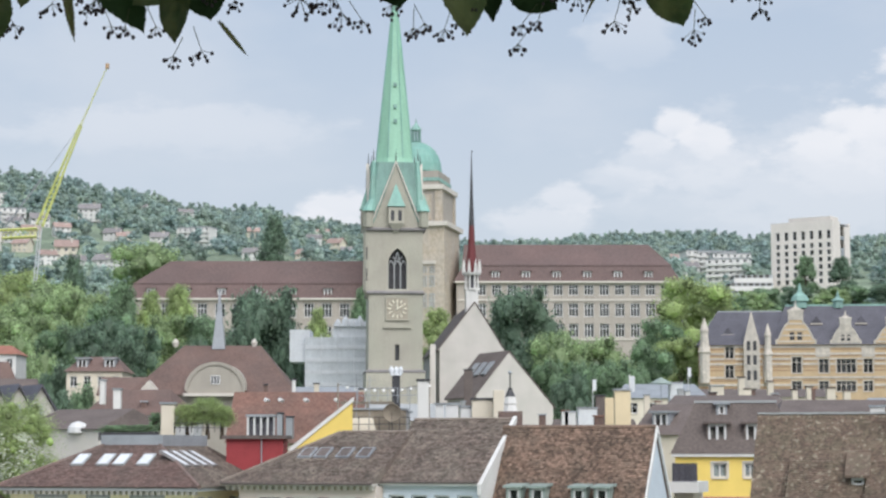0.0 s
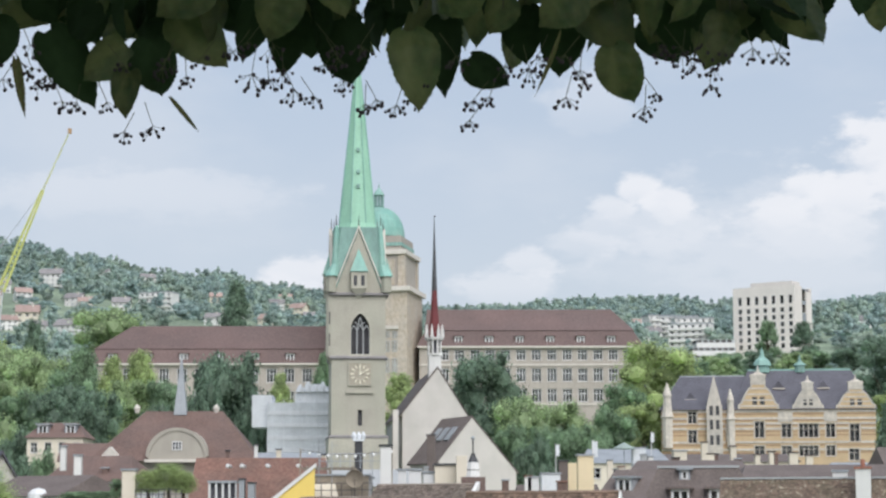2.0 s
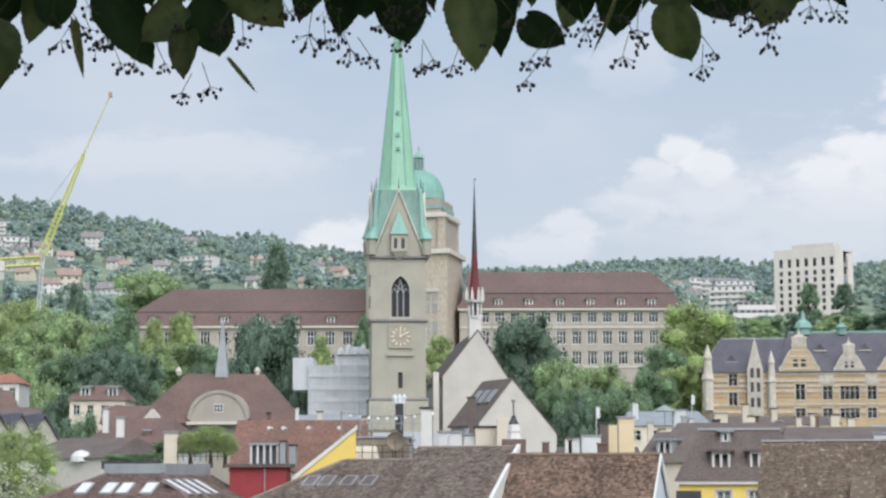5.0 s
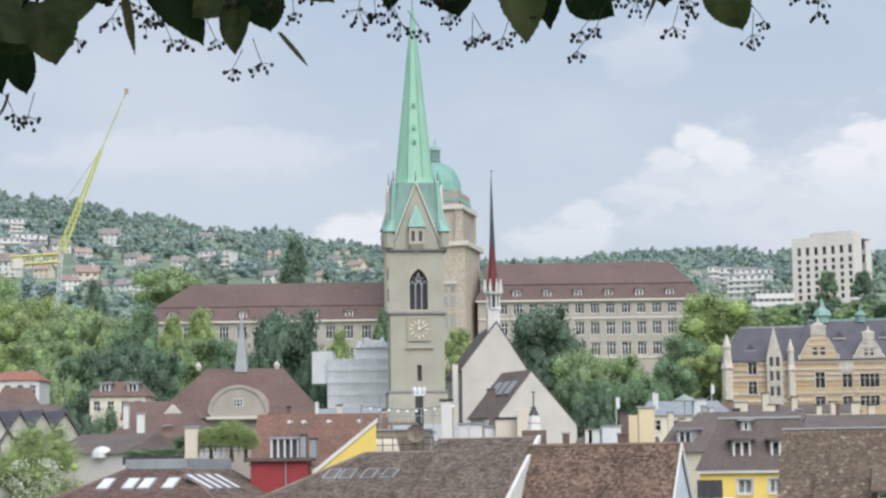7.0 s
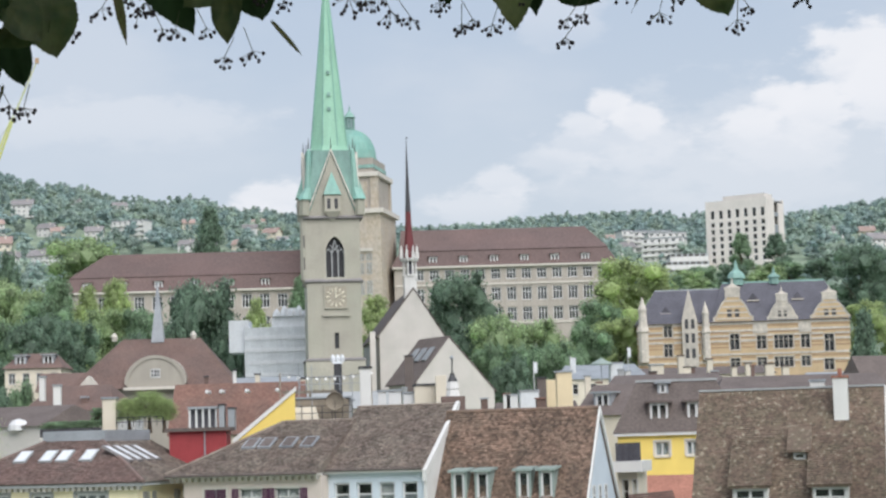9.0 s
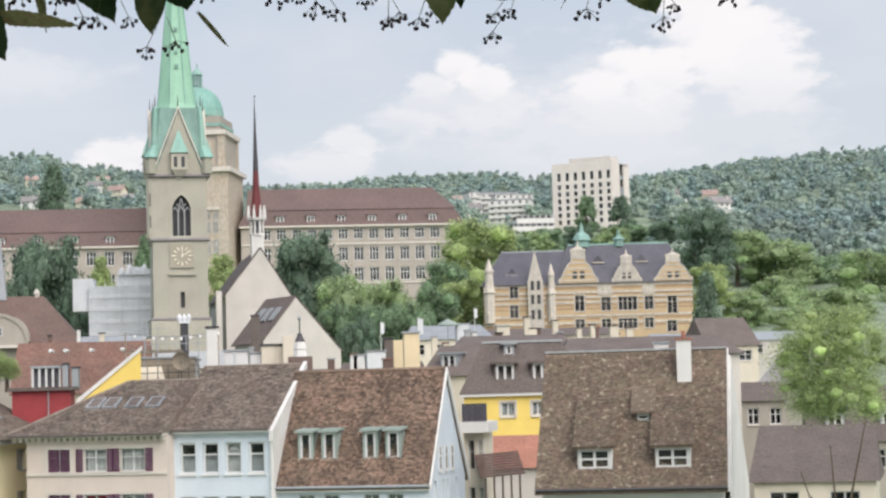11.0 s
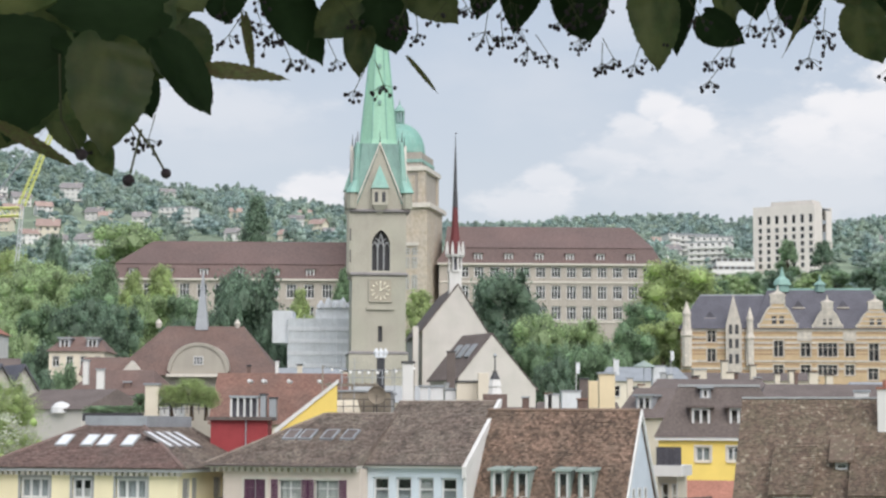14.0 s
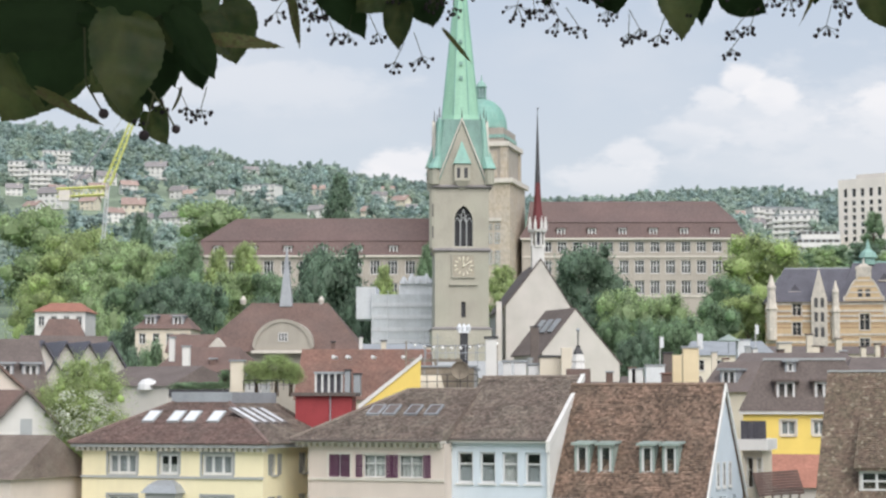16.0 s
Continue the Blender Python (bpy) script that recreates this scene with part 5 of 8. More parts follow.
def stepped_gable(x0, x1, top, name="gable", brick="school_brick", rows=1, deep=7.0):
    w, c = x1 - x0, (x0 + x1) / 2
    H = top - SE
    prof = [(-0.5, 0), (0.5, 0), (0.5, 0.12), (0.44, 0.16), (0.36, 0.36), (0.28, 0.52), (0.17, 0.66), (0.17, 0.90), (0.2, 0.92), (0.2, 0.97), (-0.2, 0.97), (-0.2, 0.92), (-0.17, 0.90), (-0.17, 0.66), (-0.28, 0.52), (-0.36, 0.36), (-0.44, 0.16), (-0.5, 0.12)]
    g = part(name, prism(bmesh.new(), [(c + px * w, -0.35, SE + 0.13 + pz * H) for px, pz in prof], (0, 0.8, 0)), brick, school)
    pr = [(px, pz) for px, pz in prof[1:]] + [prof[0]]
    bm = loft(bmesh.new(), [[(c + px * w * k, y, SE + 0.13 + pz * H * (1 + (k - 1) * 0.4)) for k, y in ((0.96, -0.43), (0.96, 0.5), (1.07, 0.5), (1.07, -0.43))] for px, pz in pr])
    part("coping", bm, "school_stone", g)
    bm = bmesh.new()
    for k in range(4):
        zz = SE + H * (0.08 + 0.17 * k)
        hw = w * (0.46 - 0.085 * k)
        box(bm, c - hw, c + hw, -0.45, -0.352, zz, zz + 0.28)
    part("stone_band", bm, "school_stone", g)
    part("crown", loft(bmesh.new(), [[(c - 0.2 * w, -0.45, SE + H * 0.72), (c + 0.2 * w, -0.45, SE + H * 0.72), (c + 0.2 * w, 0.5, SE + H * 0.72), (c - 0.2 * w, 0.5, SE + H * 0.72)], [(c - 0.19 * w, -0.5, SE + H * 1.0), (c + 0.19 * w, -0.5, SE + H * 1.0), (c + 0.19 * w, 0.5, SE + H * 1.0), (c - 0.19 * w, 0.5, SE + H * 1.0)], [(c - 0.05 * w, -0.1, SE + H * 1.1), (c + 0.05 * w, -0.1, SE + H * 1.1), (c + 0.05 * w, 0.2, SE + H * 1.1), (c - 0.05 * w, 0.2, SE + H * 1.1)]]), "school_stone", g)
    part("finial", rod(bmesh.new(), (c, 0, SE + H * 1.08), (c, 0, SE + H * 1.28), 0.28, 0.06), "school_stone", g)
    bm = bmesh.new()
    for s in (-1, 1):
        prism(bm, [(c + s * w * 0.46, 0.45, SE + 0.2), (c, 0.45, SE + H * 0.78), (c, 0.45, SE + H * 0.82), (c + s * w * 0.5, 0.45, SE + 0.3)], (0, deep, 0))
    part("gable_roof", bm, "slate", g)
    for k in range(rows):
        for s in (-1, 1):
            part("attic_window", boxes((c + s * w * 0.1 - w * 0.06, c + s * w * 0.1 + w * 0.06, -0.42, -0.353, SE + H * 0.14, SE + H * 0.36)), "dark_metal", g)
    return g


stepped_gable(sx["g0"], sx["g1"], 25.83)
stepped_gable(36.84, 44.64, 24.20)
stepped_gable(sx["s0"], sx["s1"], 24.15, brick="school_stone", deep=4)


def pinnacle(x, y, z0, z1, r, name="turret"):
    return part(name, loft(bmesh.new(), [ring(x, y, z0, r), ring(x, y, z0 + (z1 - z0) * 0.45, r), ring(x, y, z0 + (z1 - z0) * 0.47, r * 1.25), ring(x, y, z0 + (z1 - z0) * 0.55, r * 0.9), ring(x, y, z0 + (z1 - z0) * 0.75, r * 0.75), ring(x, y, z0 + (z1 - z0) * 0.8, r * 0.9), ring(x, y, z1, 0.06)]), "school_stone", school)


part("stair_tower", loft(bmesh.new(), [[(sx["tall0"], -1.2, 0), (sx["tall1"], -1.2, 0), (sx["tall1"], 0.0, 0), (sx["tall0"], 0.0, 0)], [(sx["tall0"], -1.2, SE + 0.5), (sx["tall1"], -1.2, SE + 0.5), (sx["tall1"], 0.3, SE + 0.5), (sx["tall0"], 0.3, SE + 0.5)], [((sx["tall0"] + sx["tall1"]) / 2, -0.6, 25.85)]]), "school_stone", school)
for z in (11.11, 14.33, 17.33):
    for s in (0.3, 0.7):
        x = sx["tall0"] + (sx["tall1"] - sx["tall0"]) * s
        part("stair_window", boxes((x - 0.35, x + 0.35, -1.26, -1.19, z, z + 2.0)), "dark_metal", school)
pinnacle(14.51, -0.5, 10.52, 23.08, 0.9)
pinnacle(1.22, -0.3, 10.48, 24.41, 1.15)
for x, t in ((6.25, 0), (25.06, 1), (34.46, 1)):
    h = 2.4 + 2.4 * t
    part("roof_dormer", prism(bmesh.new(), [(x - 1.1, 0.9 + h * 0.6, SE + h), (x + 1.1, 0.9 + h * 0.6, SE + h), (x, 0.9 + h * 0.6, SE + h + 1.5)], (0, 3, 0)), "slate", school)
    part("dormer_sill", boxes((x - 1.3, x + 1.3, 0.6 + h * 0.6, 1.2 + h * 0.6, SE + h - 0.3, SE + h - 0.002)), "school_stone", school)
for px, s in ((21.95, 1.0), (30.00, 0.7)):
    zz = 27.36 - 0.5
    part("roof_lantern", loft(bmesh.new(), [ring(px, 8, zz, 1.6 * s), ring(px, 8, zz + 1.4, 1.6 * s), ring(px, 8, zz + 1.5, 2.1 * s), ring(px, 8, zz + 2.6 * s, 1.7 * s), ring(px, 8, zz + 3.4 * s, 0.6 * s), ring(px, 8, zz + 5.5 * s, 0.08)]), "copper_dull", school)
# upright sheet in the shade colour, darkens the school windows
part("dim_floor", boxes((0.7, SL - 0.7, 5, 5.3, 0, SE)), "room_shade", school)

# ---- pale concrete tower block ----
block = thing("tower_block", pose(143.38, 860.00, 68.80, rz=-34) @ Matrix.Scale(0.86, 4), "pale concrete tower block with narrow window columns", "tower block")
BX, BZ = 33.59, 35.40
holes_b = []
for i in range(7):
    x = BX * (i + 0.62) / 7.35
    holes_b.append((x, x + 2.0, 26.25, 30.54))
    holes_b += [(x, x + 2.0, 21.96 - 3.62 * k, 21.96 - 3.62 * k + 2.5) for k in range(12) if 21.96 - 3.62 * k > 0.5]
panel("wall", block, "concrete", BX, BZ, holes_b, 0.8)
for hx in holes_b:
    window(block, *hx, cols=1, bars=(), frame_mat="window_grey", inset=0.5, wide=0.18)
BD = 22.0
each("wall", ((0, 0.8, 0.802, BD, 0, BZ), (0.802, BX, BD - 0.8, BD, 0, BZ), (BX - 0.8, BX, 0.802, 9.5, 0, BZ), (BX - 0.8, BX, 15.0, BD - 0.802, 0, BZ - 2), (BX - 3.2, BX - 2.4, 9.5, 15, 0, BZ - 6)), "concrete", block)
part("stair_core", boxes((BX - 2.4, BX - 0.2, 10.5, 14.5, BZ - 18, BZ - 13), (BX - 2.4, BX - 0.2, 9.5, 15, BZ - 9, BZ - 7)), "lead", block)
part("roof", boxes((0.802, BX - 0.802, 0.802, BD - 0.802, BZ - 1.2, BZ - 0.8)), "lead", block)
part("plant_room", boxes((9, BX - 2, 2, 12, BZ - 0.8, 37.72)), "concrete", block)
# dark sheet painted as unlit interior behind the windows, no structural core
part("core", boxes((2, BX - 4, 6, 6.3, 0, BZ - 1.3)), "room_shade", block)
low = thing("clinic_building", pose(121.5, 846, 65.2), "low white clinic building with window bands", "clinic")
LW = 20.57
for k in range(3):
    part("storey", boxes((k * 2.0, LW, k * 1.5, 14, k * 3.6, k * 3.6 + 2.2)), "white", low)
    holes_k = [(i * 2.6 + 0.3, i * 2.6 + 2.2, 0.1, 1.3) for i in range(int((LW - k * 2) / 2.6))]
    panel("window_band", low, "window_grey", LW - k * 2.0, 1.396, holes_k, 0.2, m=pose(k * 2.0, k * 1.5 + 0.3, k * 3.6 + 2.202))
    part("band_backing", boxes((k * 2.0, LW, k * 1.5 + 0.52, 14, k * 3.6 + 2.203, k * 3.6 + 3.598)), "room_shade", low)

# ---- hall with the big lunette ----
hall = thing("hall_building", pose(-39.05, 250.00, -16.00, rz=0), "museum hall under a big brown hipped roof with an arched lunette", "hall")
HL, HE, HR = 19.88, 23.18, 29.81
panel("wall", hall, "hall_wall", HL, HE, (), 0.6)
each("wall", ((0, 0.6, 0.602, 16, 0, HE), (HL - 0.6, HL, 0.602, 16, 0, HE), (0.602, HL - 0.602, 15.4, 16, 0, HE)), "hall_wall", hall)
hip_roof(hall, "roof", "roof_hall", 0, HL, 0, 16, HE + 0.002, HR - HE, 5.3, 4.6, over=0.8)
lx0, lx1, lz1 = 6.85, 14.00, 27.00
bm = bmesh.new()
lc, lh = (lx0 + lx1) / 2, (lx1 - lx0) / 2
arch = [(lx0, HE), (lx1, HE)] + [(lc + lh * math.cos(radians(a)), HE + 0.6 + (lz1 - HE - 0.6) * math.sin(radians(a))) for a in range(0, 181, 12)]
prism(bm, [(x, -0.9, z) for x, z in arch], (0, 0.7, 0))
lun = part("lunette", bm, "hall_wall", hall)
bm = bmesh.new()
arc2 = [(lc + (lh + 0.3) * math.cos(radians(a)), HE + 0.6 + (lz1 - HE - 0.3) * math.sin(radians(a))) for a in range(0, 181, 12)]
loft(bm, [[(x, -1.05, z), (x, 5.8, z), (x - (x - lc) * 0.1, 5.8, z - 0.38), (x - (x - lc) * 0.1, -1.05, z - 0.38)] for x, z in arc2])
part("lunette_roof", bm, "hall_wall", lun)
part("lunette_sill", boxes((lx0 - 0.4, lx1 + 0.4, -1.3, -0.9, HE - 0.2, HE + 0.15)), "trim", lun)
window(lun, lc - 0.6, lc + 0.6, HE + 1.3, HE + 2.4, cols=3, bars=(0.5,), inset=-0.96, m=None, wide=0.1)
part("lunette_glass_back", boxes((lc - 0.6, lc + 0.6, -0.899 - 0.02, -0.9, HE + 1.3, HE + 2.4)), "dark_metal", lun)
bm = bmesh.new()
prism(bm, [(0.27, -1.0, HE - 0.2), (3.98, -1.0, HE - 0.2), (2.06, -1.0, 24.96)], (0, 3, 0))
part("pediment", bm, "trim", hall)
for px in (4.17, 14.42):
    part("ridge_finial", loft(bmesh.new(), [ring(px, 8, HR - 0.2, 0.3), ring(px, 8, HR + 0.4, 0.45), ring(px, 8, HR + 0.9, 0.1)]), "trim", hall)
part("ridge_spire", loft(bmesh.new(), [square(9.84, 8, HR - 0.5, 0.85), square(9.84, 8, HR + 1.8, 0.6), square(9.84, 8, 37.21, 0.05)]), "lead", hall)

# ---- sheeted scaffold round a house ----
scaf = thing("scaffolded_house", pose(-23.33, 335.00, -12.00, rz=0), "house wrapped in white scaffold sheeting", "scaffolding")
part("sheeting", boxes((0, 10.97, 0, 9, 0, 31.37)), "sheet_grey", scaf)
part("upper_sheeting", prism(bmesh.new(), [(x, 0.5, z) for x, z in ((4.55, 31.08), (10.97, 31.08), (10.97, 33.00), (9.52, 34.54), (6.84, 34.54), (5.70, 33.19), (4.55, 33.00))], (0, 8, 0)), "sheet", scaf)
part("upper_sheeting", boxes((-2.73, 0.72, 1, 9, 27.25, 32.71)), "sheet", scaf)
for i in range(5):
    x = 10.97 * i / 4
    part("scaffold_tube", rod(bmesh.new(), (x, -0.2, 0), (x, -0.2, 31.97), 0.05), "sheet", scaf)
for k in range(1, 15):
    z = 31.37 * k / 15
    part("sheet_lap", boxes((0.05, 10.9, -0.07 - 0.02 * (k % 3), -0.002, z, z + 0.7)), "sheet", scaf)
for k in range(5):
    part("sheet_fold", loft(bmesh.new(), [ring(5.4 + 1.25 * k, 0.6, 33.2, 0.75, 7), ring(5.5 + 1.25 * k, 0.6, 34.0 + 0.4 * (k % 2), 0.5, 7), ring(5.5 + 1.25 * k, 0.6, 34.5 + 0.5 * (k % 2), 0.1, 7)]), "sheet", scaf)

# ---- crane ----
crane = thing("crane", pose(0, 0, 0), "yellow luffing tower crane with raised lattice jib", "crane")


def lattice(a, b, w, mat, parent, name, n=24, tip=0.35):
    a, b = Vector(a), Vector(b)
    q = (b - a).to_track_quat("Z", "Y")
    bm = bmesh.new()
    L = (b - a).length

    def at(i, k):
        s = w * (1 - (1 - tip) * i / n) / 2
        c = ((-s, -s), (s, -s), (s, s), (-s, s))[k % 4]
        return a + q @ Vector((c[0], c[1], L * i / n))
    for i in range(n):
        for k in range(4):
            rod(bm, at(i, k), at(i + 1, k), w * 0.11, None, 4)
            rod(bm, at(i, k), at(i + 1, k + 1), w * 0.04, None, 4)
    return part(name, bm, mat, parent)


lattice((-98.55, 480.00, 54.96), (-88.94, 480.00, 79.82), 1.5, "crane", crane, "jib")
lattice((-88.94, 480.00, 79.82), (-82.67, 480.00, 94.47), 0.35, "crane", crane, "jib_tip", 14)
part("jib_marker", boxes((-83.09, -82.26, 479.6, 480.4, 93.90, 95.17)), "brick_band", crane)
lattice((-101.11, 480, ground_at(-101.11, 480)), (-98.30, 480.00, 56.08), 0.7, "sheet", crane, "mast", 24, 1.0)
lattice((-99.07, 480.00, 53.30), (-110.92, 480.00, 52.74), 2.0, "crane", crane, "counter_jib", 10, 1.0)
bm = bmesh.new()
rod(bm, (-108.17, 480.00, 52.88), (-98.11, 480.00, 66.80), 0.22)
rod(bm, (-98.11, 480.00, 66.80), (-88.94, 480.00, 79.82), 0.06)
part("pendant", bm, "lead", crane)
part("counterweight", boxes((-110.24, -107.48, 478.8, 481.2, 50.80, 53.30)), "concrete", crane)


# ---- houses along the river ----
def eaves_brackets(parent, x0, x1, z, n, mat="trim"):
    for i in range(n):
        x = x0 + (x1 - x0) * (i + 0.5) / n
        part("bracket", CACHE.setdefault("bracket", boxes_mesh((-0.11, 0.11, -0.42, -0.002, -0.24, 0))), mat, parent, m=pose(x, 0, z))


def boxes_mesh(*rows):
    me = bpy.data.meshes.new("bracket")
    bm = boxes(*rows)
    bm.to_mesh(me)
    bm.free()
    return me


def body(parent, wall, L, D, E, front, right=(), thick=0.4, left=()):
    """Four walls with windows through front and right side, and a dark sheet behind the panes for the unlit inside."""
    panel("wall", parent, wall, L, E, front, thick)
    panel("wall", parent, wall, D - thick - 0.004, E, right, thick, m=pose(L, thick + 0.002, 0, rz=90))
    each("wall", ((0, thick, thick + 0.002, D, 0, E)), wall, parent)
    each("wall", ((thick + 0.002, L - thick - 0.002, D - thick, D, 0, E)), wall, parent)
    part("room", boxes((thick + 0.01, L - thick - 0.01, 2.6, 2.8, 0, E - 0.01)), "room_shade", parent)


pink_house = thing("town_house", pose(-13.51, 132.00, -21.00, rz=-20), "rose-beige town house with plum shutters and grey tiled roof", "house", "riverside houses")
PL, PE = 9.78, 18.79
pz = ((16.55, 18.02), (13.63, 15.09), (10.71, 12.17))
px = [(1.52, 3.05, 0), (4.01, 5.61, 1), (6.56, 8.25, 1)]
holes = [(a, b, z0, z1) for a, b, k in px for z0, z1 in pz]
body(pink_house, "pink", PL, 13.2, PE, holes)
for r, (z0, z1) in enumerate(pz):
    for i, (a, b, k) in enumerate(px):
        w = window(pink_house, a, b, z0, z1, cols=2, bars=(0.62,), sill="trim", surround="trim", curtain="red_curtain" if (r, i) == (1, 1) else "curtain")
        sw = (b - a) * 0.46
        if k == 0:
            shutter(pink_house, a, a + sw, z0, z1, "purple", pose(0, 0.1, 0))
            shutter(pink_house, b - sw, b, z0, z1, "purple", pose(0, 0.1, 0))
        else:
            shutter(pink_house, a - sw * 0.72, a - 0.05, z0, z1, "purple")
            shutter(pink_house, b + 0.05, b + sw * 0.72, z0, z1, "purple")
part("belt_course", boxes((0, PL, -0.12, -0.002, 16.33, 16.48)), "trim", pink_house)
part("eaves_board", boxes((-1.0, PL, -0.75, 0.3, PE + 0.002, PE + 0.16)), "trim", pink_house)
# gutter coloured dark to stand for the shadow line under the tiles
part("gutter", rod(bmesh.new(), (-1.0, -0.8, PE + 0.16), (PL, -0.8, PE + 0.16), 0.10), "roof_dark", pink_house)
eaves_brackets(pink_house, -0.9, PL, PE, 24)
PR, PRZ = 6.6, 22.35
tiled(pink_house, "roof", (-1.0, -0.7, PE + 0.2), (PL + 1.0, 0, 0), (0, PR + 0.7, PRZ - PE - 0.2), "tile_grey", keep=lambda s, t: s > t * 0.74, seed=2)
bm = bmesh.new()
loft(bm, [[(-1.0, -0.7, PE + 0.17), (PL, -0.7, PE + 0.17), (PL, 13.8, PE + 0.17), (-1.0, 13.8, PE + 0.17)], [(4.6, PR - 0.02, PRZ - 0.05), (PL, PR - 0.02, PRZ - 0.05), (PL, PR + 0.02, PRZ - 0.05), (4.6, PR + 0.02, PRZ - 0.05)]])
part("roof", bm, "tile_grey", pink_house)
up = Vector((0, PR + 0.7, PRZ - PE - 0.2)).normalized()
nr = Vector((1, 0, 0)).cross(up)
for x, y in ((3.44, 0), (4.59, 0), (6.18, 0), (7.64, 0)):
    o = Vector((x - 0.45, -0.7, PE + 0.2)) + up * 3.75
    s = part("skylight", prism(bmesh.new(), [o, o + Vector((0.95, 0, 0)), o + Vector((0.95, 0, 0)) + up * 1.5, o + up * 1.5], nr * 0.16), "lead", pink_house, "roof window in a zinc frame")
    o2 = o + Vector((0.12, 0, 0)) + up * 0.12 + nr * 0.163
    part("skylight_pane", prism(bmesh.new(), [o2, o2 + Vector((0.71, 0, 0)), o2 + Vector((0.71, 0, 0)) + up * 1.26, o2 + up * 1.26], nr * 0.01), "roof_dark", s)
part("ridge_tiles", rod(bmesh.new(), (4.6, PR, PRZ), (PL, PR, PRZ), 0.13, None, 8), "tile_grey", pink_house)
part("hip_tiles", rod(bmesh.new(), (-1.0, -0.7, PE + 0.25), (4.5, PR, PRZ), 0.13, None, 8), "tile_grey", pink_house)

blue_house = thing("town_house", pose(-4.33, 130.00, -21.00, rz=-20), "pale blue town house with banded windows and grey tiled roof", "house", "riverside houses")
BL, BE = 7.12, 18.85
bzz = ((16.23, 18.23), (12.68, 14.78))
bxx = [(0.84, 1.94), (2.41, 3.50), (3.96, 5.04), (5.54, 6.62)]
body(blue_house, "blue", BL, 13.2, BE, [(a, c, z0, z1) for a, c in bxx for z0, z1 in bzz])
for i, (a, c) in enumerate(bxx):
    for z0, z1 in bzz:
        window(blue_house, a, c, z0, z1, cols=1, bars=(0.62,), sill="white", curtain="curtain" if i == 2 else "curtain_reflection", drop=0.98 if i == 2 else 0.58, inset=0.2, wide=0.13)
part("eaves_board", boxes((0.0, BL, -0.5, 0.2, BE + 0.002, BE + 0.2)), "white", blue_house)
# dark colour here too, painting in the eaves' shadow line
part("gutter", rod(bmesh.new(), (0, -0.55, BE + 0.22), (BL, -0.55, BE + 0.22), 0.1), "roof_dark", blue_house)
BR, BRZ = 7.0, 23.20
tiled(blue_house, "roof", (0.0, -0.5, BE + 0.2), (BL, 0, 0), (0, BR + 0.5, BRZ - BE - 0.2), "tile_grey", seed=3)
bm = bmesh.new()
loft(bm, [[(0, -0.5, BE + 0.17), (BL, -0.5, BE + 0.17), (BL, 13.8, BE + 0.17), (0, 13.8, BE + 0.17)], [(0, BR - 0.02, BRZ - 0.05), (BL, BR - 0.02, BRZ - 0.05), (BL, BR + 0.02, BRZ - 0.05), (0, BR + 0.02, BRZ - 0.05)]])
part("roof", bm, "tile_grey", blue_house)
part("ridge_tiles", rod(bmesh.new(), (0, BR, BRZ), (BL, BR, BRZ), 0.13, None, 8), "tile_grey", blue_house)
bm = bmesh.new()
prism(bm, [(BL + 0.002, -0.5, BE - 0.6), (BL + 0.002, BR, BRZ - 0.2), (BL + 0.002, BR, BRZ + 0.22), (BL + 0.002, -0.5, BE + 0.1)], (0.26, 0, 0))
part("parapet", bm, "white", blue_house)
part("parapet_wall", prism(bmesh.new(), [(BL + 0.004, -0.3, BE - 4.4), (BL + 0.004, 4, BE - 4.4), (BL + 0.004, BR, BRZ - 0.21), (BL + 0.004, -0.3, BE - 0.62)], (0.2, 0, 0)), "white", blue_house)

brown_house = thing("town_house", pose(2.63, 128.00, -21.00, rz=-20), "pale blue town house under a steep brown tiled roof", "house", "riverside houses")
CL, CE, CR = 10.11, 15.55, 4.7
CRZ = 22.60
chz = (13.16, 14.77)
cfront = [(x0, x1, chz[0], chz[1]) for x0, x1 in ((1.47, 2.53), (3.17, 4.15), (5.80, 6.81), (7.36, 8.40))]
cright = [(1.2, 2.0, CE + 0.1 - 1.9, CE + 0.1), (3.4, 4.1, CE - 1.8, CE - 0.1), (4.5, 5.2, CE - 1.8, CE - 0.1), (7.0, 7.8, CE - 1.8, CE - 0.1),
          (1.2, 2.0, CE - 5.2, CE - 3.3), (3.4, 4.1, CE - 5.2, CE - 3.3), (4.5, 5.2, CE - 5.2, CE - 3.3), (7.0, 7.8, CE - 5.2, CE - 3.3)]
cright = [(x0 - 0.402, x1 - 0.402, z0, min(z1, CE - 0.1)) for x0, x1, z0, z1 in cright]
body(brown_house, "blue", CL, 9.8, CE, cfront, cright)
for hx in cfront:
    window(brown_house, *hx, cols=2, bars=(0.65,), sill="white", curtain="curtain")
for hx in cright:
    window(brown_house, *hx, m=pose(CL, 0.402, 0, rz=90), cols=1, bars=(0.6,), sill="white")
for x in (CL - 0.4, 0):
    part("gable_wall", prism(bmesh.new(), [(x, 0.0, CE + 0.002), (x, 9.8, CE + 0.002), (x, CR, CRZ - 0.2)], (0.4, 0, 0)), "blue", brown_house)
for ya, yb in ((2.6, 3.3), (4.2, 4.9), (5.8, 6.5)):
    window(brown_house, ya, yb, CE + 0.5, CE + 2.1, m=pose(CL, 0, 0, rz=90), cols=1, bars=(0.6,), inset=-0.07, sill="white", wide=0.1)
    part("window_backing", boxes((CL + 0.002, CL + 0.018, ya + 0.05, yb - 0.05, CE + 0.55, CE + 2.05)), "room_shade", brown_house)
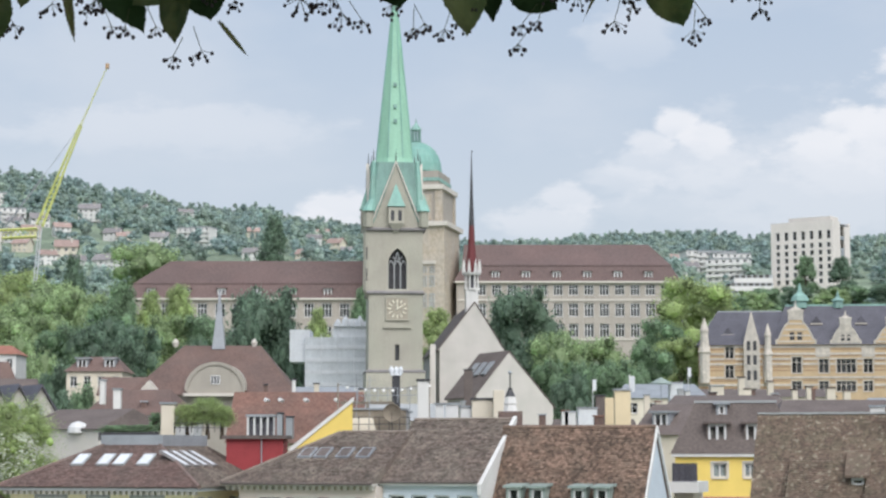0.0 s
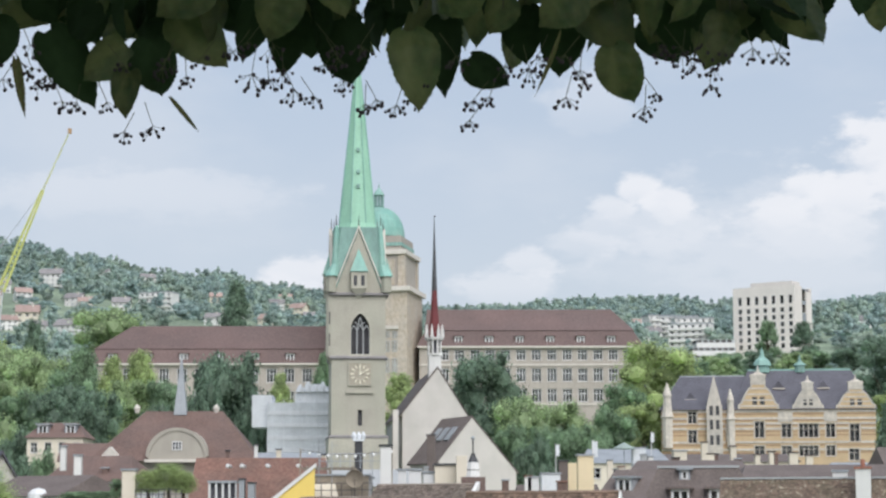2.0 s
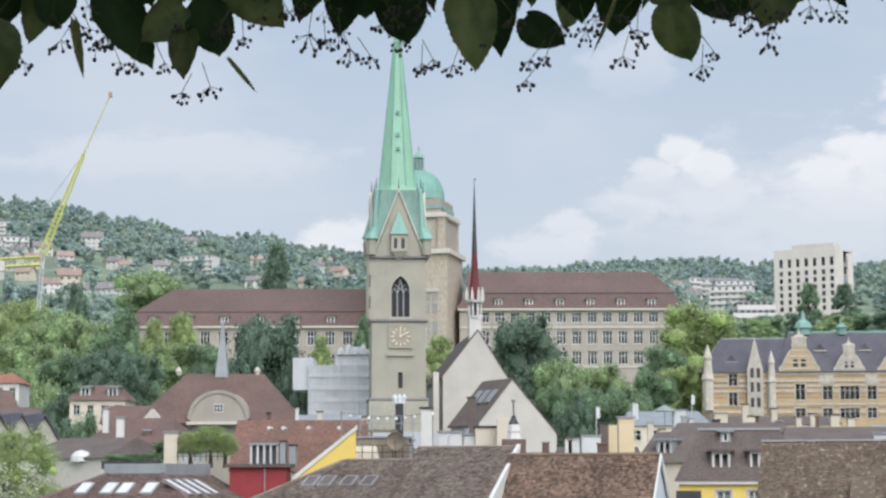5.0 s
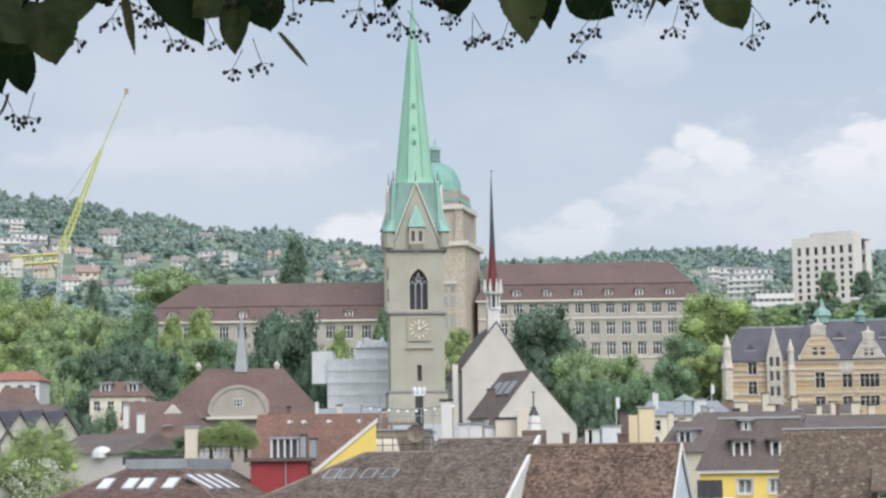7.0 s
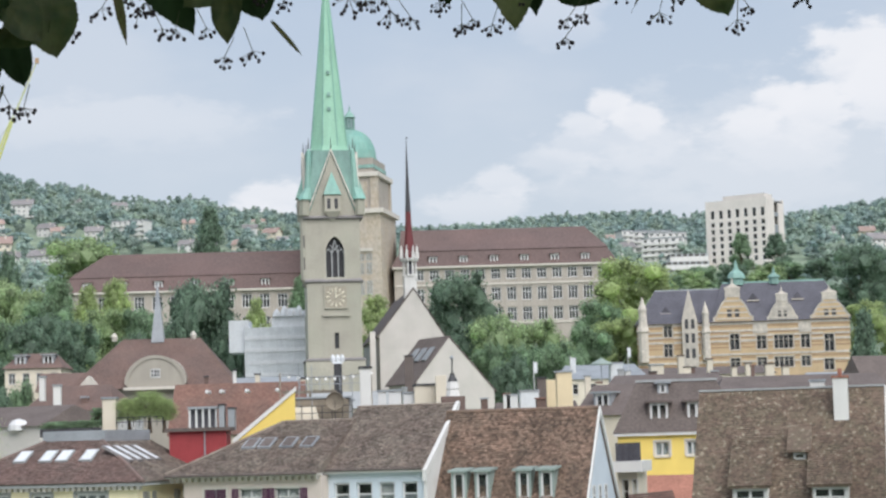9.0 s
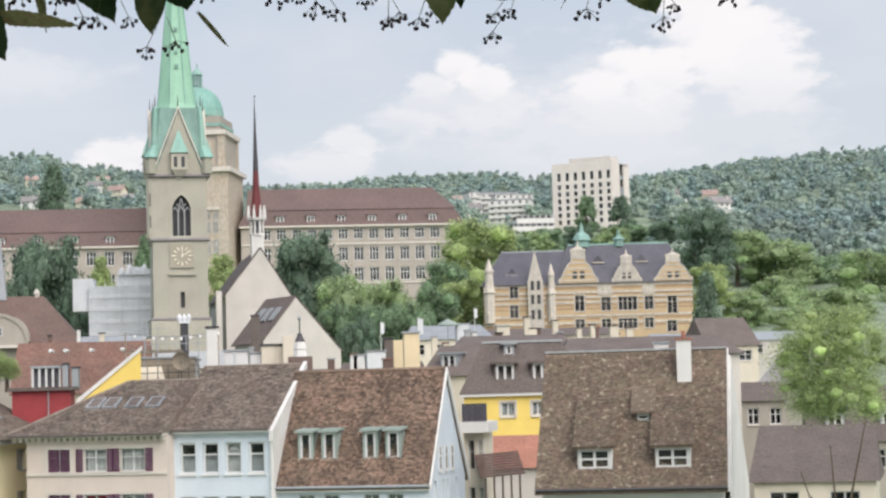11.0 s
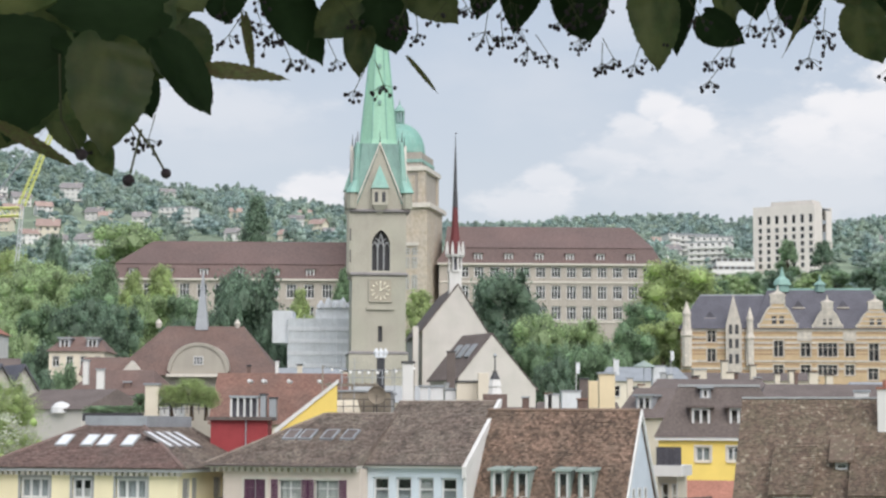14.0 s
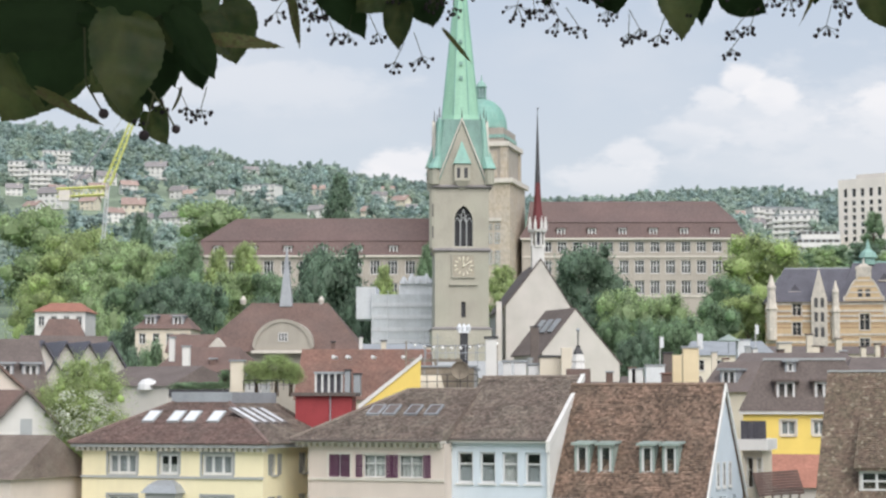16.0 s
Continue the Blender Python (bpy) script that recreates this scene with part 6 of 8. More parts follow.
cu = Vector((0, CR + 0.45, CRZ - CE + 0.3))
tiled(brown_house, "roof", (-0.2, -0.45, CE - 0.25), (CL + 0.3, 0, 0), tuple(cu), "tile_brown", seed=4, lip=0.055, jitter=0.04)
bm = bmesh.new()
for s, y in ((-1, -0.45), (1, 10.25)):
    prism(bm, [(-0.2, y, CE - 0.33), (CL + 0.1, y, CE - 0.33), (CL + 0.1, CR, CRZ - 0.02), (-0.2, CR, CRZ - 0.02)], (0, 0, -0.16))
part("roof", bm, "tile_brown", brown_house)
bm = bmesh.new()
for y in (-0.5, 10.3):
    prism(bm, [(CL + 0.12, y, CE - 0.5), (CL + 0.12, y, CE - 0.2), (CL + 0.12, CR, CRZ + 0.12), (CL + 0.12, CR, CRZ - 0.3)], (0.12, 0, 0))
part("verge_board", bm, "white", brown_house)
part("ridge_tiles", rod(bmesh.new(), (-0.2, CR, CRZ + 0.03), (CL + 0.1, CR, CRZ + 0.03), 0.14, None, 8), "tile_brown", brown_house)
part("gutter", rod(bmesh.new(), (-0.2, -0.55, CE - 0.3), (CL + 0.1, -0.55, CE - 0.3), 0.1), "lead", brown_house)
part("eaves_board", boxes((0, CL, -0.4, -0.002, CE - 0.6, CE - 0.36)), "white", brown_house)
cs = (CRZ - CE + 0.3) / (CR + 0.45)


def roof_dormer(parent, x0, x1, z0, z1, slope, base_z, base_y, cheek, frame_mat, roof_mat, back, over=0.15):
    """A window box standing out of a roof plane: cheeks, small roof, framed pane."""
    y0 = base_y + (z0 - base_z) / slope
    yb = base_y + (z1 - base_z) / slope + back
    w = x1 - x0
    d = part("dormer", boxes((x0, x0 + 0.12, y0, yb, z0, z1), (x1 - 0.12, x1, y0, yb, z0, z1), (x0 + 0.12, x1 - 0.12, y0, y0 + 0.15, z0 - 0.1, z0 + 0.05)), cheek, parent)
    part("dormer_roof", prism(bmesh.new(), [(x0 - over, y0 - over - 0.1, z1), (x1 + over, y0 - over - 0.1, z1), (x1 + over, yb, z1 + (0.15 if back < 1 else (yb - base_y) * slope + base_z - z1 + 0.1)), (x0 - over, yb, z1 + (0.15 if back < 1 else (yb - base_y) * slope + base_z - z1 + 0.1))], (0, 0, 0.14)), roof_mat, d)
    window(d, x0 + 0.13, x1 - 0.13, z0 + 0.06, z1 - 0.02, m=pose(0, y0, 0), cols=2 if w > 1.3 else 1, bars=(0.5,) if w > 1.3 else (), inset=0.05, wide=0.14)
    part("dormer_back", boxes((x0 + 0.13, x1 - 0.13, y0 + 0.6, y0 + 0.65, z0, z1)), "room_shade", d)
    return d


for xa, xb in ((1.28, 2.28), (2.85, 3.88), (5.62, 6.59), (7.12, 8.13)):
    roof_dormer(brown_house, xa, xb, 16.90, 18.71, cs, CE - 0.25, -0.45, "grey_copper", "window_white", "grey_copper", 0.3)

old_house = thing("town_house", pose(18.70, 121.00, -21.00, rz=-16), "white town house under a tall mossy brown tiled roof", "house", "riverside houses")
DL, DE, DR = 11.17, 15.01, 7.0
DRZ = 23.35
body(old_house, "white", DL, 14.0, DE, [(a, a + 1.0, DE - 3.0, DE - 1.4) for a in (1.5, 4.0, 6.5, 9.0)], [(3.0, 3.7, DE - 2.2, DE - 0.6), (8.0, 8.7, DE - 2.2, DE - 0.6)])
for a in (1.5, 4.0, 6.5, 9.0):
    window(old_house, a, a + 1.0, DE - 3.0, DE - 1.4, cols=2, bars=(0.6,), surround="grey_trim", sill="grey_trim")
for a in (3.0, 8.0):
    window(old_house, a, a + 0.7, DE - 2.2, DE - 0.6, m=pose(DL, 0.402, 0, rz=90), cols=1, bars=(0.6,))
for x in (DL - 0.4, 0):
    part("gable_wall", prism(bmesh.new(), [(x, 0, DE + 0.002), (x, 14, DE + 0.002), (x, DR, DRZ - 0.2)], (0.4, 0, 0)), "white", old_house)
for pts in ([(DL + 0.31, -0.2, 0), (DL + 0.31, -0.2, DE - 0.5), (DL + 0.31, DR, DRZ - 0.4), (DL + 0.31, DR, 0)], [(DL + 0.31, DR, 0), (DL + 0.31, DR, DRZ - 0.4), (DL + 1.05, 13.8, DE - 0.4), (DL + 1.05, 13.8, 0)]):
    part("side_wall", prism(bmesh.new(), pts, (0.12, 0, 0)), "white", old_house)
ds = (DRZ - DE + 0.2) / (DR + 0.7)
tiled(old_house, "roof", (-0.35, -0.7, DE - 0.1), (DL + 0.55, 0, 0), (0, DR + 0.7, DRZ - DE + 0.2), "tile_moss", seed=6, lip=0.03, jitter=0.03)
bm = bmesh.new()
for y in (-0.7, 14.7):
    prism(bm, [(-0.35, y, DE - 0.2), (DL + 0.2, y, DE - 0.2), (DL + 0.2, DR, DRZ), (-0.35, DR, DRZ)], (0, 0, -0.18))
part("roof", bm, "tile_moss", old_house)
for i in range(28):
    x = -0.35 + (DL + 0.55) * i / 28
    part("ridge_tile", CACHE.setdefault("ridge_tile", boxes_mesh((0, 0.43, -0.18, 0.18, 0, 0.12))), "grey_trim", old_house, m=pose(x, DR, DRZ + 0.05, rx=0, ry=(-3 + (i * 7) % 5)))
part("gutter", rod(bmesh.new(), (-0.3, -0.8, DE - 0.1), (DL + 0.2, -0.8, DE - 0.1), 0.1), "dark_metal", old_house)
bm = bmesh.new()
for y in (-0.7, 14.7):
    prism(bm, [(DL + 0.204, y, DE - 0.35), (DL + 0.204, y, DE - 0.1), (DL + 0.204, DR, DRZ + 0.1), (DL + 0.204, DR, DRZ - 0.3)], (0.1, 0, 0))
part("verge_board", bm, "white", old_house)
for xa, xb in ((2.21, 4.36), (6.95, 9.17)):
    z0, z1 = 16.06, 17.34
    roof_dormer(old_house, xa, xb, z0, z1, ds, DE - 0.1, -0.7, "white", "window_white", "tile_moss", 2.6, over=0.2)
    yb = -0.7 + (z1 - DE + 0.1) / ds + 2.6
    y0 = -0.7 + (z0 - DE + 0.1) / ds
    tiled(old_house, "dormer_tiles", (xa - 0.25, y0 - 0.35, z1 + 0.15), (xb - xa + 0.5, 0, 0), (0, yb - y0 + 0.35, (yb + 0.7) * ds + DE - 0.1 - z1 + 0.1), "tile_moss", seed=int(xa * 10))
    part("cheek", prism(bmesh.new(), [(xa - 0.02, y0, z0), (xa - 0.02, y0, z1), (xa - 0.02, yb, z1 + 1.6)], (0.1, 0, 0)), "tile_moss", old_house)
roof_dormer(old_house, 5.66, 6.67, 18.90, 19.43, ds, DE - 0.1, -0.7, "tile_moss", "window_white", "tile_moss", 1.2, over=0.25)
chimney(pose(18.70, 121.00, -21.00, rz=-16) @ pose(8.71, 5.4, 21.32), 0.9, 0.8, 23.97 - 21.32, "white", "roof_orange", "white plastered chimney with a red cap")
chimney(pose(18.70, 121.00, -21.00, rz=-16) @ pose(7.11, 8.4, DRZ - 1.5), 0.9, 0.8, 2.0, "white", "lead", "short white chimney with a zinc cap", 0)

yellow_house = thing("town_house", pose(-29.10, 134.00, -21.00, rz=-17), "pale yellow town house with grey window trims and hipped roof", "house", "riverside houses")
YL, YE = 13.39, 18.44
yz = ((16.64, 18.03), (13.84, 15.22))
yx = [(2.00, 4.13, 3), (5.81, 7.24, 2), (8.98, 11.20, 3)]
yr = [(1.0, 1.9), (6.2, 7.1)]
body(yellow_house, "yellow", YL, 11.5, YE, [(a, c_, z0, z1) for a, c_, k in yx for z0, z1 in yz], [(a, c_, z0, z1) for a, c_ in yr for z0, z1 in yz])
for z0, z1 in yz:
    for a, c_, k in yx:
        window(yellow_house, a, c_, z0, z1, cols=k, bars=(), surround="grey_trim", sill="grey_trim", curtain="curtain" if k == 2 else "curtain_reflection", drop=0.5 if k == 2 else 0.98, wide=0.17)
    for a, c_ in yr:
        mm = pose(YL, 0.402, 0, rz=90)
        window(yellow_house, a, c_, z0, z1, m=mm, cols=2, bars=(), sill="grey_trim")
        shutter(yellow_house, a - 0.6, a - 0.04, z0, z1, "grey_shutter", mm)
        shutter(yellow_house, c_ + 0.04, c_ + 0.6, z0, z1, "grey_shutter", mm)
part("belt_course", boxes((-0.05, YL + 0.05, -0.12, -0.002, 16.38, 16.53)), "grey_trim", yellow_house)
part("eaves_board", boxes((-0.6, YL + 0.6, -0.6, 0.3, YE + 0.002, YE + 0.22)), "grey_trim", yellow_house)
part("eaves_board", boxes((YL - 0.3, YL + 0.6, 0.302, 12.1, YE + 0.002, YE + 0.22)), "grey_trim", yellow_house)
eaves_brackets(yellow_house, -0.4, YL + 0.4, YE, 34, "grey_trim")
YI, YZ = 4.6, 21.47
ys_ = YI + 0.7
kk = (YI + 0.7) / math.hypot(YI + 0.7, YZ - YE - 0.22)
tiled(yellow_house, "roof", (-0.7, -0.7, YE + 0.26), (YL + 1.4, 0, 0), (0, ys_, YZ - YE - 0.22), "tile_wine", keep=lambda s, t: t * kk < s < YL + 1.4 - t * kk, seed=7)
tiled(yellow_house, "roof", (YL + 0.7, -0.7, YE + 0.26), (0, 12.9, 0), (-ys_, 0, YZ - YE - 0.22), "tile_grey", keep=lambda s, t: s > t * kk, seed=8)
part("roof", loft(bmesh.new(), [[(-0.7, -0.7, YE + 0.225), (YL + 0.7, -0.7, YE + 0.225), (YL + 0.7, 12.2, YE + 0.225), (-0.7, 12.2, YE + 0.225)], [(YI, YI, YZ - 0.03), (YL - YI, YI, YZ - 0.03), (YL - YI, 12.2, YZ - 0.03), (YI, 12.2, YZ - 0.03)]]), "tile_wine", yellow_house)
part("hip_tiles", rod(bmesh.new(), (YL + 0.7, -0.7, YE + 0.3), (YL - YI, YI, YZ), 0.14, None, 8), "tile_wine", yellow_house)
part("hip_tiles", rod(bmesh.new(), (-0.7, -0.7, YE + 0.3), (YI, YI, YZ), 0.14, None, 8), "tile_wine", yellow_house)
part("terrace_parapet", boxes((YI - 0.2, YL - YI + 0.25, YI - 0.1, YI + 0.25, YZ - 0.2, 22.17), (YL - YI, YL - YI + 0.25, YI + 0.252, 12, YZ - 0.2, 22.17)), "lead", yellow_house)
fu = Vector((0, ys_, YZ - YE - 0.22)).normalized()
fn = Vector((1, 0, 0)).cross(fu)
for x in (3.95, 5.83, 7.02, 8.80):
    o = Vector((x - 0.45, -0.7, YE + 0.26)) + fu * 2.9
    s = part("skylight", prism(bmesh.new(), [o, o + Vector((0.9, 0, 0)), o + Vector((0.9, 0, 0)) + fu * 1.5, o + fu * 1.5], fn * 0.16), "window_grey", yellow_house, "roof window with white pane")
    o2 = o + Vector((0.1, 0, 0)) + fu * 0.1 + fn * 0.163
    part("skylight_pane", prism(bmesh.new(), [o2, o2 + Vector((0.7, 0, 0)), o2 + Vector((0.7, 0, 0)) + fu * 1.3, o2 + fu * 1.3], fn * 0.01), "sheet", s)
ru = Vector((-ys_, 0, YZ - YE - 0.22)).normalized()
rn = Vector((0, 1, 0)).cross(ru)
for k in range(4):
    o = Vector((YL + 0.7, 2.3 + 1.5 * k, YE + 0.26)) + ru * 2.7
    s = part("skylight", prism(bmesh.new(), [o, o + Vector((0, 0.9, 0)), o + Vector((0, 0.9, 0)) + ru * 2.2, o + ru * 2.2], rn * 0.16), "roof_grey", yellow_house, "roof window with white pane")
    o2 = o + Vector((0, 0.18, 0)) + ru * 0.15 + rn * 0.163
    part("skylight_pane", prism(bmesh.new(), [o2, o2 + Vector((0, 0.54, 0)), o2 + Vector((0, 0.54, 0)) + ru * 1.9, o2 + ru * 1.9], rn * 0.01), "sheet", s)
# oriel with a domed zinc roof
ox, oz = (6.46), 15.44
ori = part("oriel", boxes((ox - 1.1, ox + 1.1, -1.1, -0.002, oz - 6, oz)), "grey_trim", yellow_house)
part("oriel_roof", loft(bmesh.new(), [[(ox - 1.35, -1.35, oz + 0.002), (ox + 1.35, -1.35, oz + 0.002), (ox + 1.35, 0, oz + 0.002), (ox - 1.35, 0, oz + 0.002)], [(ox - 1.0, -1.0, oz + 0.5), (ox + 1.0, -1.0, oz + 0.5), (ox + 1.0, 0, oz + 0.5), (ox - 1.0, 0, oz + 0.5)], [(ox - 0.5, -0.5, oz + 0.85), (ox + 0.5, -0.5, oz + 0.85), (ox + 0.5, 0, oz + 0.85), (ox - 0.5, 0, oz + 0.85)]]), "lead", ori)


# ---- town roofs behind the river row ----
def town_house(m, L, E, run, rise, wall, roof, label, wins=0, hips=0.0, base_windows=True, dormers=0):
    t = thing("town_house", m, label, "house", "old town houses")
    front = []
    if wins:
        front = [(L * (i + 0.25) / wins, L * (i + 0.75) / wins, E - 2.3, E - 0.7) for i in range(wins)]
    body(t, wall, L, run * 2, E, front)
    for hx in front:
        window(t, *hx, cols=2, bars=(0.6,), sill="trim", wide=0.1)
    hip_roof(t, "roof", roof, 0, L, 0, run * 2, E + 0.004, rise, hips, hips, over=0.4)
    if hips == 0:
        for x in (0, L - 0.4):
            part("gable_wall", prism(bmesh.new(), [(x, 0, E + 0.002), (x, run * 2, E + 0.002), (x, run, E + rise - 0.3)], (0.4, 0, 0)), wall, t)
    for i in range(dormers):
        x = L * (i + 0.5) / dormers
        dormer(t, x, run * 0.25, E + rise * 0.2, 1.7, 1.5, run * 0.6, "lead")
    return t


town_house(pose(-22.09, 205.00, -21.00, rz=0), 13.70, 21.89, 5, 5.44, "cream", "roof_red", "old house with weathered red tiled roof and dormers", 0, 0, dormers=0)
town_house(pose(-38.82, 215.00, -21.00, rz=-10), 9.56, 24.96, 5, 2.90, "white", "roof_hall", "pale house with a brown roof behind trees", 3, 1.5, dormers=0)
town_house(pose(-39.17, 185.00, -21.00, rz=-30), 9.12, 23.08, 5, 1.95, "church_white", "roof_dark", "pale gabled house with grey-brown roof", 0, 0, dormers=0)
town_house(pose(-57.25, 230.00, -21.00, rz=15), 10.29, 25.61, 5, 4.13, "cream", "roof_dark", "old house with dark tiled roof", 2, 0, dormers=2)
town_house(pose(-69.79, 290.00, -14.00, rz=10), 7.28, 23.09, 5, 4.36, "white", "roof_hall", "white villa with shallow brown roof", 2, 1.5, dormers=0)
town_house(pose(-57.02, 300.00, -14.00, rz=0), 8.39, 26.12, 5, 2.46, "cream", "roof_hall", "cream villa with brown hipped roof and dormers", 4, 1.5, dormers=2)
town_house(pose(-50.34, 290.00, -14.00, rz=5), 6.96, 22.26, 4, 2.79, "cream", "roof_hall", "cream annex with brown roof", 0, 0, dormers=0)
town_house(pose(-38.0, 129.80, -21.00, rz=-20), 5.97, 16.43, 5, 2.82, "pink", "tile_grey", "rose gabled house with dark grey roof", 0, 0, dormers=0)
town_house(pose(-52.58, 190.00, -21.00, rz=20), 7.55, 22.83, 6, 5.15, "church_white", "roof_dark", "old house with dark roof and white dormers", 3, 0, dormers=3)
town_house(pose(-42.76, 165.00, -21.00, rz=25), 5.23, 19.27, 5, 3.37, "white", "roof_hall", "white gabled house with brown roof", 2, 0, dormers=0)
town_house(pose(18.43, 190.00, -21.00, rz=-25), 4.24, 22.62, 5, 3.02, "cream", "roof_dark", "old house with dark grey roof", 0, 0, dormers=1)
town_house(pose(12.29, 215.00, -21.00, rz=0), 8.87, 22.54, 5, 2.09, "cream", "roof_dark", "low house with dark roof between chimneys", 0, 0, dormers=0)
town_house(pose(24.25, 215.00, -21.00, rz=-5), 13.32, 25.58, 6, 1.69, "church_white", "roof_dark", "pale house with dark roof and roof terrace", 0, 1, dormers=0)
town_house(pose(31.39, 185.00, -21.00, rz=-3), 16.65, 24.05, 6, 1.94, "church_white", "roof_dark", "long house with dark brown roof", 0, 1, dormers=0)
town_house(pose(49.58, 190.00, -21.00, rz=-10), 4.33, 19.4, 5, 1.86, "hall_wall", "roof_dark", "grey-beige house with dark roof", 2, 0, dormers=0)
town_house(pose(67.62, 250.00, -21.00, rz=-20), 11.98, 20.9, 6, 3.4, "hall_wall", "roof_grey", "old house with grey hipped roof", 3, 2, dormers=1)
town_house(pose(73.39, 300.00, -14.00, rz=10), 8.49, 20.07, 5, 4.55, "cream", "roof_dark", "house with dark gable roof by conifer", 2, 0, dormers=0)
town_house(pose(37.15, 140.00, -21.00, rz=-20), 8.5, 14.0, 6, 3.9, "cream", "roof_dark", "low house with dark roof beside the lane", 2, 0, dormers=0)
town_house(pose(50.24, 170.00, -21.00, rz=-15), 9.54, 15.8, 6, 4.8, "hall_wall", "roof_dark", "grey-beige house with dark tiled roof", 4, 0, dormers=2)
town_house(pose(18.98, 150.00, -21.00, rz=-14), 4.29, 15.20, 4, 2.38, "church_white", "roof_orange", "low house with bright red tiled roof", 0, 0, dormers=0)
town_house(pose(-11.26, 215.00, -21.00, rz=0), 11.63, 24.37, 5, 1.95, "cream", "grey_trim", "grey-roofed house behind the roof terrace", 0, 0, dormers=0)
town_house(pose(-20.23, 250.00, -21.00, rz=0), 9.97, 26.69, 5, 2.65, "church_white", "lead", "pale block with zinc roof terrace", 5, 0, dormers=0)
town_house(pose(-1.64, 240.00, -21.00, rz=0), 16.38, 22.72, 6, 1.65, "church_white", "roof_dark", "low house before the church", 0, 0, dormers=0)
town_house(pose(27.02, 300.00, -14.00, rz=0), 12.83, 22.11, 6, 2.34, "cream", "lead", "pale house with zinc roof under trees", 4, 1, dormers=0)
town_house(pose(41.97, 330.00, -14.00, rz=0), 23.52, 23.1, 6, 1.5, "cream", "roof_dark", "long low house before the school", 8, 1, dormers=0)
town_house(pose(73.27, 340.00, -14.00, rz=0), 36.13, 21.76, 6, 1.64, "church_white", "lead", "pale low building behind the roofs", 5, 1, dormers=0)


# ---- roof terraces, chimneys and small things on the roofs ----
def block_on_roof(name, label, category, x0, x1, z0, z1, y, deep, mat, lid="", group=""):
    """A plain built block with a projecting lid, standing down into the roof."""
    t = thing(name, pose((x0 + x1) / 2, y, z0), label, category, group)
    w = (x1 - x0) / 2
    bm = boxes((-w, w, 0, deep, 0, z1 - z0))
    bmesh.ops.bevel(bm, geom=list(bm.edges), offset=0.03, segments=1, affect="EDGES")
    part("shaft", bm, mat, t)
    if lid:
        part("lid", boxes((-w - 0.1, w + 0.1, -0.1, deep + 0.1, z1 - z0 + 0.002, z1 - z0 + 0.14)), lid, t)
    return t


def rail(label, pts, high, posts, mat="dark_metal"):
    """A metal railing along straight stretches."""
    t = thing("railing", pose(*pts[0]), label, "railing")
    o = Vector(pts[0])
    for a, b in zip(pts, pts[1:]):
        a, b = Vector(a) - o, Vector(b) - o
        for k in (1.0, 0.5):
            part("rail", rod(bmesh.new(), a + Vector((0, 0, high * k)), b + Vector((0, 0, high * k)), 0.03), mat, t)
        for i in range(posts + 1):
            p = a.lerp(b, i / posts)
            part("post", rod(bmesh.new(), p, p + Vector((0, 0, high)), 0.03), mat, t)
    return t


block_on_roof("chimney", "broad white chimney with a dark slab", "chimney", -1.79, -1.00, 1.17, 4.97, 139, 0.9, "white", "dark_metal", "roof chimneys")
block_on_roof("chimney", "plain beige rendered chimney", "chimney", 3.71, 4.50, 1.26, 4.54, 146, 0.9, "cream", "", "roof chimneys")
block_on_roof("chimney", "tall ochre chimney with a metal lid", "chimney", 13.00, 14.20, 0.07, 4.63, 150, 1.1, "ochre", "lead", "roof chimneys")
block_on_roof("lift_housing", "low beige roof housing with dark coping", "roof housing", 2.14, 3.74, 1.26, 3.85, 147, 2.5, "cream", "dark_metal")
for a in ((-0.58, 0.05, 1.24, 3.50), (0.22, 1.14, 1.25, 3.50), (1.31, 2.15, 1.25, 3.30)):
    block_on_roof("air_unit", "white box-shaped air unit", "air unit", *a, 147.5, 1.0, "window_white", "lead", "air units on the roof")
block_on_roof("air_unit", "large pale metal air unit", "air unit", 12.97, 14.76, 0.05, 4.15, 190, 2.0, "sheet", "lead", "air units on the roof")
block_on_roof("chimney", "dark weathered brick chimney", "chimney", 15.04, 15.93, 0.06, 5.48, 195, 1.2, "roof_dark", "dark_metal", "roof chimneys")
block_on_roof("garden_wall", "low yellowish terrace wall", "wall", 16.07, 17.31, 0.06, 5.40, 198, 1.2, "ochre", "")
block_on_roof("chimney", "dark flue block beside the annex", "chimney", 3.05, 4.28, 5.65, 11.89, 288, 1.5, "roof_dark", "dark_metal", "roof chimneys")
for a, mt in (((12.56, 13.73, 0.04, 4.11), "window_white"), ((28.63, 30.23, 5.17, 8.66), "sheet"), ((30.56, 31.20, 4.37, 7.57), "white"), ((33.80, 35.43, 5.30, 8.26), "cream"), ((29.38, 31.27, 4.29, 6.52), "grey_trim")):
    block_on_roof("roof_hut", "small glazed roof hut", "roof hut", *a, 250 if mt != "window_white" else 205, 2.0, mt, "lead", "huts on the roofs")
for a in ((35.28, 36.10, 4.92, 7.31), (38.03, 38.70, 4.84, 8.19), (42.58, 43.26, 4.87, 7.54), (46.92, 47.71, 4.80, 7.09), (34.63, 35.34, 5.11, 8.67), (40.91, 41.51, 4.86, 7.20), (44.93, 45.94, 4.88, 7.42)):
    block_on_roof("chimney", "small weathered chimney on the ridge", "chimney", *a, 232, 0.8, "cream", "roof_dark", "roof chimneys")
for a in ((-34.66, -34.12, 4.78, 7.17), (-33.28, -32.54, 3.70, 6.26), (-36.02, -35.49, 2.11, 3.26)):
    block_on_roof("chimney", "white chimney on a brown roof", "chimney", *a, 200, 0.8, "white", "lead", "roof chimneys")

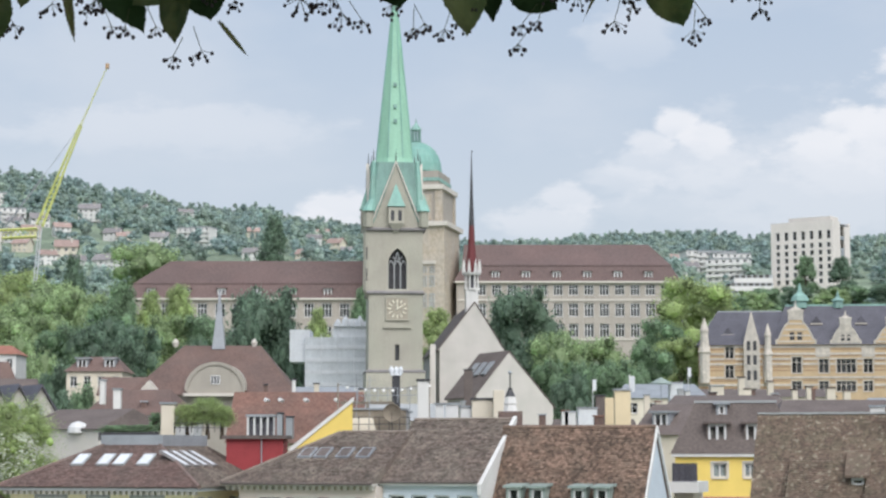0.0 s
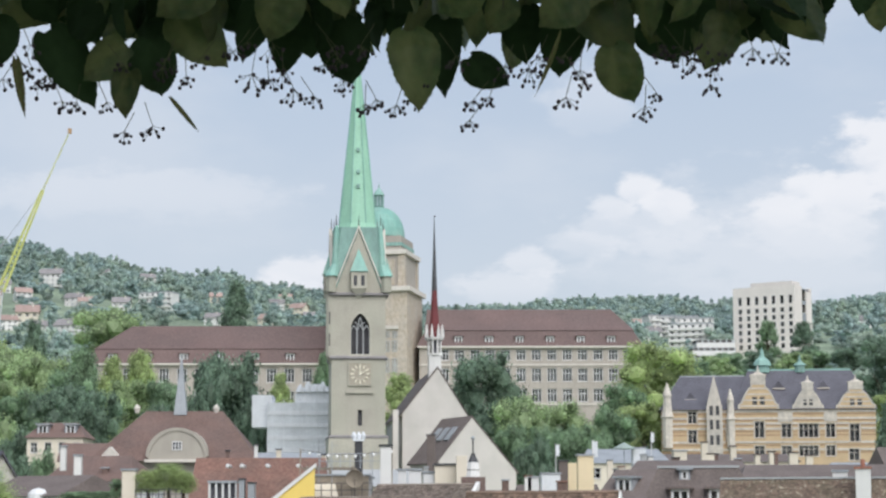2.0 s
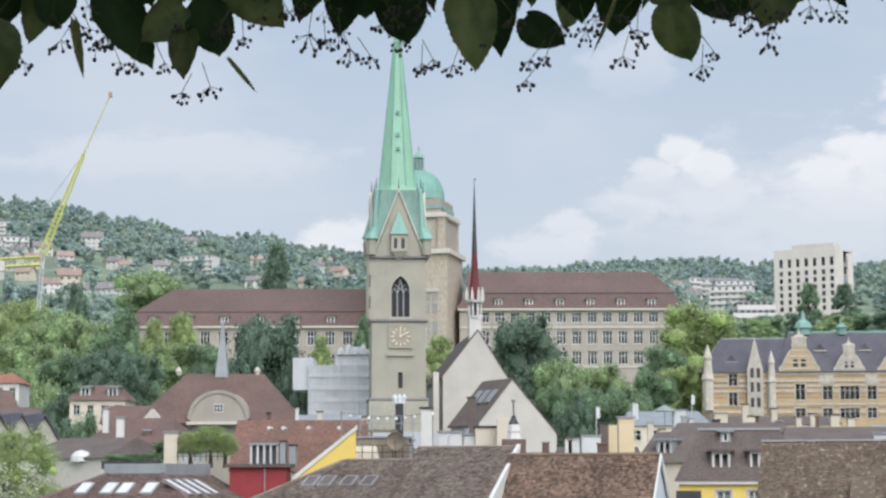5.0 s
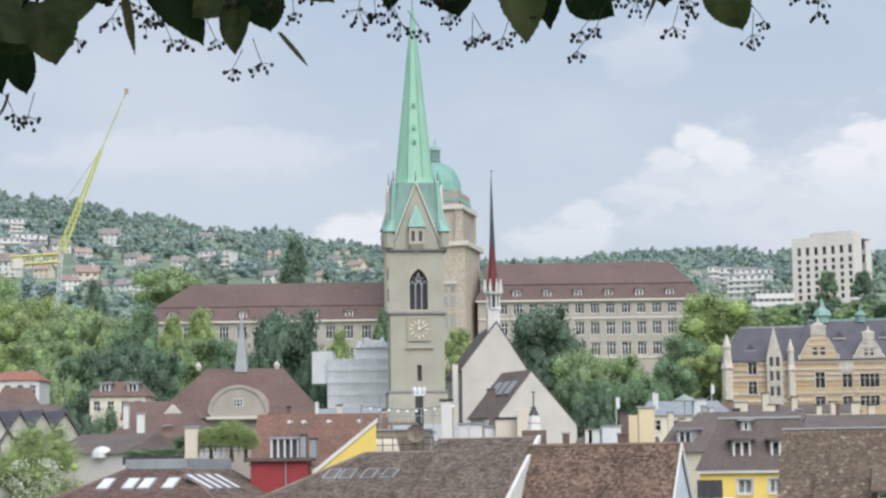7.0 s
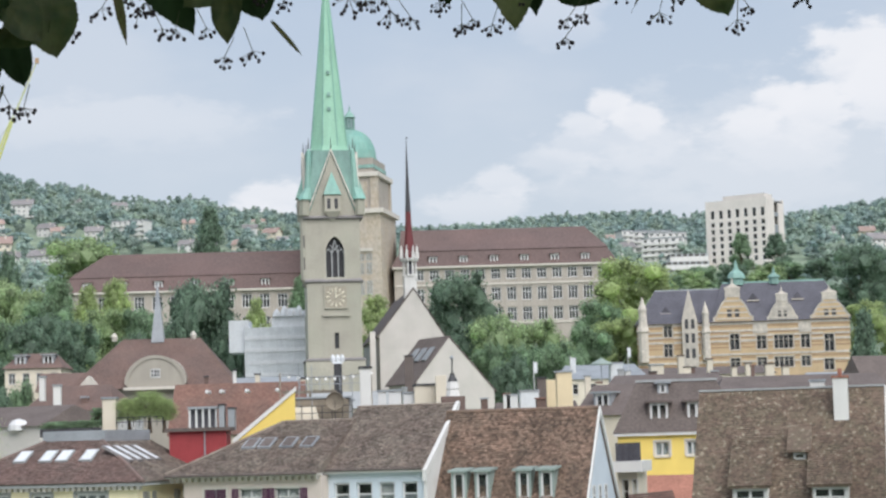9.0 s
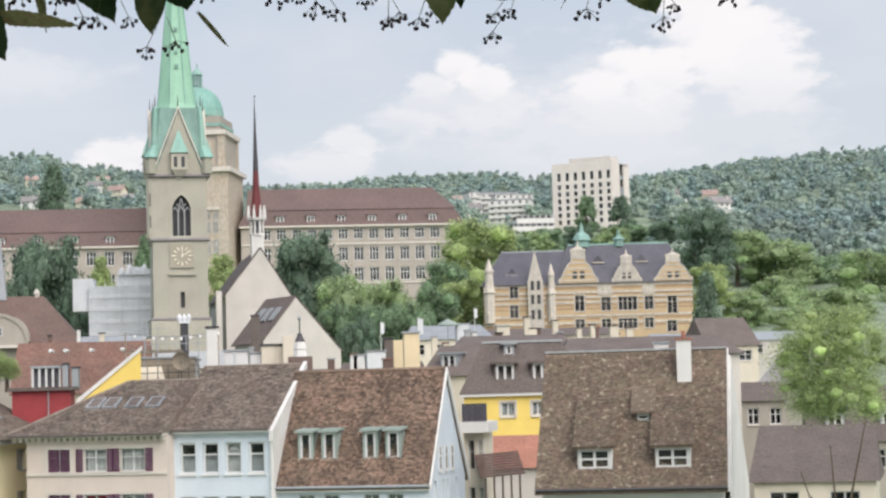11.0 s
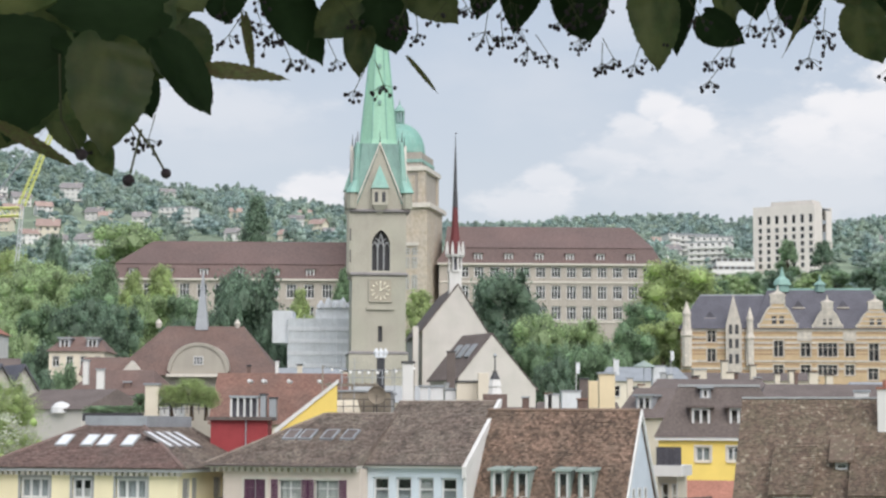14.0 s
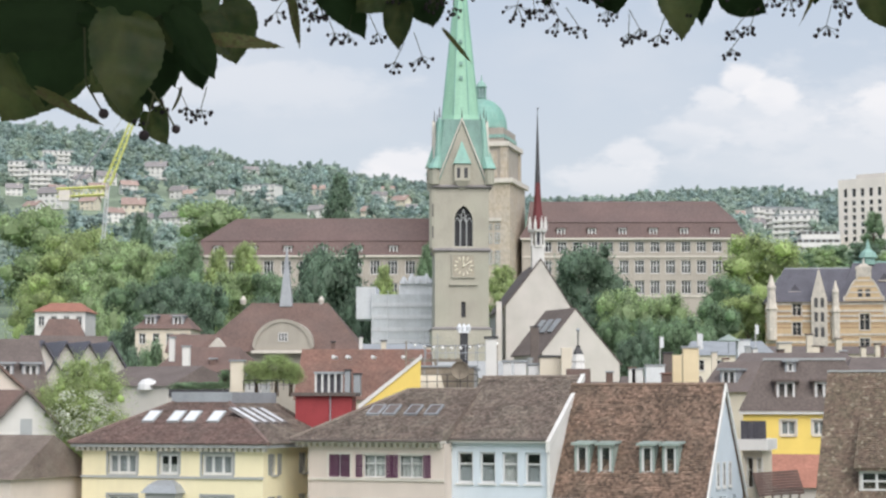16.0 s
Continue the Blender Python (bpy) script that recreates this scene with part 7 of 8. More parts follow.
# stout clay pot on the blue house ridge
pot = thing("chimney_pot", pose(4.78, 141.00, 2.42), "brown clay chimney pot with hood", "chimney pot")
part("base", boxes((-0.85, 0.85, -0.5, 0.5, -0.6, 0.45)), "tile_wine", pot)
part("cone", loft(bmesh.new(), [ring(0, 0, 0.45, 0.55), ring(0, 0, 0.9, 0.45), ring(0, 0, 1.0, 0.5), ring(0, 0, 1.5, 0.38)]), "white", pot)
part("hood", loft(bmesh.new(), [ring(0, 0, 1.5, 0.4), ring(0, 0, 2.0, 0.16), ring(0, 0, 2.1, 0.2)]), "dark_metal", pot)
part("finial", rod(bmesh.new(), (0, 0, 2.1), (0, 0, 3.1), 0.05), "dark_metal", pot)
part("finial_ball", loft(bmesh.new(), [ring(0, 0, 3.05, 0.05), ring(0, 0, 3.2, 0.17), ring(0, 0, 3.35, 0.05)]), "lead", pot)

# roof terrace over the rose house
ter = thing("roof_terrace", pose(-7.55, 142.00, 0.96), "roof terrace deck with beige sides", "terrace")
TWD = 5.19
part("deck", boxes((0, TWD, 0, 5, -0.6, 0.5)), "grey_trim", ter)
part("side_panel", prism(bmesh.new(), [(0.1, -0.05, 0.4), (2.8, -0.05, 0.4), (2.5, 0.5, 1.5), (0.5, 0.5, 1.5)], (0, 0.2, 0)), "cream", ter)
for i in range(9):
    part("cladding_board", boxes((0.25, 4.9, 0.55 - 0.004 * (i % 2), 0.62, 0.502 + 0.17 * i, 0.66 + 0.17 * i)), "timber", ter)
part("cabin", boxes((0.3, 4.85, 0.622, 3.4, 0.5, 2.02)), "grey_trim", ter)
part("cabin_roof", boxes((0.1, 5.05, 0.45, 3.5, 2.06, 2.18)), "lead", ter)
part("store", boxes((3.2, 5.1, 3.6, 4.9, 0.5, 1.9)), "grey_trim", ter)
part("store_roof", boxes((3.0, 5.3, 3.55, 5.0, 1.902, 2.05)), "lead", ter)
rail("dark steel terrace railing", [(-7.46, 141.80, 1.48), (-2.38, 141.80, 1.51)], 0.97, 7)
rail("dark steel terrace railing", [(-6.28, 146.00, 3.60), (-1.12, 146.00, 3.63)], 1.08, 7, "lead")
lamps_line = thing("string_lights", pose(-7.6, 143.5, 4.9), "string of frosted round bulbs over the roof terrace", "string lights")
sag = [(0.66 * i, 0.35 * (4 * (i / 10 - 0.5) ** 2 - 1)) for i in range(11)]
cable = loft(bmesh.new(), [[(x, 0.015 * math.cos(k * 1.5708), z + 0.015 * math.sin(k * 1.5708)) for k in range(4)] for x, z in sag])
for xb, zb in sag[1:]:
    blob = bmesh.new()
    bmesh.ops.create_icosphere(blob, subdivisions=2, radius=0.12)
    part("bulb", blob, "bulb", lamps_line, m=pose(xb, 0, zb - 0.14))
part("cable", cable, "dark_metal", lamps_line)
for x in (0.0, 6.6):
    part("pole", rod(bmesh.new(), (x, 0, 0.05), (x, 0, -3.6), 0.05), "timber", lamps_line)
pergola = thing("pergola", pose(-7.3, 144.6, 1.3), "weathered timber pergola on the roof terrace", "pergola")
for x in (0, 1.7, 3.4):
    for y in (0, 1.8):
        part("post", boxes((x, x + 0.12, y, y + 0.12, 0, 2.2)), "timber", pergola)
for y in (0, 1.8):
    part("beam", boxes((-0.2, 3.7, y, y + 0.12, 2.202, 2.36)), "timber", pergola)
for i in range(6):
    part("rafter", boxes((0.1 + 0.66 * i, 0.18 + 0.66 * i, -0.2, 2.1, 2.362, 2.46)), "timber", pergola)
dish = thing("satellite_dish", pose(-3.62, 141.00, 2.77), "round grey satellite dish on a post", "satellite dish")
part("bowl", loft(bmesh.new(), [[(math.cos(a) * r, yy, math.sin(a) * r) for a in [6.2832 * i / 20 for i in range(20)]] for r, yy in ((0.66, 0.0), (0.64, -0.03), (0.48, 0.10), (0.27, 0.17), (0.05, 0.2))], close=False), "timber", dish)
part("arm", rod(bmesh.new(), (0, 0.1, -0.5), (0, -0.5, 0.0), 0.02), "dark_metal", dish)
part("post", rod(bmesh.new(), (0, 0.25, 0), (0, 0.3, -1.3), 0.04), "dark_metal", dish)
flue = block_on_roof("chimney", "dark metal chimney with white cowls", "chimney", -3.78, -3.19, 2.89, 5.65, 147, 0.6, "dark_metal", "sheet", "roof chimneys")
fh = 5.65 - 2.89
for i in (-1, 0, 1):
    part("cowl", loft(bmesh.new(), [ring(i * 0.35, 0.3, fh + 0.14, 0.14), ring(i * 0.35, 0.3, fh + 0.45, 0.2), ring(i * 0.35, 0.3, fh + 0.7, 0.06)]), "sheet", flue)
for px, pz, h in ((-6.22, 1.57, 4.0), (-2.38, 1.59, 3.2), (-5.28, 2.45, 3.0)):
    an = thing("antenna_mast", pose(px, 142.5, pz), "thin metal aerial mast", "aerial", "aerials")
    part("mast", rod(bmesh.new(), (0, 0, 0), (0, 0, h), 0.03), "lead", an)
    part("crossbar", rod(bmesh.new(), (-0.4, 0, h * 0.9), (0.4, 0, h * 0.9), 0.015), "lead", an)

# yellow fire wall with a white coping, and the red wall below it
fw = thing("fire_wall", pose(-10.60, 140.00, -0.15), "yellow rendered fire wall with sloping white coping", "wall")
FWX, FWZ = 4.20, 3.92
part("wall", prism(bmesh.new(), [(0, 0, -2.5), (FWX, 0, -1.0), (FWX, 0, FWZ - 0.2), (0, 0, 0.2)], (0, 0.4, 0)), "bright_yellow", fw)
part("coping", prism(bmesh.new(), [(-0.2, -0.1, 0.1), (FWX + 0.1, -0.1, FWZ - 0.2), (FWX + 0.1, -0.1, FWZ + 0.1), (-0.2, -0.1, 0.45)], (0, 0.6, 0)), "white", fw)
rw = thing("red_hut", pose(-15.37, 141.00, -0.84), "red painted roof hut with dark flat roof", "roof hut")
each("wall", ((0, 4.03, 0, 4, -1, 1.77)), "red_paint", rw)
part("roof", boxes((-0.3, 4.03 + 0.3, -0.35, 4.2, 1.77 + 0.002, 1.77 + 0.25)), "roof_dark", rw)
part("downpipe", rod(bmesh.new(), (2.50, -0.08, -1), (2.50, -0.08, 1.77), 0.05), "lead", rw)

# terrace garden behind the yellow house
block_on_roof("pillar", "cream terrace pillar", "pillar", -20.91, -19.90, 0.17, 3.53, 147, 0.9, "cream", "lead")
hedge = thing("hedge", pose(-23.08, 146.00, 1.34), "clipped green hedge in a long planter", "hedge")
part("planter", boxes((-2.2, 2.2, -0.3, 0.3, -0.5, 0.1)), "dark_metal", hedge)
hv, hf = crown_arrays(61, 60, 40, 0.05, lambda h: 0.5)
hm = bpy.data.meshes.new("foliage")
hm.from_pydata([(p[0] * 4.4, p[1] * 0.6, 0.1 + p[2] * 0.55) for p in hv], [], hf)
part("foliage", hm, "leaf_mid", hedge)
rail("dark steel terrace railing", [(-19.76, 146.00, 1.42), (-16.37, 146.00, 1.43)], 0.7, 8)
for px, w, h in ((-18.96, 2.4, 2.1), (-17.48, 2.6, 2.6), (-16.42, 2.0, 2.0)):
    tree(px, 147.5, w, h, "fine", "leaf_light", "pale green terrace shrub in a pot", lift=0.2, base=1.44)
tree(-21.37, 148, 1.09, 1.51, "round", "leaf_mid", "small green terrace shrub", lift=0.1, base=1.44)
tree(-32.69, 152, 6.51, 4.00 + 21, "fine", "leaf_light", "pale green tree with white blossom beside the house", lift=0.66)
tree(-36.38, 156, 4.78, 1.90 + 21, "fine", "leaf_light", "pale green young tree beside the house", lift=0.66)
bl = crown_arrays(77, 26, 30, 0.02, round_shape, 0)
me = bpy.data.meshes.new("blossom")
me.from_pydata([(p[0] * 6.0, p[1] * 3 - 3.2, p[2] * 4.0) for p in bl[0]], [], bl[1])
blo = tagged(part("blossom", me, "blossom", None, m=pose(-32.37, 152.00, -2.44)), "white blossom sprays on the tree beside the house", "blossom", kind="stuff")
tree(34.6, 112, 7.2, 4.32 + 21, "fine", "leaf_light", "bright green broadleaf tree beside the river houses", lift=0.74)

# red-roofed house: dormers and round vents
rd = thing("roof_dormer_group", pose(-19.67, 199.00, 2.10), "white dormer window band on the red roof", "dormer")
for i in range(5):
    part("post", boxes((i * 0.66, i * 0.66 + 0.2, 0, 0.3, -0.6, 1.4)), "window_white", rd)
part("lintel", boxes((-0.1, 2.95, -0.1, 2.5, 1.402, 1.65)), "lead", rd)
part("sill", boxes((-0.1, 2.95, -0.1, 0.4, -0.9, -0.602)), "window_white", rd)
part("backing", boxes((0, 2.8, 0.5, 0.6, -0.6, 1.4)), "slate", rd)
for a in ((-16.58, -16.02, 1.35, 3.81), (-15.69, -15.02, 1.33, 3.45)):
    block_on_roof("dormer_cheek", "grey zinc-clad dormer box", "dormer", *a, 198, 2.0, "lead", "dark_metal", "zinc dormers")
for px in (-18.17, -16.72, -14.12, -10.99):
    v = thing("roof_vent", pose(px, 203.2, 5.31), "small round white roof vent", "vent", "roof vents")
    part("cowl", loft(bmesh.new(), [[(math.cos(a) * r, yy, math.sin(a) * r) for a in [6.2832 * i / 12 for i in range(12)]] for r, yy in ((0.2, 3.0), (0.2, -0.2), (0.12, -0.25))]), "window_white", v)

# dark mansard house with a bright yellow front
man = thing("town_house", pose(19.25, 165.00, -21.00, rz=-8), "bright yellow house with a dark mansard roof and dormers", "house", "old town houses")
ML, ME = 10.35, 20.61
mh = [(3.06, 4.27, 18.89, 20.09), (5.65, 6.67, 18.91, 20.11), (8.05, 9.24, 18.92, 20.13)]
body(man, "bright_yellow", ML, 11, ME, mh)
for hx in mh:
    window(man, *hx, cols=2, bars=(), surround="trim", sill="trim", wide=0.12, curtain="curtain_reflection")
part("eaves_board", boxes((-0.3, ML + 0.3, -0.35, 0.2, ME + 0.002, ME + 0.25)), "white", man)
MZ = 25.10
part("mansard_roof", loft(bmesh.new(), [[(-0.4, -0.4, ME + 0.252), (ML + 0.4, -0.4, ME + 0.252), (ML + 0.4, 11.4, ME + 0.252), (-0.4, 11.4, ME + 0.252)], [(1.72, 2.2, MZ), (ML - 2, 2.2, MZ), (ML - 2, 9, MZ), (1.72, 9, MZ)]]), "roof_dark", man)
part("roof_deck", boxes((1.72 - 0.1, ML - 1.9, 2.1, 9.1, MZ + 0.002, MZ + 0.2)), "grey_trim", man)
for x in (3.50, 6.61, 9.47):
    dormer(man, x, 0.3, 21.30, 1.80, 2.00, 2.0, "roof_dark")
dormer(man, 3.89, 1.6, 24.05, 0.9, 0.9, 1.0, "lead", cols=1)
part("hatch", boxes((0.79, 1.58, 0.75, 1.4, 21.81, 22.61)), "roof_hall", man)

# rear house with the balcony, below it the timber shelter
rear = thing("town_house", pose(16.05, 138.50, -21.00, rz=-14), "cream rear house with white balcony and grey railing", "house", "old town houses")
RL, RE = 1.34, 18.20
rh = [(0.25, 0.75, RE - 2.6, RE - 0.5), (0.95, 1.35, RE - 2.6, RE - 0.5), (0.25, 0.75, RE - 5.9, RE - 3.8), (0.95, 1.35, RE - 5.9, RE - 3.8)]
body(rear, "cream", RL, 6, RE, rh)
for hx in rh:
    window(rear, *hx, cols=1, bars=(0.6,), wide=0.08)
part("balcony", boxes((-0.3, RL + 0.5, -0.9, 5, RE + 0.002, RE + 0.75)), "white", rear)
bal = part("balcony_rail", rod(bmesh.new(), (0, -0.8, RE + 2.0), (RL + 0.4, -0.8, RE + 2.0), 0.04), "dark_metal", rear)
part("rail_panel", boxes((0.0, RL + 0.4, -0.76, -0.72, RE + 0.80, RE + 1.95)), "slate", bal)
for i in range(12):
    part("baluster", boxes(((RL + 0.4) * i / 12, (RL + 0.4) * i / 12 + 0.10, -0.82, -0.78, RE + 0.752, RE + 2.0)), "slate", bal)
sh = thing("timber_shelter", pose(17.11, 136.00, -7.81), "weathered timber shelter with slatted tiled roof", "shelter")
for i in range(5):
    part("post", boxes((i * 0.6, i * 0.6 + 0.12, 0, 0.12, -2, 1.9 + i * 0.08)), "window_brown", sh)
for i in range(9):
    part("roof_slat", boxes((-0.2, 2.9, -0.5 + i * 0.3, -0.19 + i * 0.3, 1.95 + i * 0.17, 2.10 + i * 0.17)), "tile_wine", sh, m=pose(0, 0, 0, ry=-4))
# parasol on a roof
ps = thing("parasol", pose(27.50, 250.00, 6.63), "pale green open parasol on a roof terrace", "parasol")
part("pole", rod(bmesh.new(), (0, 0, -1), (0, 0, 2.6), 0.05), "lead", ps)
part("canopy", loft(bmesh.new(), [ring(0, 0, 1.9, 1.5), ring(0, 0, 2.0, 1.5), ring(0, 0, 2.75, 0.05)]), "grey_copper", ps)
for px, z0, h, y in ((16.25, 4.32, 3.6, 215), (14.31, 4.39, 1.5, 152), (31.55, 5.91, 5, 255)):
    fp = thing("flag_pole", pose(px, y, z0), "slim white pole on a roof", "pole", "poles")
    part("pole", rod(bmesh.new(), (0, 0, 0), (0, 0, h), 0.05), "window_white", fp)
    part("flag", boxes((0.05, 0.4, -0.02, 0.02, h - 1.3, h - 0.1)), "sheet", fp)


def gable_front(m, w, wall_h, gable_h, deep, wall, roof, label):
    """A house whose gable looks at the river: walls, gable, two roof planes with verge."""
    g = thing("town_house", m, label, "house", "old town houses")
    each("wall", ((0, w, 0, deep, 0, wall_h)), wall, g)
    part("gable_wall", prism(bmesh.new(), [(0, 0, wall_h + 0.002), (w, 0, wall_h + 0.002), (w / 2, 0, wall_h + gable_h)], (0, deep, 0)), wall, g)
    for s in (-1, 1):
        a, b = Vector((w / 2 + s * (w / 2 + 0.5), -0.5, wall_h - 0.5 * 2 * gable_h / w + 0.05)), Vector((w / 2, -0.5, wall_h + gable_h + 0.05))
        part("roof", prism(bmesh.new(), [a, b, b + Vector((0, 0, 0.3)), a + Vector((0, 0, 0.3))], (0, deep + 0.8, 0)), roof, g)
    part("window_frame", boxes((w * 0.42, w * 0.58, -0.06, -0.002, wall_h - 0.4, wall_h + 1.0)), "window_grey", g)
    return g


gable_front(pose(-39.75, 150, -21, rz=14), 5.57, -1.77 + 21, 3.09, 9, "white", "roof_dark", "white gable-fronted house with brown verges")
gable_front(pose(-51.19, 185, -21, rz=20), 5.29, 1.77 + 21, 2.38, 8, "pink", "roof_hall", "rose gable-fronted house with arched windows")
for k in range(5):
    gable_front(pose(-51.61 + 2.1 * k, 200 + 1.2 * k, -21, rz=28), 3.4, 3.92 + 21, 2.74, 11, "church_white", "slate", "narrow row house with dark slate roof")
town_house(pose(-74.90, 310, -14), 7.97, 15.23 + 14, 4, 1.59, "white", "roof_orange", "white villa with a shallow orange roof", 4, 1.5)
sk = thing("roof_bubble", pose(-33.43, 182.00, 1.75), "white rounded plastic roof light", "roof light")
part("dome", loft(bmesh.new(), [ring(0, 0, 0, 1.0, 12), ring(0, 0, 0.5, 0.95, 12), ring(0, 0, 0.9, 0.6, 12), ring(0, 0, 1.05, 0.1, 12)]), "window_white", sk)
# scattered small flues and stacks over the old town roofs
rnd = random.Random(33)
flue_tops = ((10.02, 200.00, 3.70), (12.61, 205.00, 4.20), (14.15, 180.00, 3.18), (23.67, 230.00, 6.54), (23.34, 215.00, 5.38), (28.81, 240.00, 7.51), (28.28, 225.00, 6.27), (32.02, 235.00, 6.95), (36.59, 235.00, 7.35), (37.71, 225.00, 6.53), (43.02, 230.00, 7.20), (-9.03, 220.00, 6.88), (-15.01, 235.00, 8.02), (-21.04, 235.00, 7.89), (-18.45, 245.00, 8.92), (-24.73, 200.00, 4.55), (-32.41, 215.00, 5.38), (2.15, 210.00, 5.26))
for i, (x, y, z) in enumerate(flue_tops):
    w = rnd.uniform(0.4, 0.9)
    block_on_roof("chimney", "small chimney stack on an old town roof", "chimney", x - w / 2, x + w / 2, z - rnd.uniform(3, 4), z, y, w, rnd.choice(("cream", "white", "roof_hall", "grey_trim")), rnd.choice(("dark_metal", "lead", "roof_red")), "roof chimneys")


# ---- linden over the terrace ----
def leaf_mesh(seed, fold, droop, narrow=1.0):
    """A toothed heart-shaped leaf, base at 0, tip at z = -1, half width about 0.5, folded along its midrib."""
    rnd = random.Random(seed)
    knots = ((-0.07, 0.20), (-0.03, 0.31), (0.06, 0.41), (0.2, 0.49), (0.35, 0.49), (0.5, 0.46), (0.65, 0.385), (0.78, 0.275), (0.88, 0.155), (0.95, 0.06), (1.0, 0.0))
    rows, steps = [], 26
    for i in range(steps + 1):
        u = -0.07 + 1.07 * i / steps
        for (u0, h0), (u1, h1) in zip(knots, knots[1:]):
            if u0 <= u <= u1:
                h = h0 + (h1 - h0) * (u - u0) / (u1 - u0)
        h = h * narrow + (0.014 if i % 2 else -0.008) * (1 if 0.05 < u < 0.93 else 0) + rnd.uniform(-0.006, 0.006)
        row = []
        for k in (-1, -0.66, -0.33, 0, 0.33, 0.66, 1):
            x = h * k
            z = -(u if abs(k) > 0.4 or u > 0.0 else max(u, 0.0))
            vein = 0.010 * math.sin(u * 30 - abs(k) * 4)
            y = fold * abs(x) * (1 - 0.3 * abs(k)) + droop * (u * u - 0.3 * u) + vein + 0.03 * math.sin(5 * u + seed) * k
            row.append((x, y, z))
        rows.append(row)
    verts = [p for r in rows for p in r]
    faces = [(i * 7 + k, i * 7 + k + 1, i * 7 + k + 8, i * 7 + k + 7) for i in range(steps) for k in range(6)]
    me = bpy.data.meshes.new("leaf")
    me.from_pydata(verts, [], faces)
    for p in me.polygons:
        p.use_smooth = True
    return me


LEAVES = {}
for mat_key in ("linden", "linden_shaded", "bract"):
    LEAVES[mat_key] = []
    for i, (fo, dr) in enumerate(((0.25, 0.2), (-0.3, 0.3), (0.5, -0.25), (0.1, 0.45))):
        me = leaf_mesh(i + 1, fo, dr, 0.30 if mat_key == "bract" else 1.0)
        me.materials.append(M[mat_key])
        LEAVES[mat_key].append(me)


def leaf(parent, base, tip, wide, mat, n, spin=0.0):
    b, t = Vector(base), Vector(tip)
    ax = b - t
    L = ax.length
    z = ax.normalized()
    y = Vector((math.sin(spin), math.cos(spin), 0.0))
    x = y.cross(z).normalized()
    y = z.cross(x)
    m = Matrix((x * wide, y * max(wide, L) * 0.8, z * L)).transposed().to_4x4()
    m.translation = b
    o = part("bract" if mat == "bract" else "leaf", LEAVES[mat][n % 4], None, parent)
    o.matrix_basis = m
    return o


def fruits(parent, x, y, z, s, n, seed, stalk=0.05):
    """A hanging cluster of small round fruits on thin stalks; s: size of the cluster."""
    rnd = random.Random(seed)
    st, ft = bmesh.new(), bmesh.new()
    top = Vector((x + rnd.uniform(-1, 1) * s, y, z + s + stalk))
    mid = Vector((x, y, z + s * 0.35))
    rod(st, top, mid, 0.0006, 0.0005, 4)
    for i in range(n):
        a = 6.283 * i / n + rnd.uniform(-0.4, 0.4)
        p = mid + Vector((math.cos(a) * s * rnd.uniform(0.25, 0.6), math.sin(a) * s * 0.5, -s * rnd.uniform(0.1, 0.75)))
        rod(st, mid, p, 0.00035, 0.0003, 4)
        g = bmesh.ops.create_icosphere(ft, subdivisions=1, radius=rnd.uniform(0.0022, 0.0033))
        for v in g["verts"]:
            v.co = Vector((v.co.x, v.co.y, v.co.z * 1.15)) + p
    o = part("fruit_stalk", st, "stalk", parent)
    part("fruit", ft, "fruit", o)
    return o


linden = thing("linden_tree", pose(-3.4, 1.6, -1.7), "old linden tree with hanging leafy twigs and dark fruits", "tree")
inv = pose(3.4, -1.6, 1.7)
bm = bmesh.new()
rod(bm, (0, 0, -0.2), (0.1, 0, 3.0), 0.34, 0.26, 12)
rod(bm, (0.1, 0, 2.9), (-0.2, 0.2, 6.0), 0.26, 0.12, 10)
part("trunk", bm, "bark", linden)
bm = bmesh.new()
rod(bm, (0.1, 0, 2.7), (2.0, 1.0, 2.78), 0.10, 0.05, 8)
rod(bm, (2.0, 1.0, 2.78), (3.6, 1.15, 2.70), 0.05, 0.03, 8)
rod(bm, (3.6, 1.15, 2.70), (5.2, 1.2, 2.66), 0.03, 0.012, 8)
rod(bm, (0.1, 0, 2.5), (2.4, -0.5, 2.36), 0.06, 0.02, 8)
rod(bm, (2.4, -0.5, 2.36), (3.05, -0.5, 2.22), 0.02, 0.008, 8)
part("bough", bm, "bark", linden)
# unseen crown above the camera, added to shade the hanging leaves
shade_crown = part("crown", CACHE[("round", "leaf_dark")], None, linden)
shade_crown.matrix_basis = Matrix.LocRotScale((2.6, -2.6, 3.75), None, (13, 11, 6))

# hanging leaves of the far twig: base, tip, width
FAR_LEAVES_A = ((-0.506, 2.600, 0.624, -0.492, 2.590, 0.547, 0.045, 2),
    (-0.541, 2.600, 0.679, -0.522, 2.590, 0.607, 0.067, 1),
    (-0.469, 2.620, 0.668, -0.400, 2.610, 0.571, 0.071, 1),
    (-0.359, 2.600, 0.644, -0.415, 2.590, 0.595, 0.059, 0),
    (-0.352, 2.580, 0.604, -0.359, 2.570, 0.541, 0.046, 0),
    (-0.329, 2.600, 0.652, -0.311, 2.590, 0.567, 0.067, 1),
    (-0.298, 2.630, 0.694, -0.230, 2.620, 0.624, 0.075, 0),
    (-0.181, 2.600, 0.710, -0.208, 2.590, 0.621, 0.059, 1),
    (-0.142, 2.650, 0.708, -0.152, 2.640, 0.614, 0.061, 1),
    (-0.079, 2.620, 0.684, -0.055, 2.610, 0.589, 0.075, 1),
    (0.021, 2.600, 0.664, 0.042, 2.590, 0.559, 0.078, 0),
    (-0.293, 2.550, 0.561, -0.255, 2.540, 0.515, 0.022, 2))
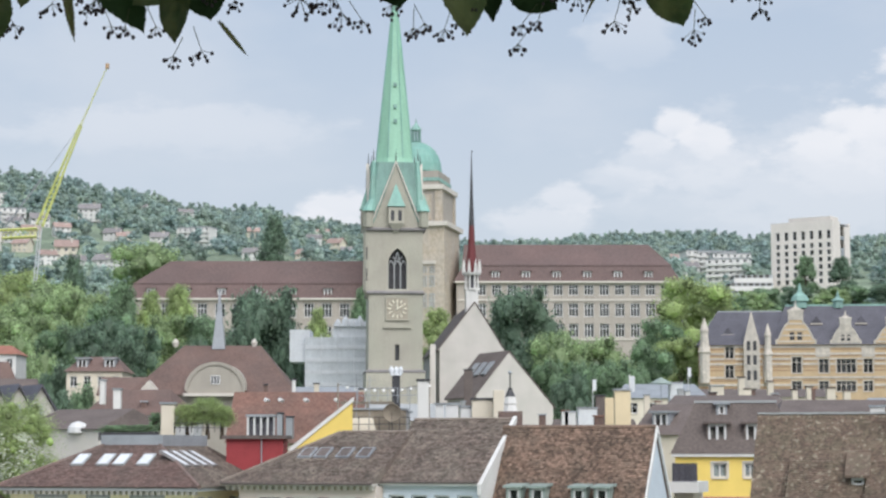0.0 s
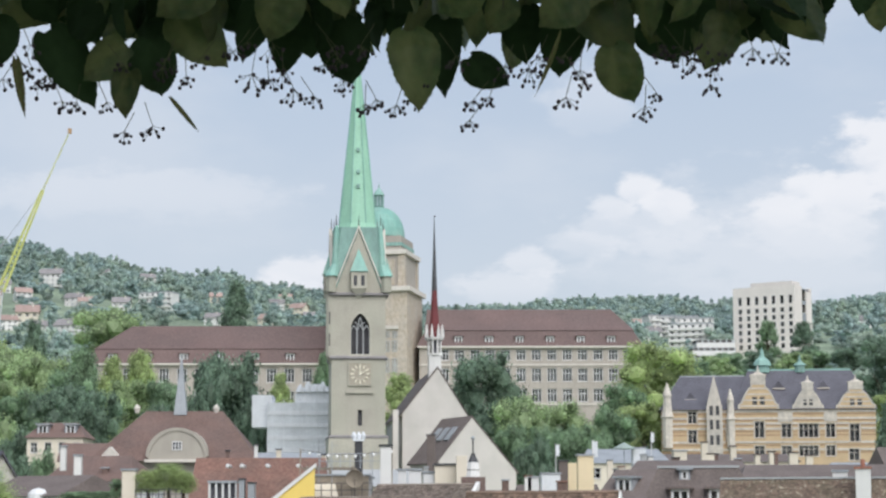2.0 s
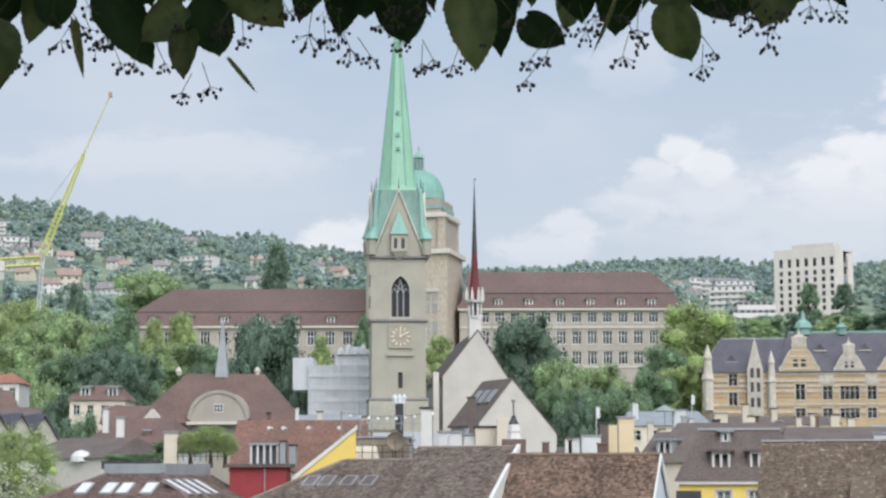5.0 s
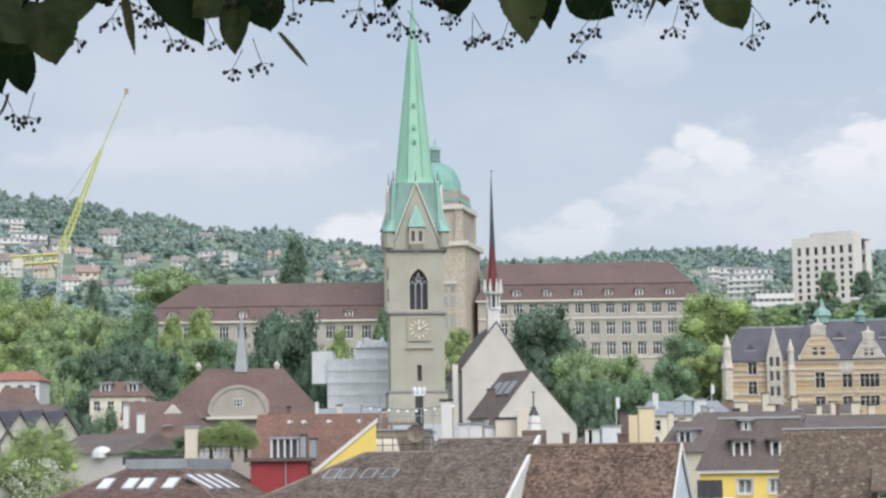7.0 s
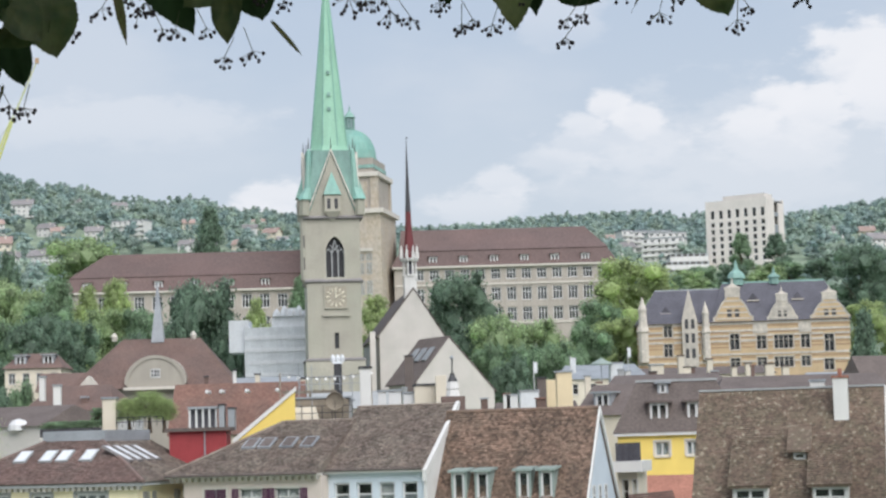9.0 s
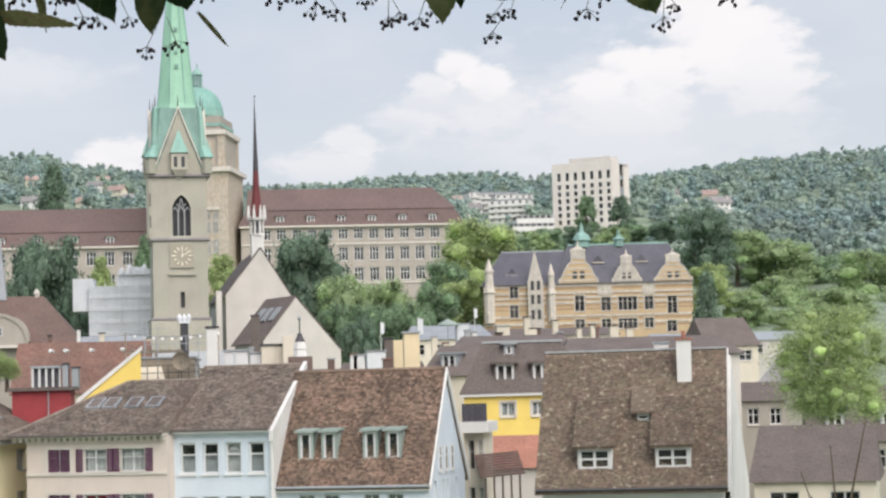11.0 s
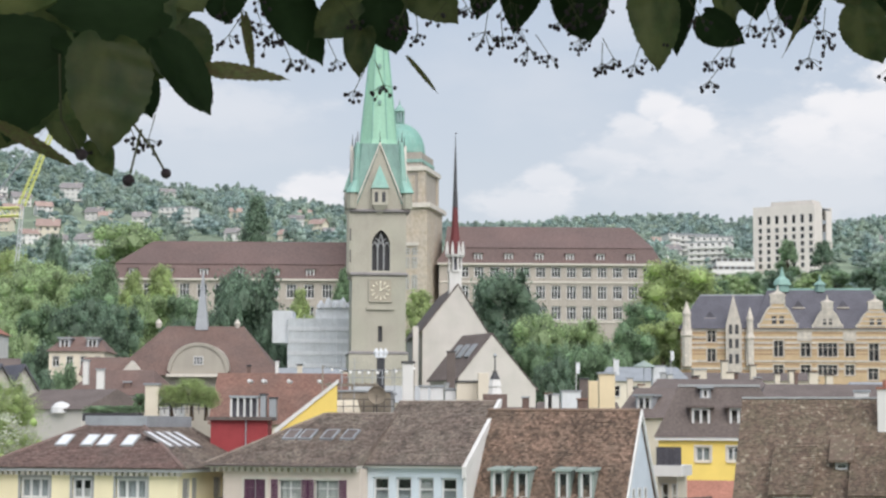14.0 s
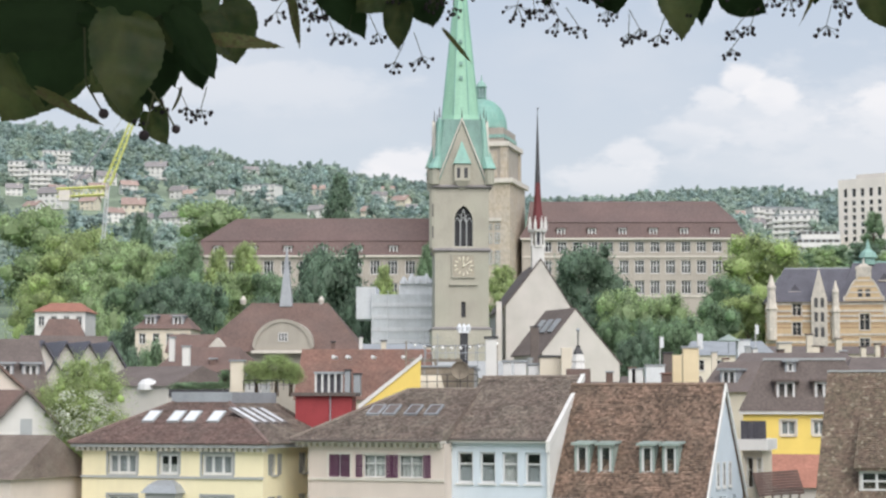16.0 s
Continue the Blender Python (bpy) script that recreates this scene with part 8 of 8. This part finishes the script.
FAR_LEAVES_B = ((0.069, 2.700, 0.705, 0.065, 2.690, 0.597, 0.058, 1),
    (0.104, 2.700, 0.652, 0.158, 2.690, 0.604, 0.056, 1),
    (0.175, 2.750, 0.734, 0.186, 2.740, 0.657, 0.063, 1),
    (0.236, 2.700, 0.705, 0.226, 2.690, 0.624, 0.068, 1),
    (0.248, 2.650, 0.732, 0.331, 2.640, 0.648, 0.089, 0),
    (0.292, 2.600, 0.644, 0.320, 2.590, 0.560, 0.065, 0),
    (0.380, 2.700, 0.754, 0.389, 2.690, 0.666, 0.081, 1),
    (0.442, 2.600, 0.691, 0.443, 2.590, 0.617, 0.056, 0),
    (0.496, 2.700, 0.762, 0.497, 2.690, 0.676, 0.086, 1),
    (0.539, 2.600, 0.719, 0.571, 2.590, 0.640, 0.080, 0),
    (0.660, 2.700, 0.762, 0.652, 2.690, 0.714, 0.045, 1),
    (0.675, 2.700, 0.737, 0.679, 2.690, 0.688, 0.039, 0),
    (0.218, 2.550, 0.649, 0.189, 2.540, 0.564, 0.019, 2))
SIDE_LEAVES = ((-0.627, 2.450, 0.538, -0.599, 2.440, 0.459, 0.045, 1),
    (-0.673, 2.500, 0.561, -0.656, 2.490, 0.478, 0.057, 1),
    (-0.610, 2.550, 0.576, -0.605, 2.540, 0.537, 0.038, 0),
    (-0.680, 2.500, 0.444, -0.658, 2.490, 0.400, 0.039, 0),
    (-0.640, 2.500, 0.475, -0.647, 2.490, 0.441, 0.021, 2),
    (-0.711, 2.500, 0.580, -0.694, 2.490, 0.489, 0.064, 1),
    (-0.725, 2.500, 0.507, -0.701, 2.490, 0.424, 0.064, 0))
NEAR_LEAVES = ((-0.430, 1.050, 0.280, -0.427, 1.040, 0.223, 0.045, 0),
    (-0.406, 1.080, 0.304, -0.465, 1.070, 0.298, 0.033, 1),
    (-0.458, 1.050, 0.279, -0.536, 1.040, 0.270, 0.035, 1),
    (-0.505, 0.840, 0.208, -0.458, 0.830, 0.163, 0.056, 1),
    (-0.533, 0.840, 0.155, -0.499, 0.830, 0.106, 0.046, 1),
    (-0.409, 1.080, 0.288, -0.377, 1.070, 0.245, 0.024, 1),
    (-0.384, 1.080, 0.272, -0.342, 1.070, 0.267, 0.029, 2),
    (-0.505, 1.150, 0.253, -0.461, 1.140, 0.229, 0.025, 2),
    (-0.589, 1.300, 0.337, -0.546, 1.290, 0.266, 0.033, 0),
    (-0.480, 0.880, 0.173, -0.467, 0.870, 0.140, 0.016, 0),
    (-0.593, 1.200, 0.131, -0.581, 1.190, 0.110, 0.021, 0),
    (-0.482, 1.300, 0.383, -0.485, 1.290, 0.338, 0.048, 1))
k = 0
for rows in (FAR_LEAVES_A, FAR_LEAVES_B, SIDE_LEAVES, NEAR_LEAVES):
    for bx, by, bz, tx, ty, tz, w, look_of in rows:
        k += 1
        leaf(linden, inv @ Vector((bx, by, bz)), inv @ Vector((tx, ty, tz)), w, ("linden", "linden_shaded", "bract")[look_of], k, ((k * 37) % 11 - 5) * 0.08)
# the crowd of leaves above and behind them
rnd = random.Random(14)
twigs = bmesh.new()
for i in range(520):
    x, y = rnd.uniform(-1.15, 0.62), rnd.uniform(2.5, 3.1)
    low_z = 0.68 + 0.012 * math.sin(x * 23) + (0.02 if -0.33 < x < -0.27 else 0)
    z = low_z + 0.30 * rnd.random() ** 1.7 + 0.035 + (y - 2.6) * 0.16
    ln = rnd.uniform(0.05, 0.09)
    a = rnd.gauss(0, 0.9)
    base = inv @ Vector((x, y, z))
    tip = base + Vector((math.sin(a) * ln, rnd.uniform(-0.4, 0.4) * ln, -math.cos(a) * ln))
    leaf(linden, base, tip, ln * rnd.uniform(0.8, 1.05), rnd.choice(("linden", "linden_shaded", "linden_shaded", "linden")), i, rnd.uniform(-1.3, 1.3))
    rod(twigs, base, base + Vector((rnd.uniform(-0.03, 0.03), 0.02, 0.06)), 0.0008, 0.0012, 4)
for i in range(84):
    y = rnd.uniform(1.1, 1.75)
    d = y / 1.4
    x = -0.580 * d + rnd.uniform(-0.42, 0.055) * d
    low_z = 0.291 * d
    z = low_z + rnd.uniform(0.03, 0.22)
    ln = rnd.uniform(0.045, 0.075)
    a = rnd.gauss(0, 0.7)
    base = inv @ Vector((x, y, z))
    tip = base + Vector((math.sin(a) * ln, rnd.uniform(-0.4, 0.4) * ln, -abs(math.cos(a)) * ln))
    leaf(linden, base, tip, ln * rnd.uniform(0.8, 1.05), rnd.choice(("linden", "linden_shaded", "linden", "linden")), i, rnd.uniform(-0.9, 0.9))
for i in range(64):
    d = rnd.uniform(1.95, 2.35)
    bear = rnd.uniform(-0.300, -0.150)
    rise = rnd.uniform(0.168 if bear < -0.178 else 0.186, 0.245) + 0.012
    base = inv @ Vector((-0.207 + d * bear, d, 0.052 + d * rise))
    ln = rnd.uniform(0.045, 0.075)
    a = rnd.gauss(0.2, 0.7)
    tip = base + Vector((math.sin(a) * ln, rnd.uniform(-0.4, 0.4) * ln, -abs(math.cos(a)) * ln))
    leaf(linden, base, tip, ln * rnd.uniform(0.85, 1.1), rnd.choice(("linden", "linden", "linden", "linden_shaded")), i, rnd.uniform(-0.9, 0.9))
for i in range(26):
    x = -1.0 + 1.6 * i / 26
    rod(twigs, inv @ Vector((x, 2.75, 0.98)), inv @ Vector((x + rnd.uniform(-0.1, 0.1), 2.62, 0.70)), 0.004, 0.0012, 5)
part("twigs", twigs, "stalk", linden, kind="stuff")
for i in range(24):
    fx = rnd.uniform(-0.62, 0.5)
    p = inv @ Vector((fx, 2.58, 0.61 + rnd.uniform(-0.012, 0.03)))
    fruits(linden, p.x, p.y, p.z, rnd.uniform(0.02, 0.03), rnd.randint(5, 9), 100 + i, 0.012)
FRUITS_A = ((-0.528, 2.620, 0.592, 0.016, 6), (-0.502, 2.620, 0.614, 0.015, 5), (-0.478, 2.620, 0.588, 0.016, 6), (-0.467, 2.620, 0.598, 0.015, 6), (-0.447, 2.620, 0.564, 0.012, 4), (-0.428, 2.620, 0.563, 0.012, 4), (-0.363, 2.620, 0.522, 0.013, 5), (-0.325, 2.620, 0.526, 0.019, 7), (-0.387, 2.620, 0.563, 0.013, 4), (-0.281, 2.620, 0.598, 0.013, 5), (-0.193, 2.620, 0.596, 0.021, 9), (-0.170, 2.620, 0.592, 0.018, 8), (-0.151, 2.620, 0.606, 0.016, 7), (-0.136, 2.620, 0.578, 0.018, 8), (-0.109, 2.620, 0.571, 0.013, 5), (-0.094, 2.620, 0.614, 0.015, 6), (-0.067, 2.620, 0.592, 0.016, 7), (-0.040, 2.620, 0.561, 0.013, 5))
FRUITS_B = ((-0.025, 2.620, 0.567, 0.013, 5), (0.002, 2.620, 0.557, 0.016, 7), (0.025, 2.620, 0.571, 0.013, 5), (0.040, 2.620, 0.590, 0.013, 4), (0.101, 2.620, 0.539, 0.012, 4), (0.105, 2.620, 0.563, 0.015, 6), (0.128, 2.620, 0.572, 0.010, 4), (0.182, 2.620, 0.606, 0.019, 8), (0.194, 2.620, 0.625, 0.016, 7), (0.231, 2.620, 0.568, 0.016, 6), (0.255, 2.620, 0.590, 0.013, 5), (0.251, 2.620, 0.606, 0.015, 6), (0.338, 2.620, 0.557, 0.015, 6), (0.354, 2.620, 0.578, 0.010, 4), (0.367, 2.620, 0.641, 0.015, 6), (0.390, 2.620, 0.629, 0.018, 7), (0.427, 2.620, 0.588, 0.013, 5), (0.432, 2.620, 0.610, 0.013, 5), (0.486, 2.620, 0.637, 0.016, 7), (0.521, 2.620, 0.631, 0.015, 6))
FRUITS_C = ((-0.613, 2.500, 0.436, 0.017, 7), (-0.631, 2.500, 0.442, 0.013, 5), (-0.671, 2.500, 0.454, 0.013, 5), (-0.663, 2.500, 0.447, 0.011, 4), (-0.573, 2.500, 0.536, 0.013, 5), (-0.551, 2.500, 0.539, 0.013, 5), (-0.689, 2.500, 0.426, 0.013, 5))
for i, (x, y, z, s, n) in enumerate(FRUITS_A + FRUITS_B + FRUITS_C):
    p = inv @ Vector((x, y, z))
    fruits(linden, p.x, p.y, p.z, s * 1.7, n + 3, i, 0.012)
for a, b, r in (((-0.4537, 1.0500, 0.2733), (-0.4523, 1.0500, 0.2404), 0.0), ((-0.4523, 1.0500, 0.2404), (-0.4416, 1.0500, 0.2225), 0.0031), ((-0.4177, 1.0500, 0.2401), (-0.4060, 1.0500, 0.2253), 0.0), ((-0.4060, 1.0500, 0.2253), (-0.3993, 1.0500, 0.2133), 0.0027), ((-0.4121, 1.0500, 0.2353), (-0.4179, 1.0500, 0.2097), 0.0032)):
    bm = bmesh.new()
    rod(bm, inv @ Vector(a), inv @ Vector(b), 0.0007, 0.0005, 4)
    o = part("fruit_stalk", bm, "stalk", linden)
    if r:
        bm = bmesh.new()
        bmesh.ops.create_icosphere(bm, subdivisions=2, radius=r)
        part("fruit", bm, "fruit", o, m=Matrix.Translation(inv @ Vector(b)))
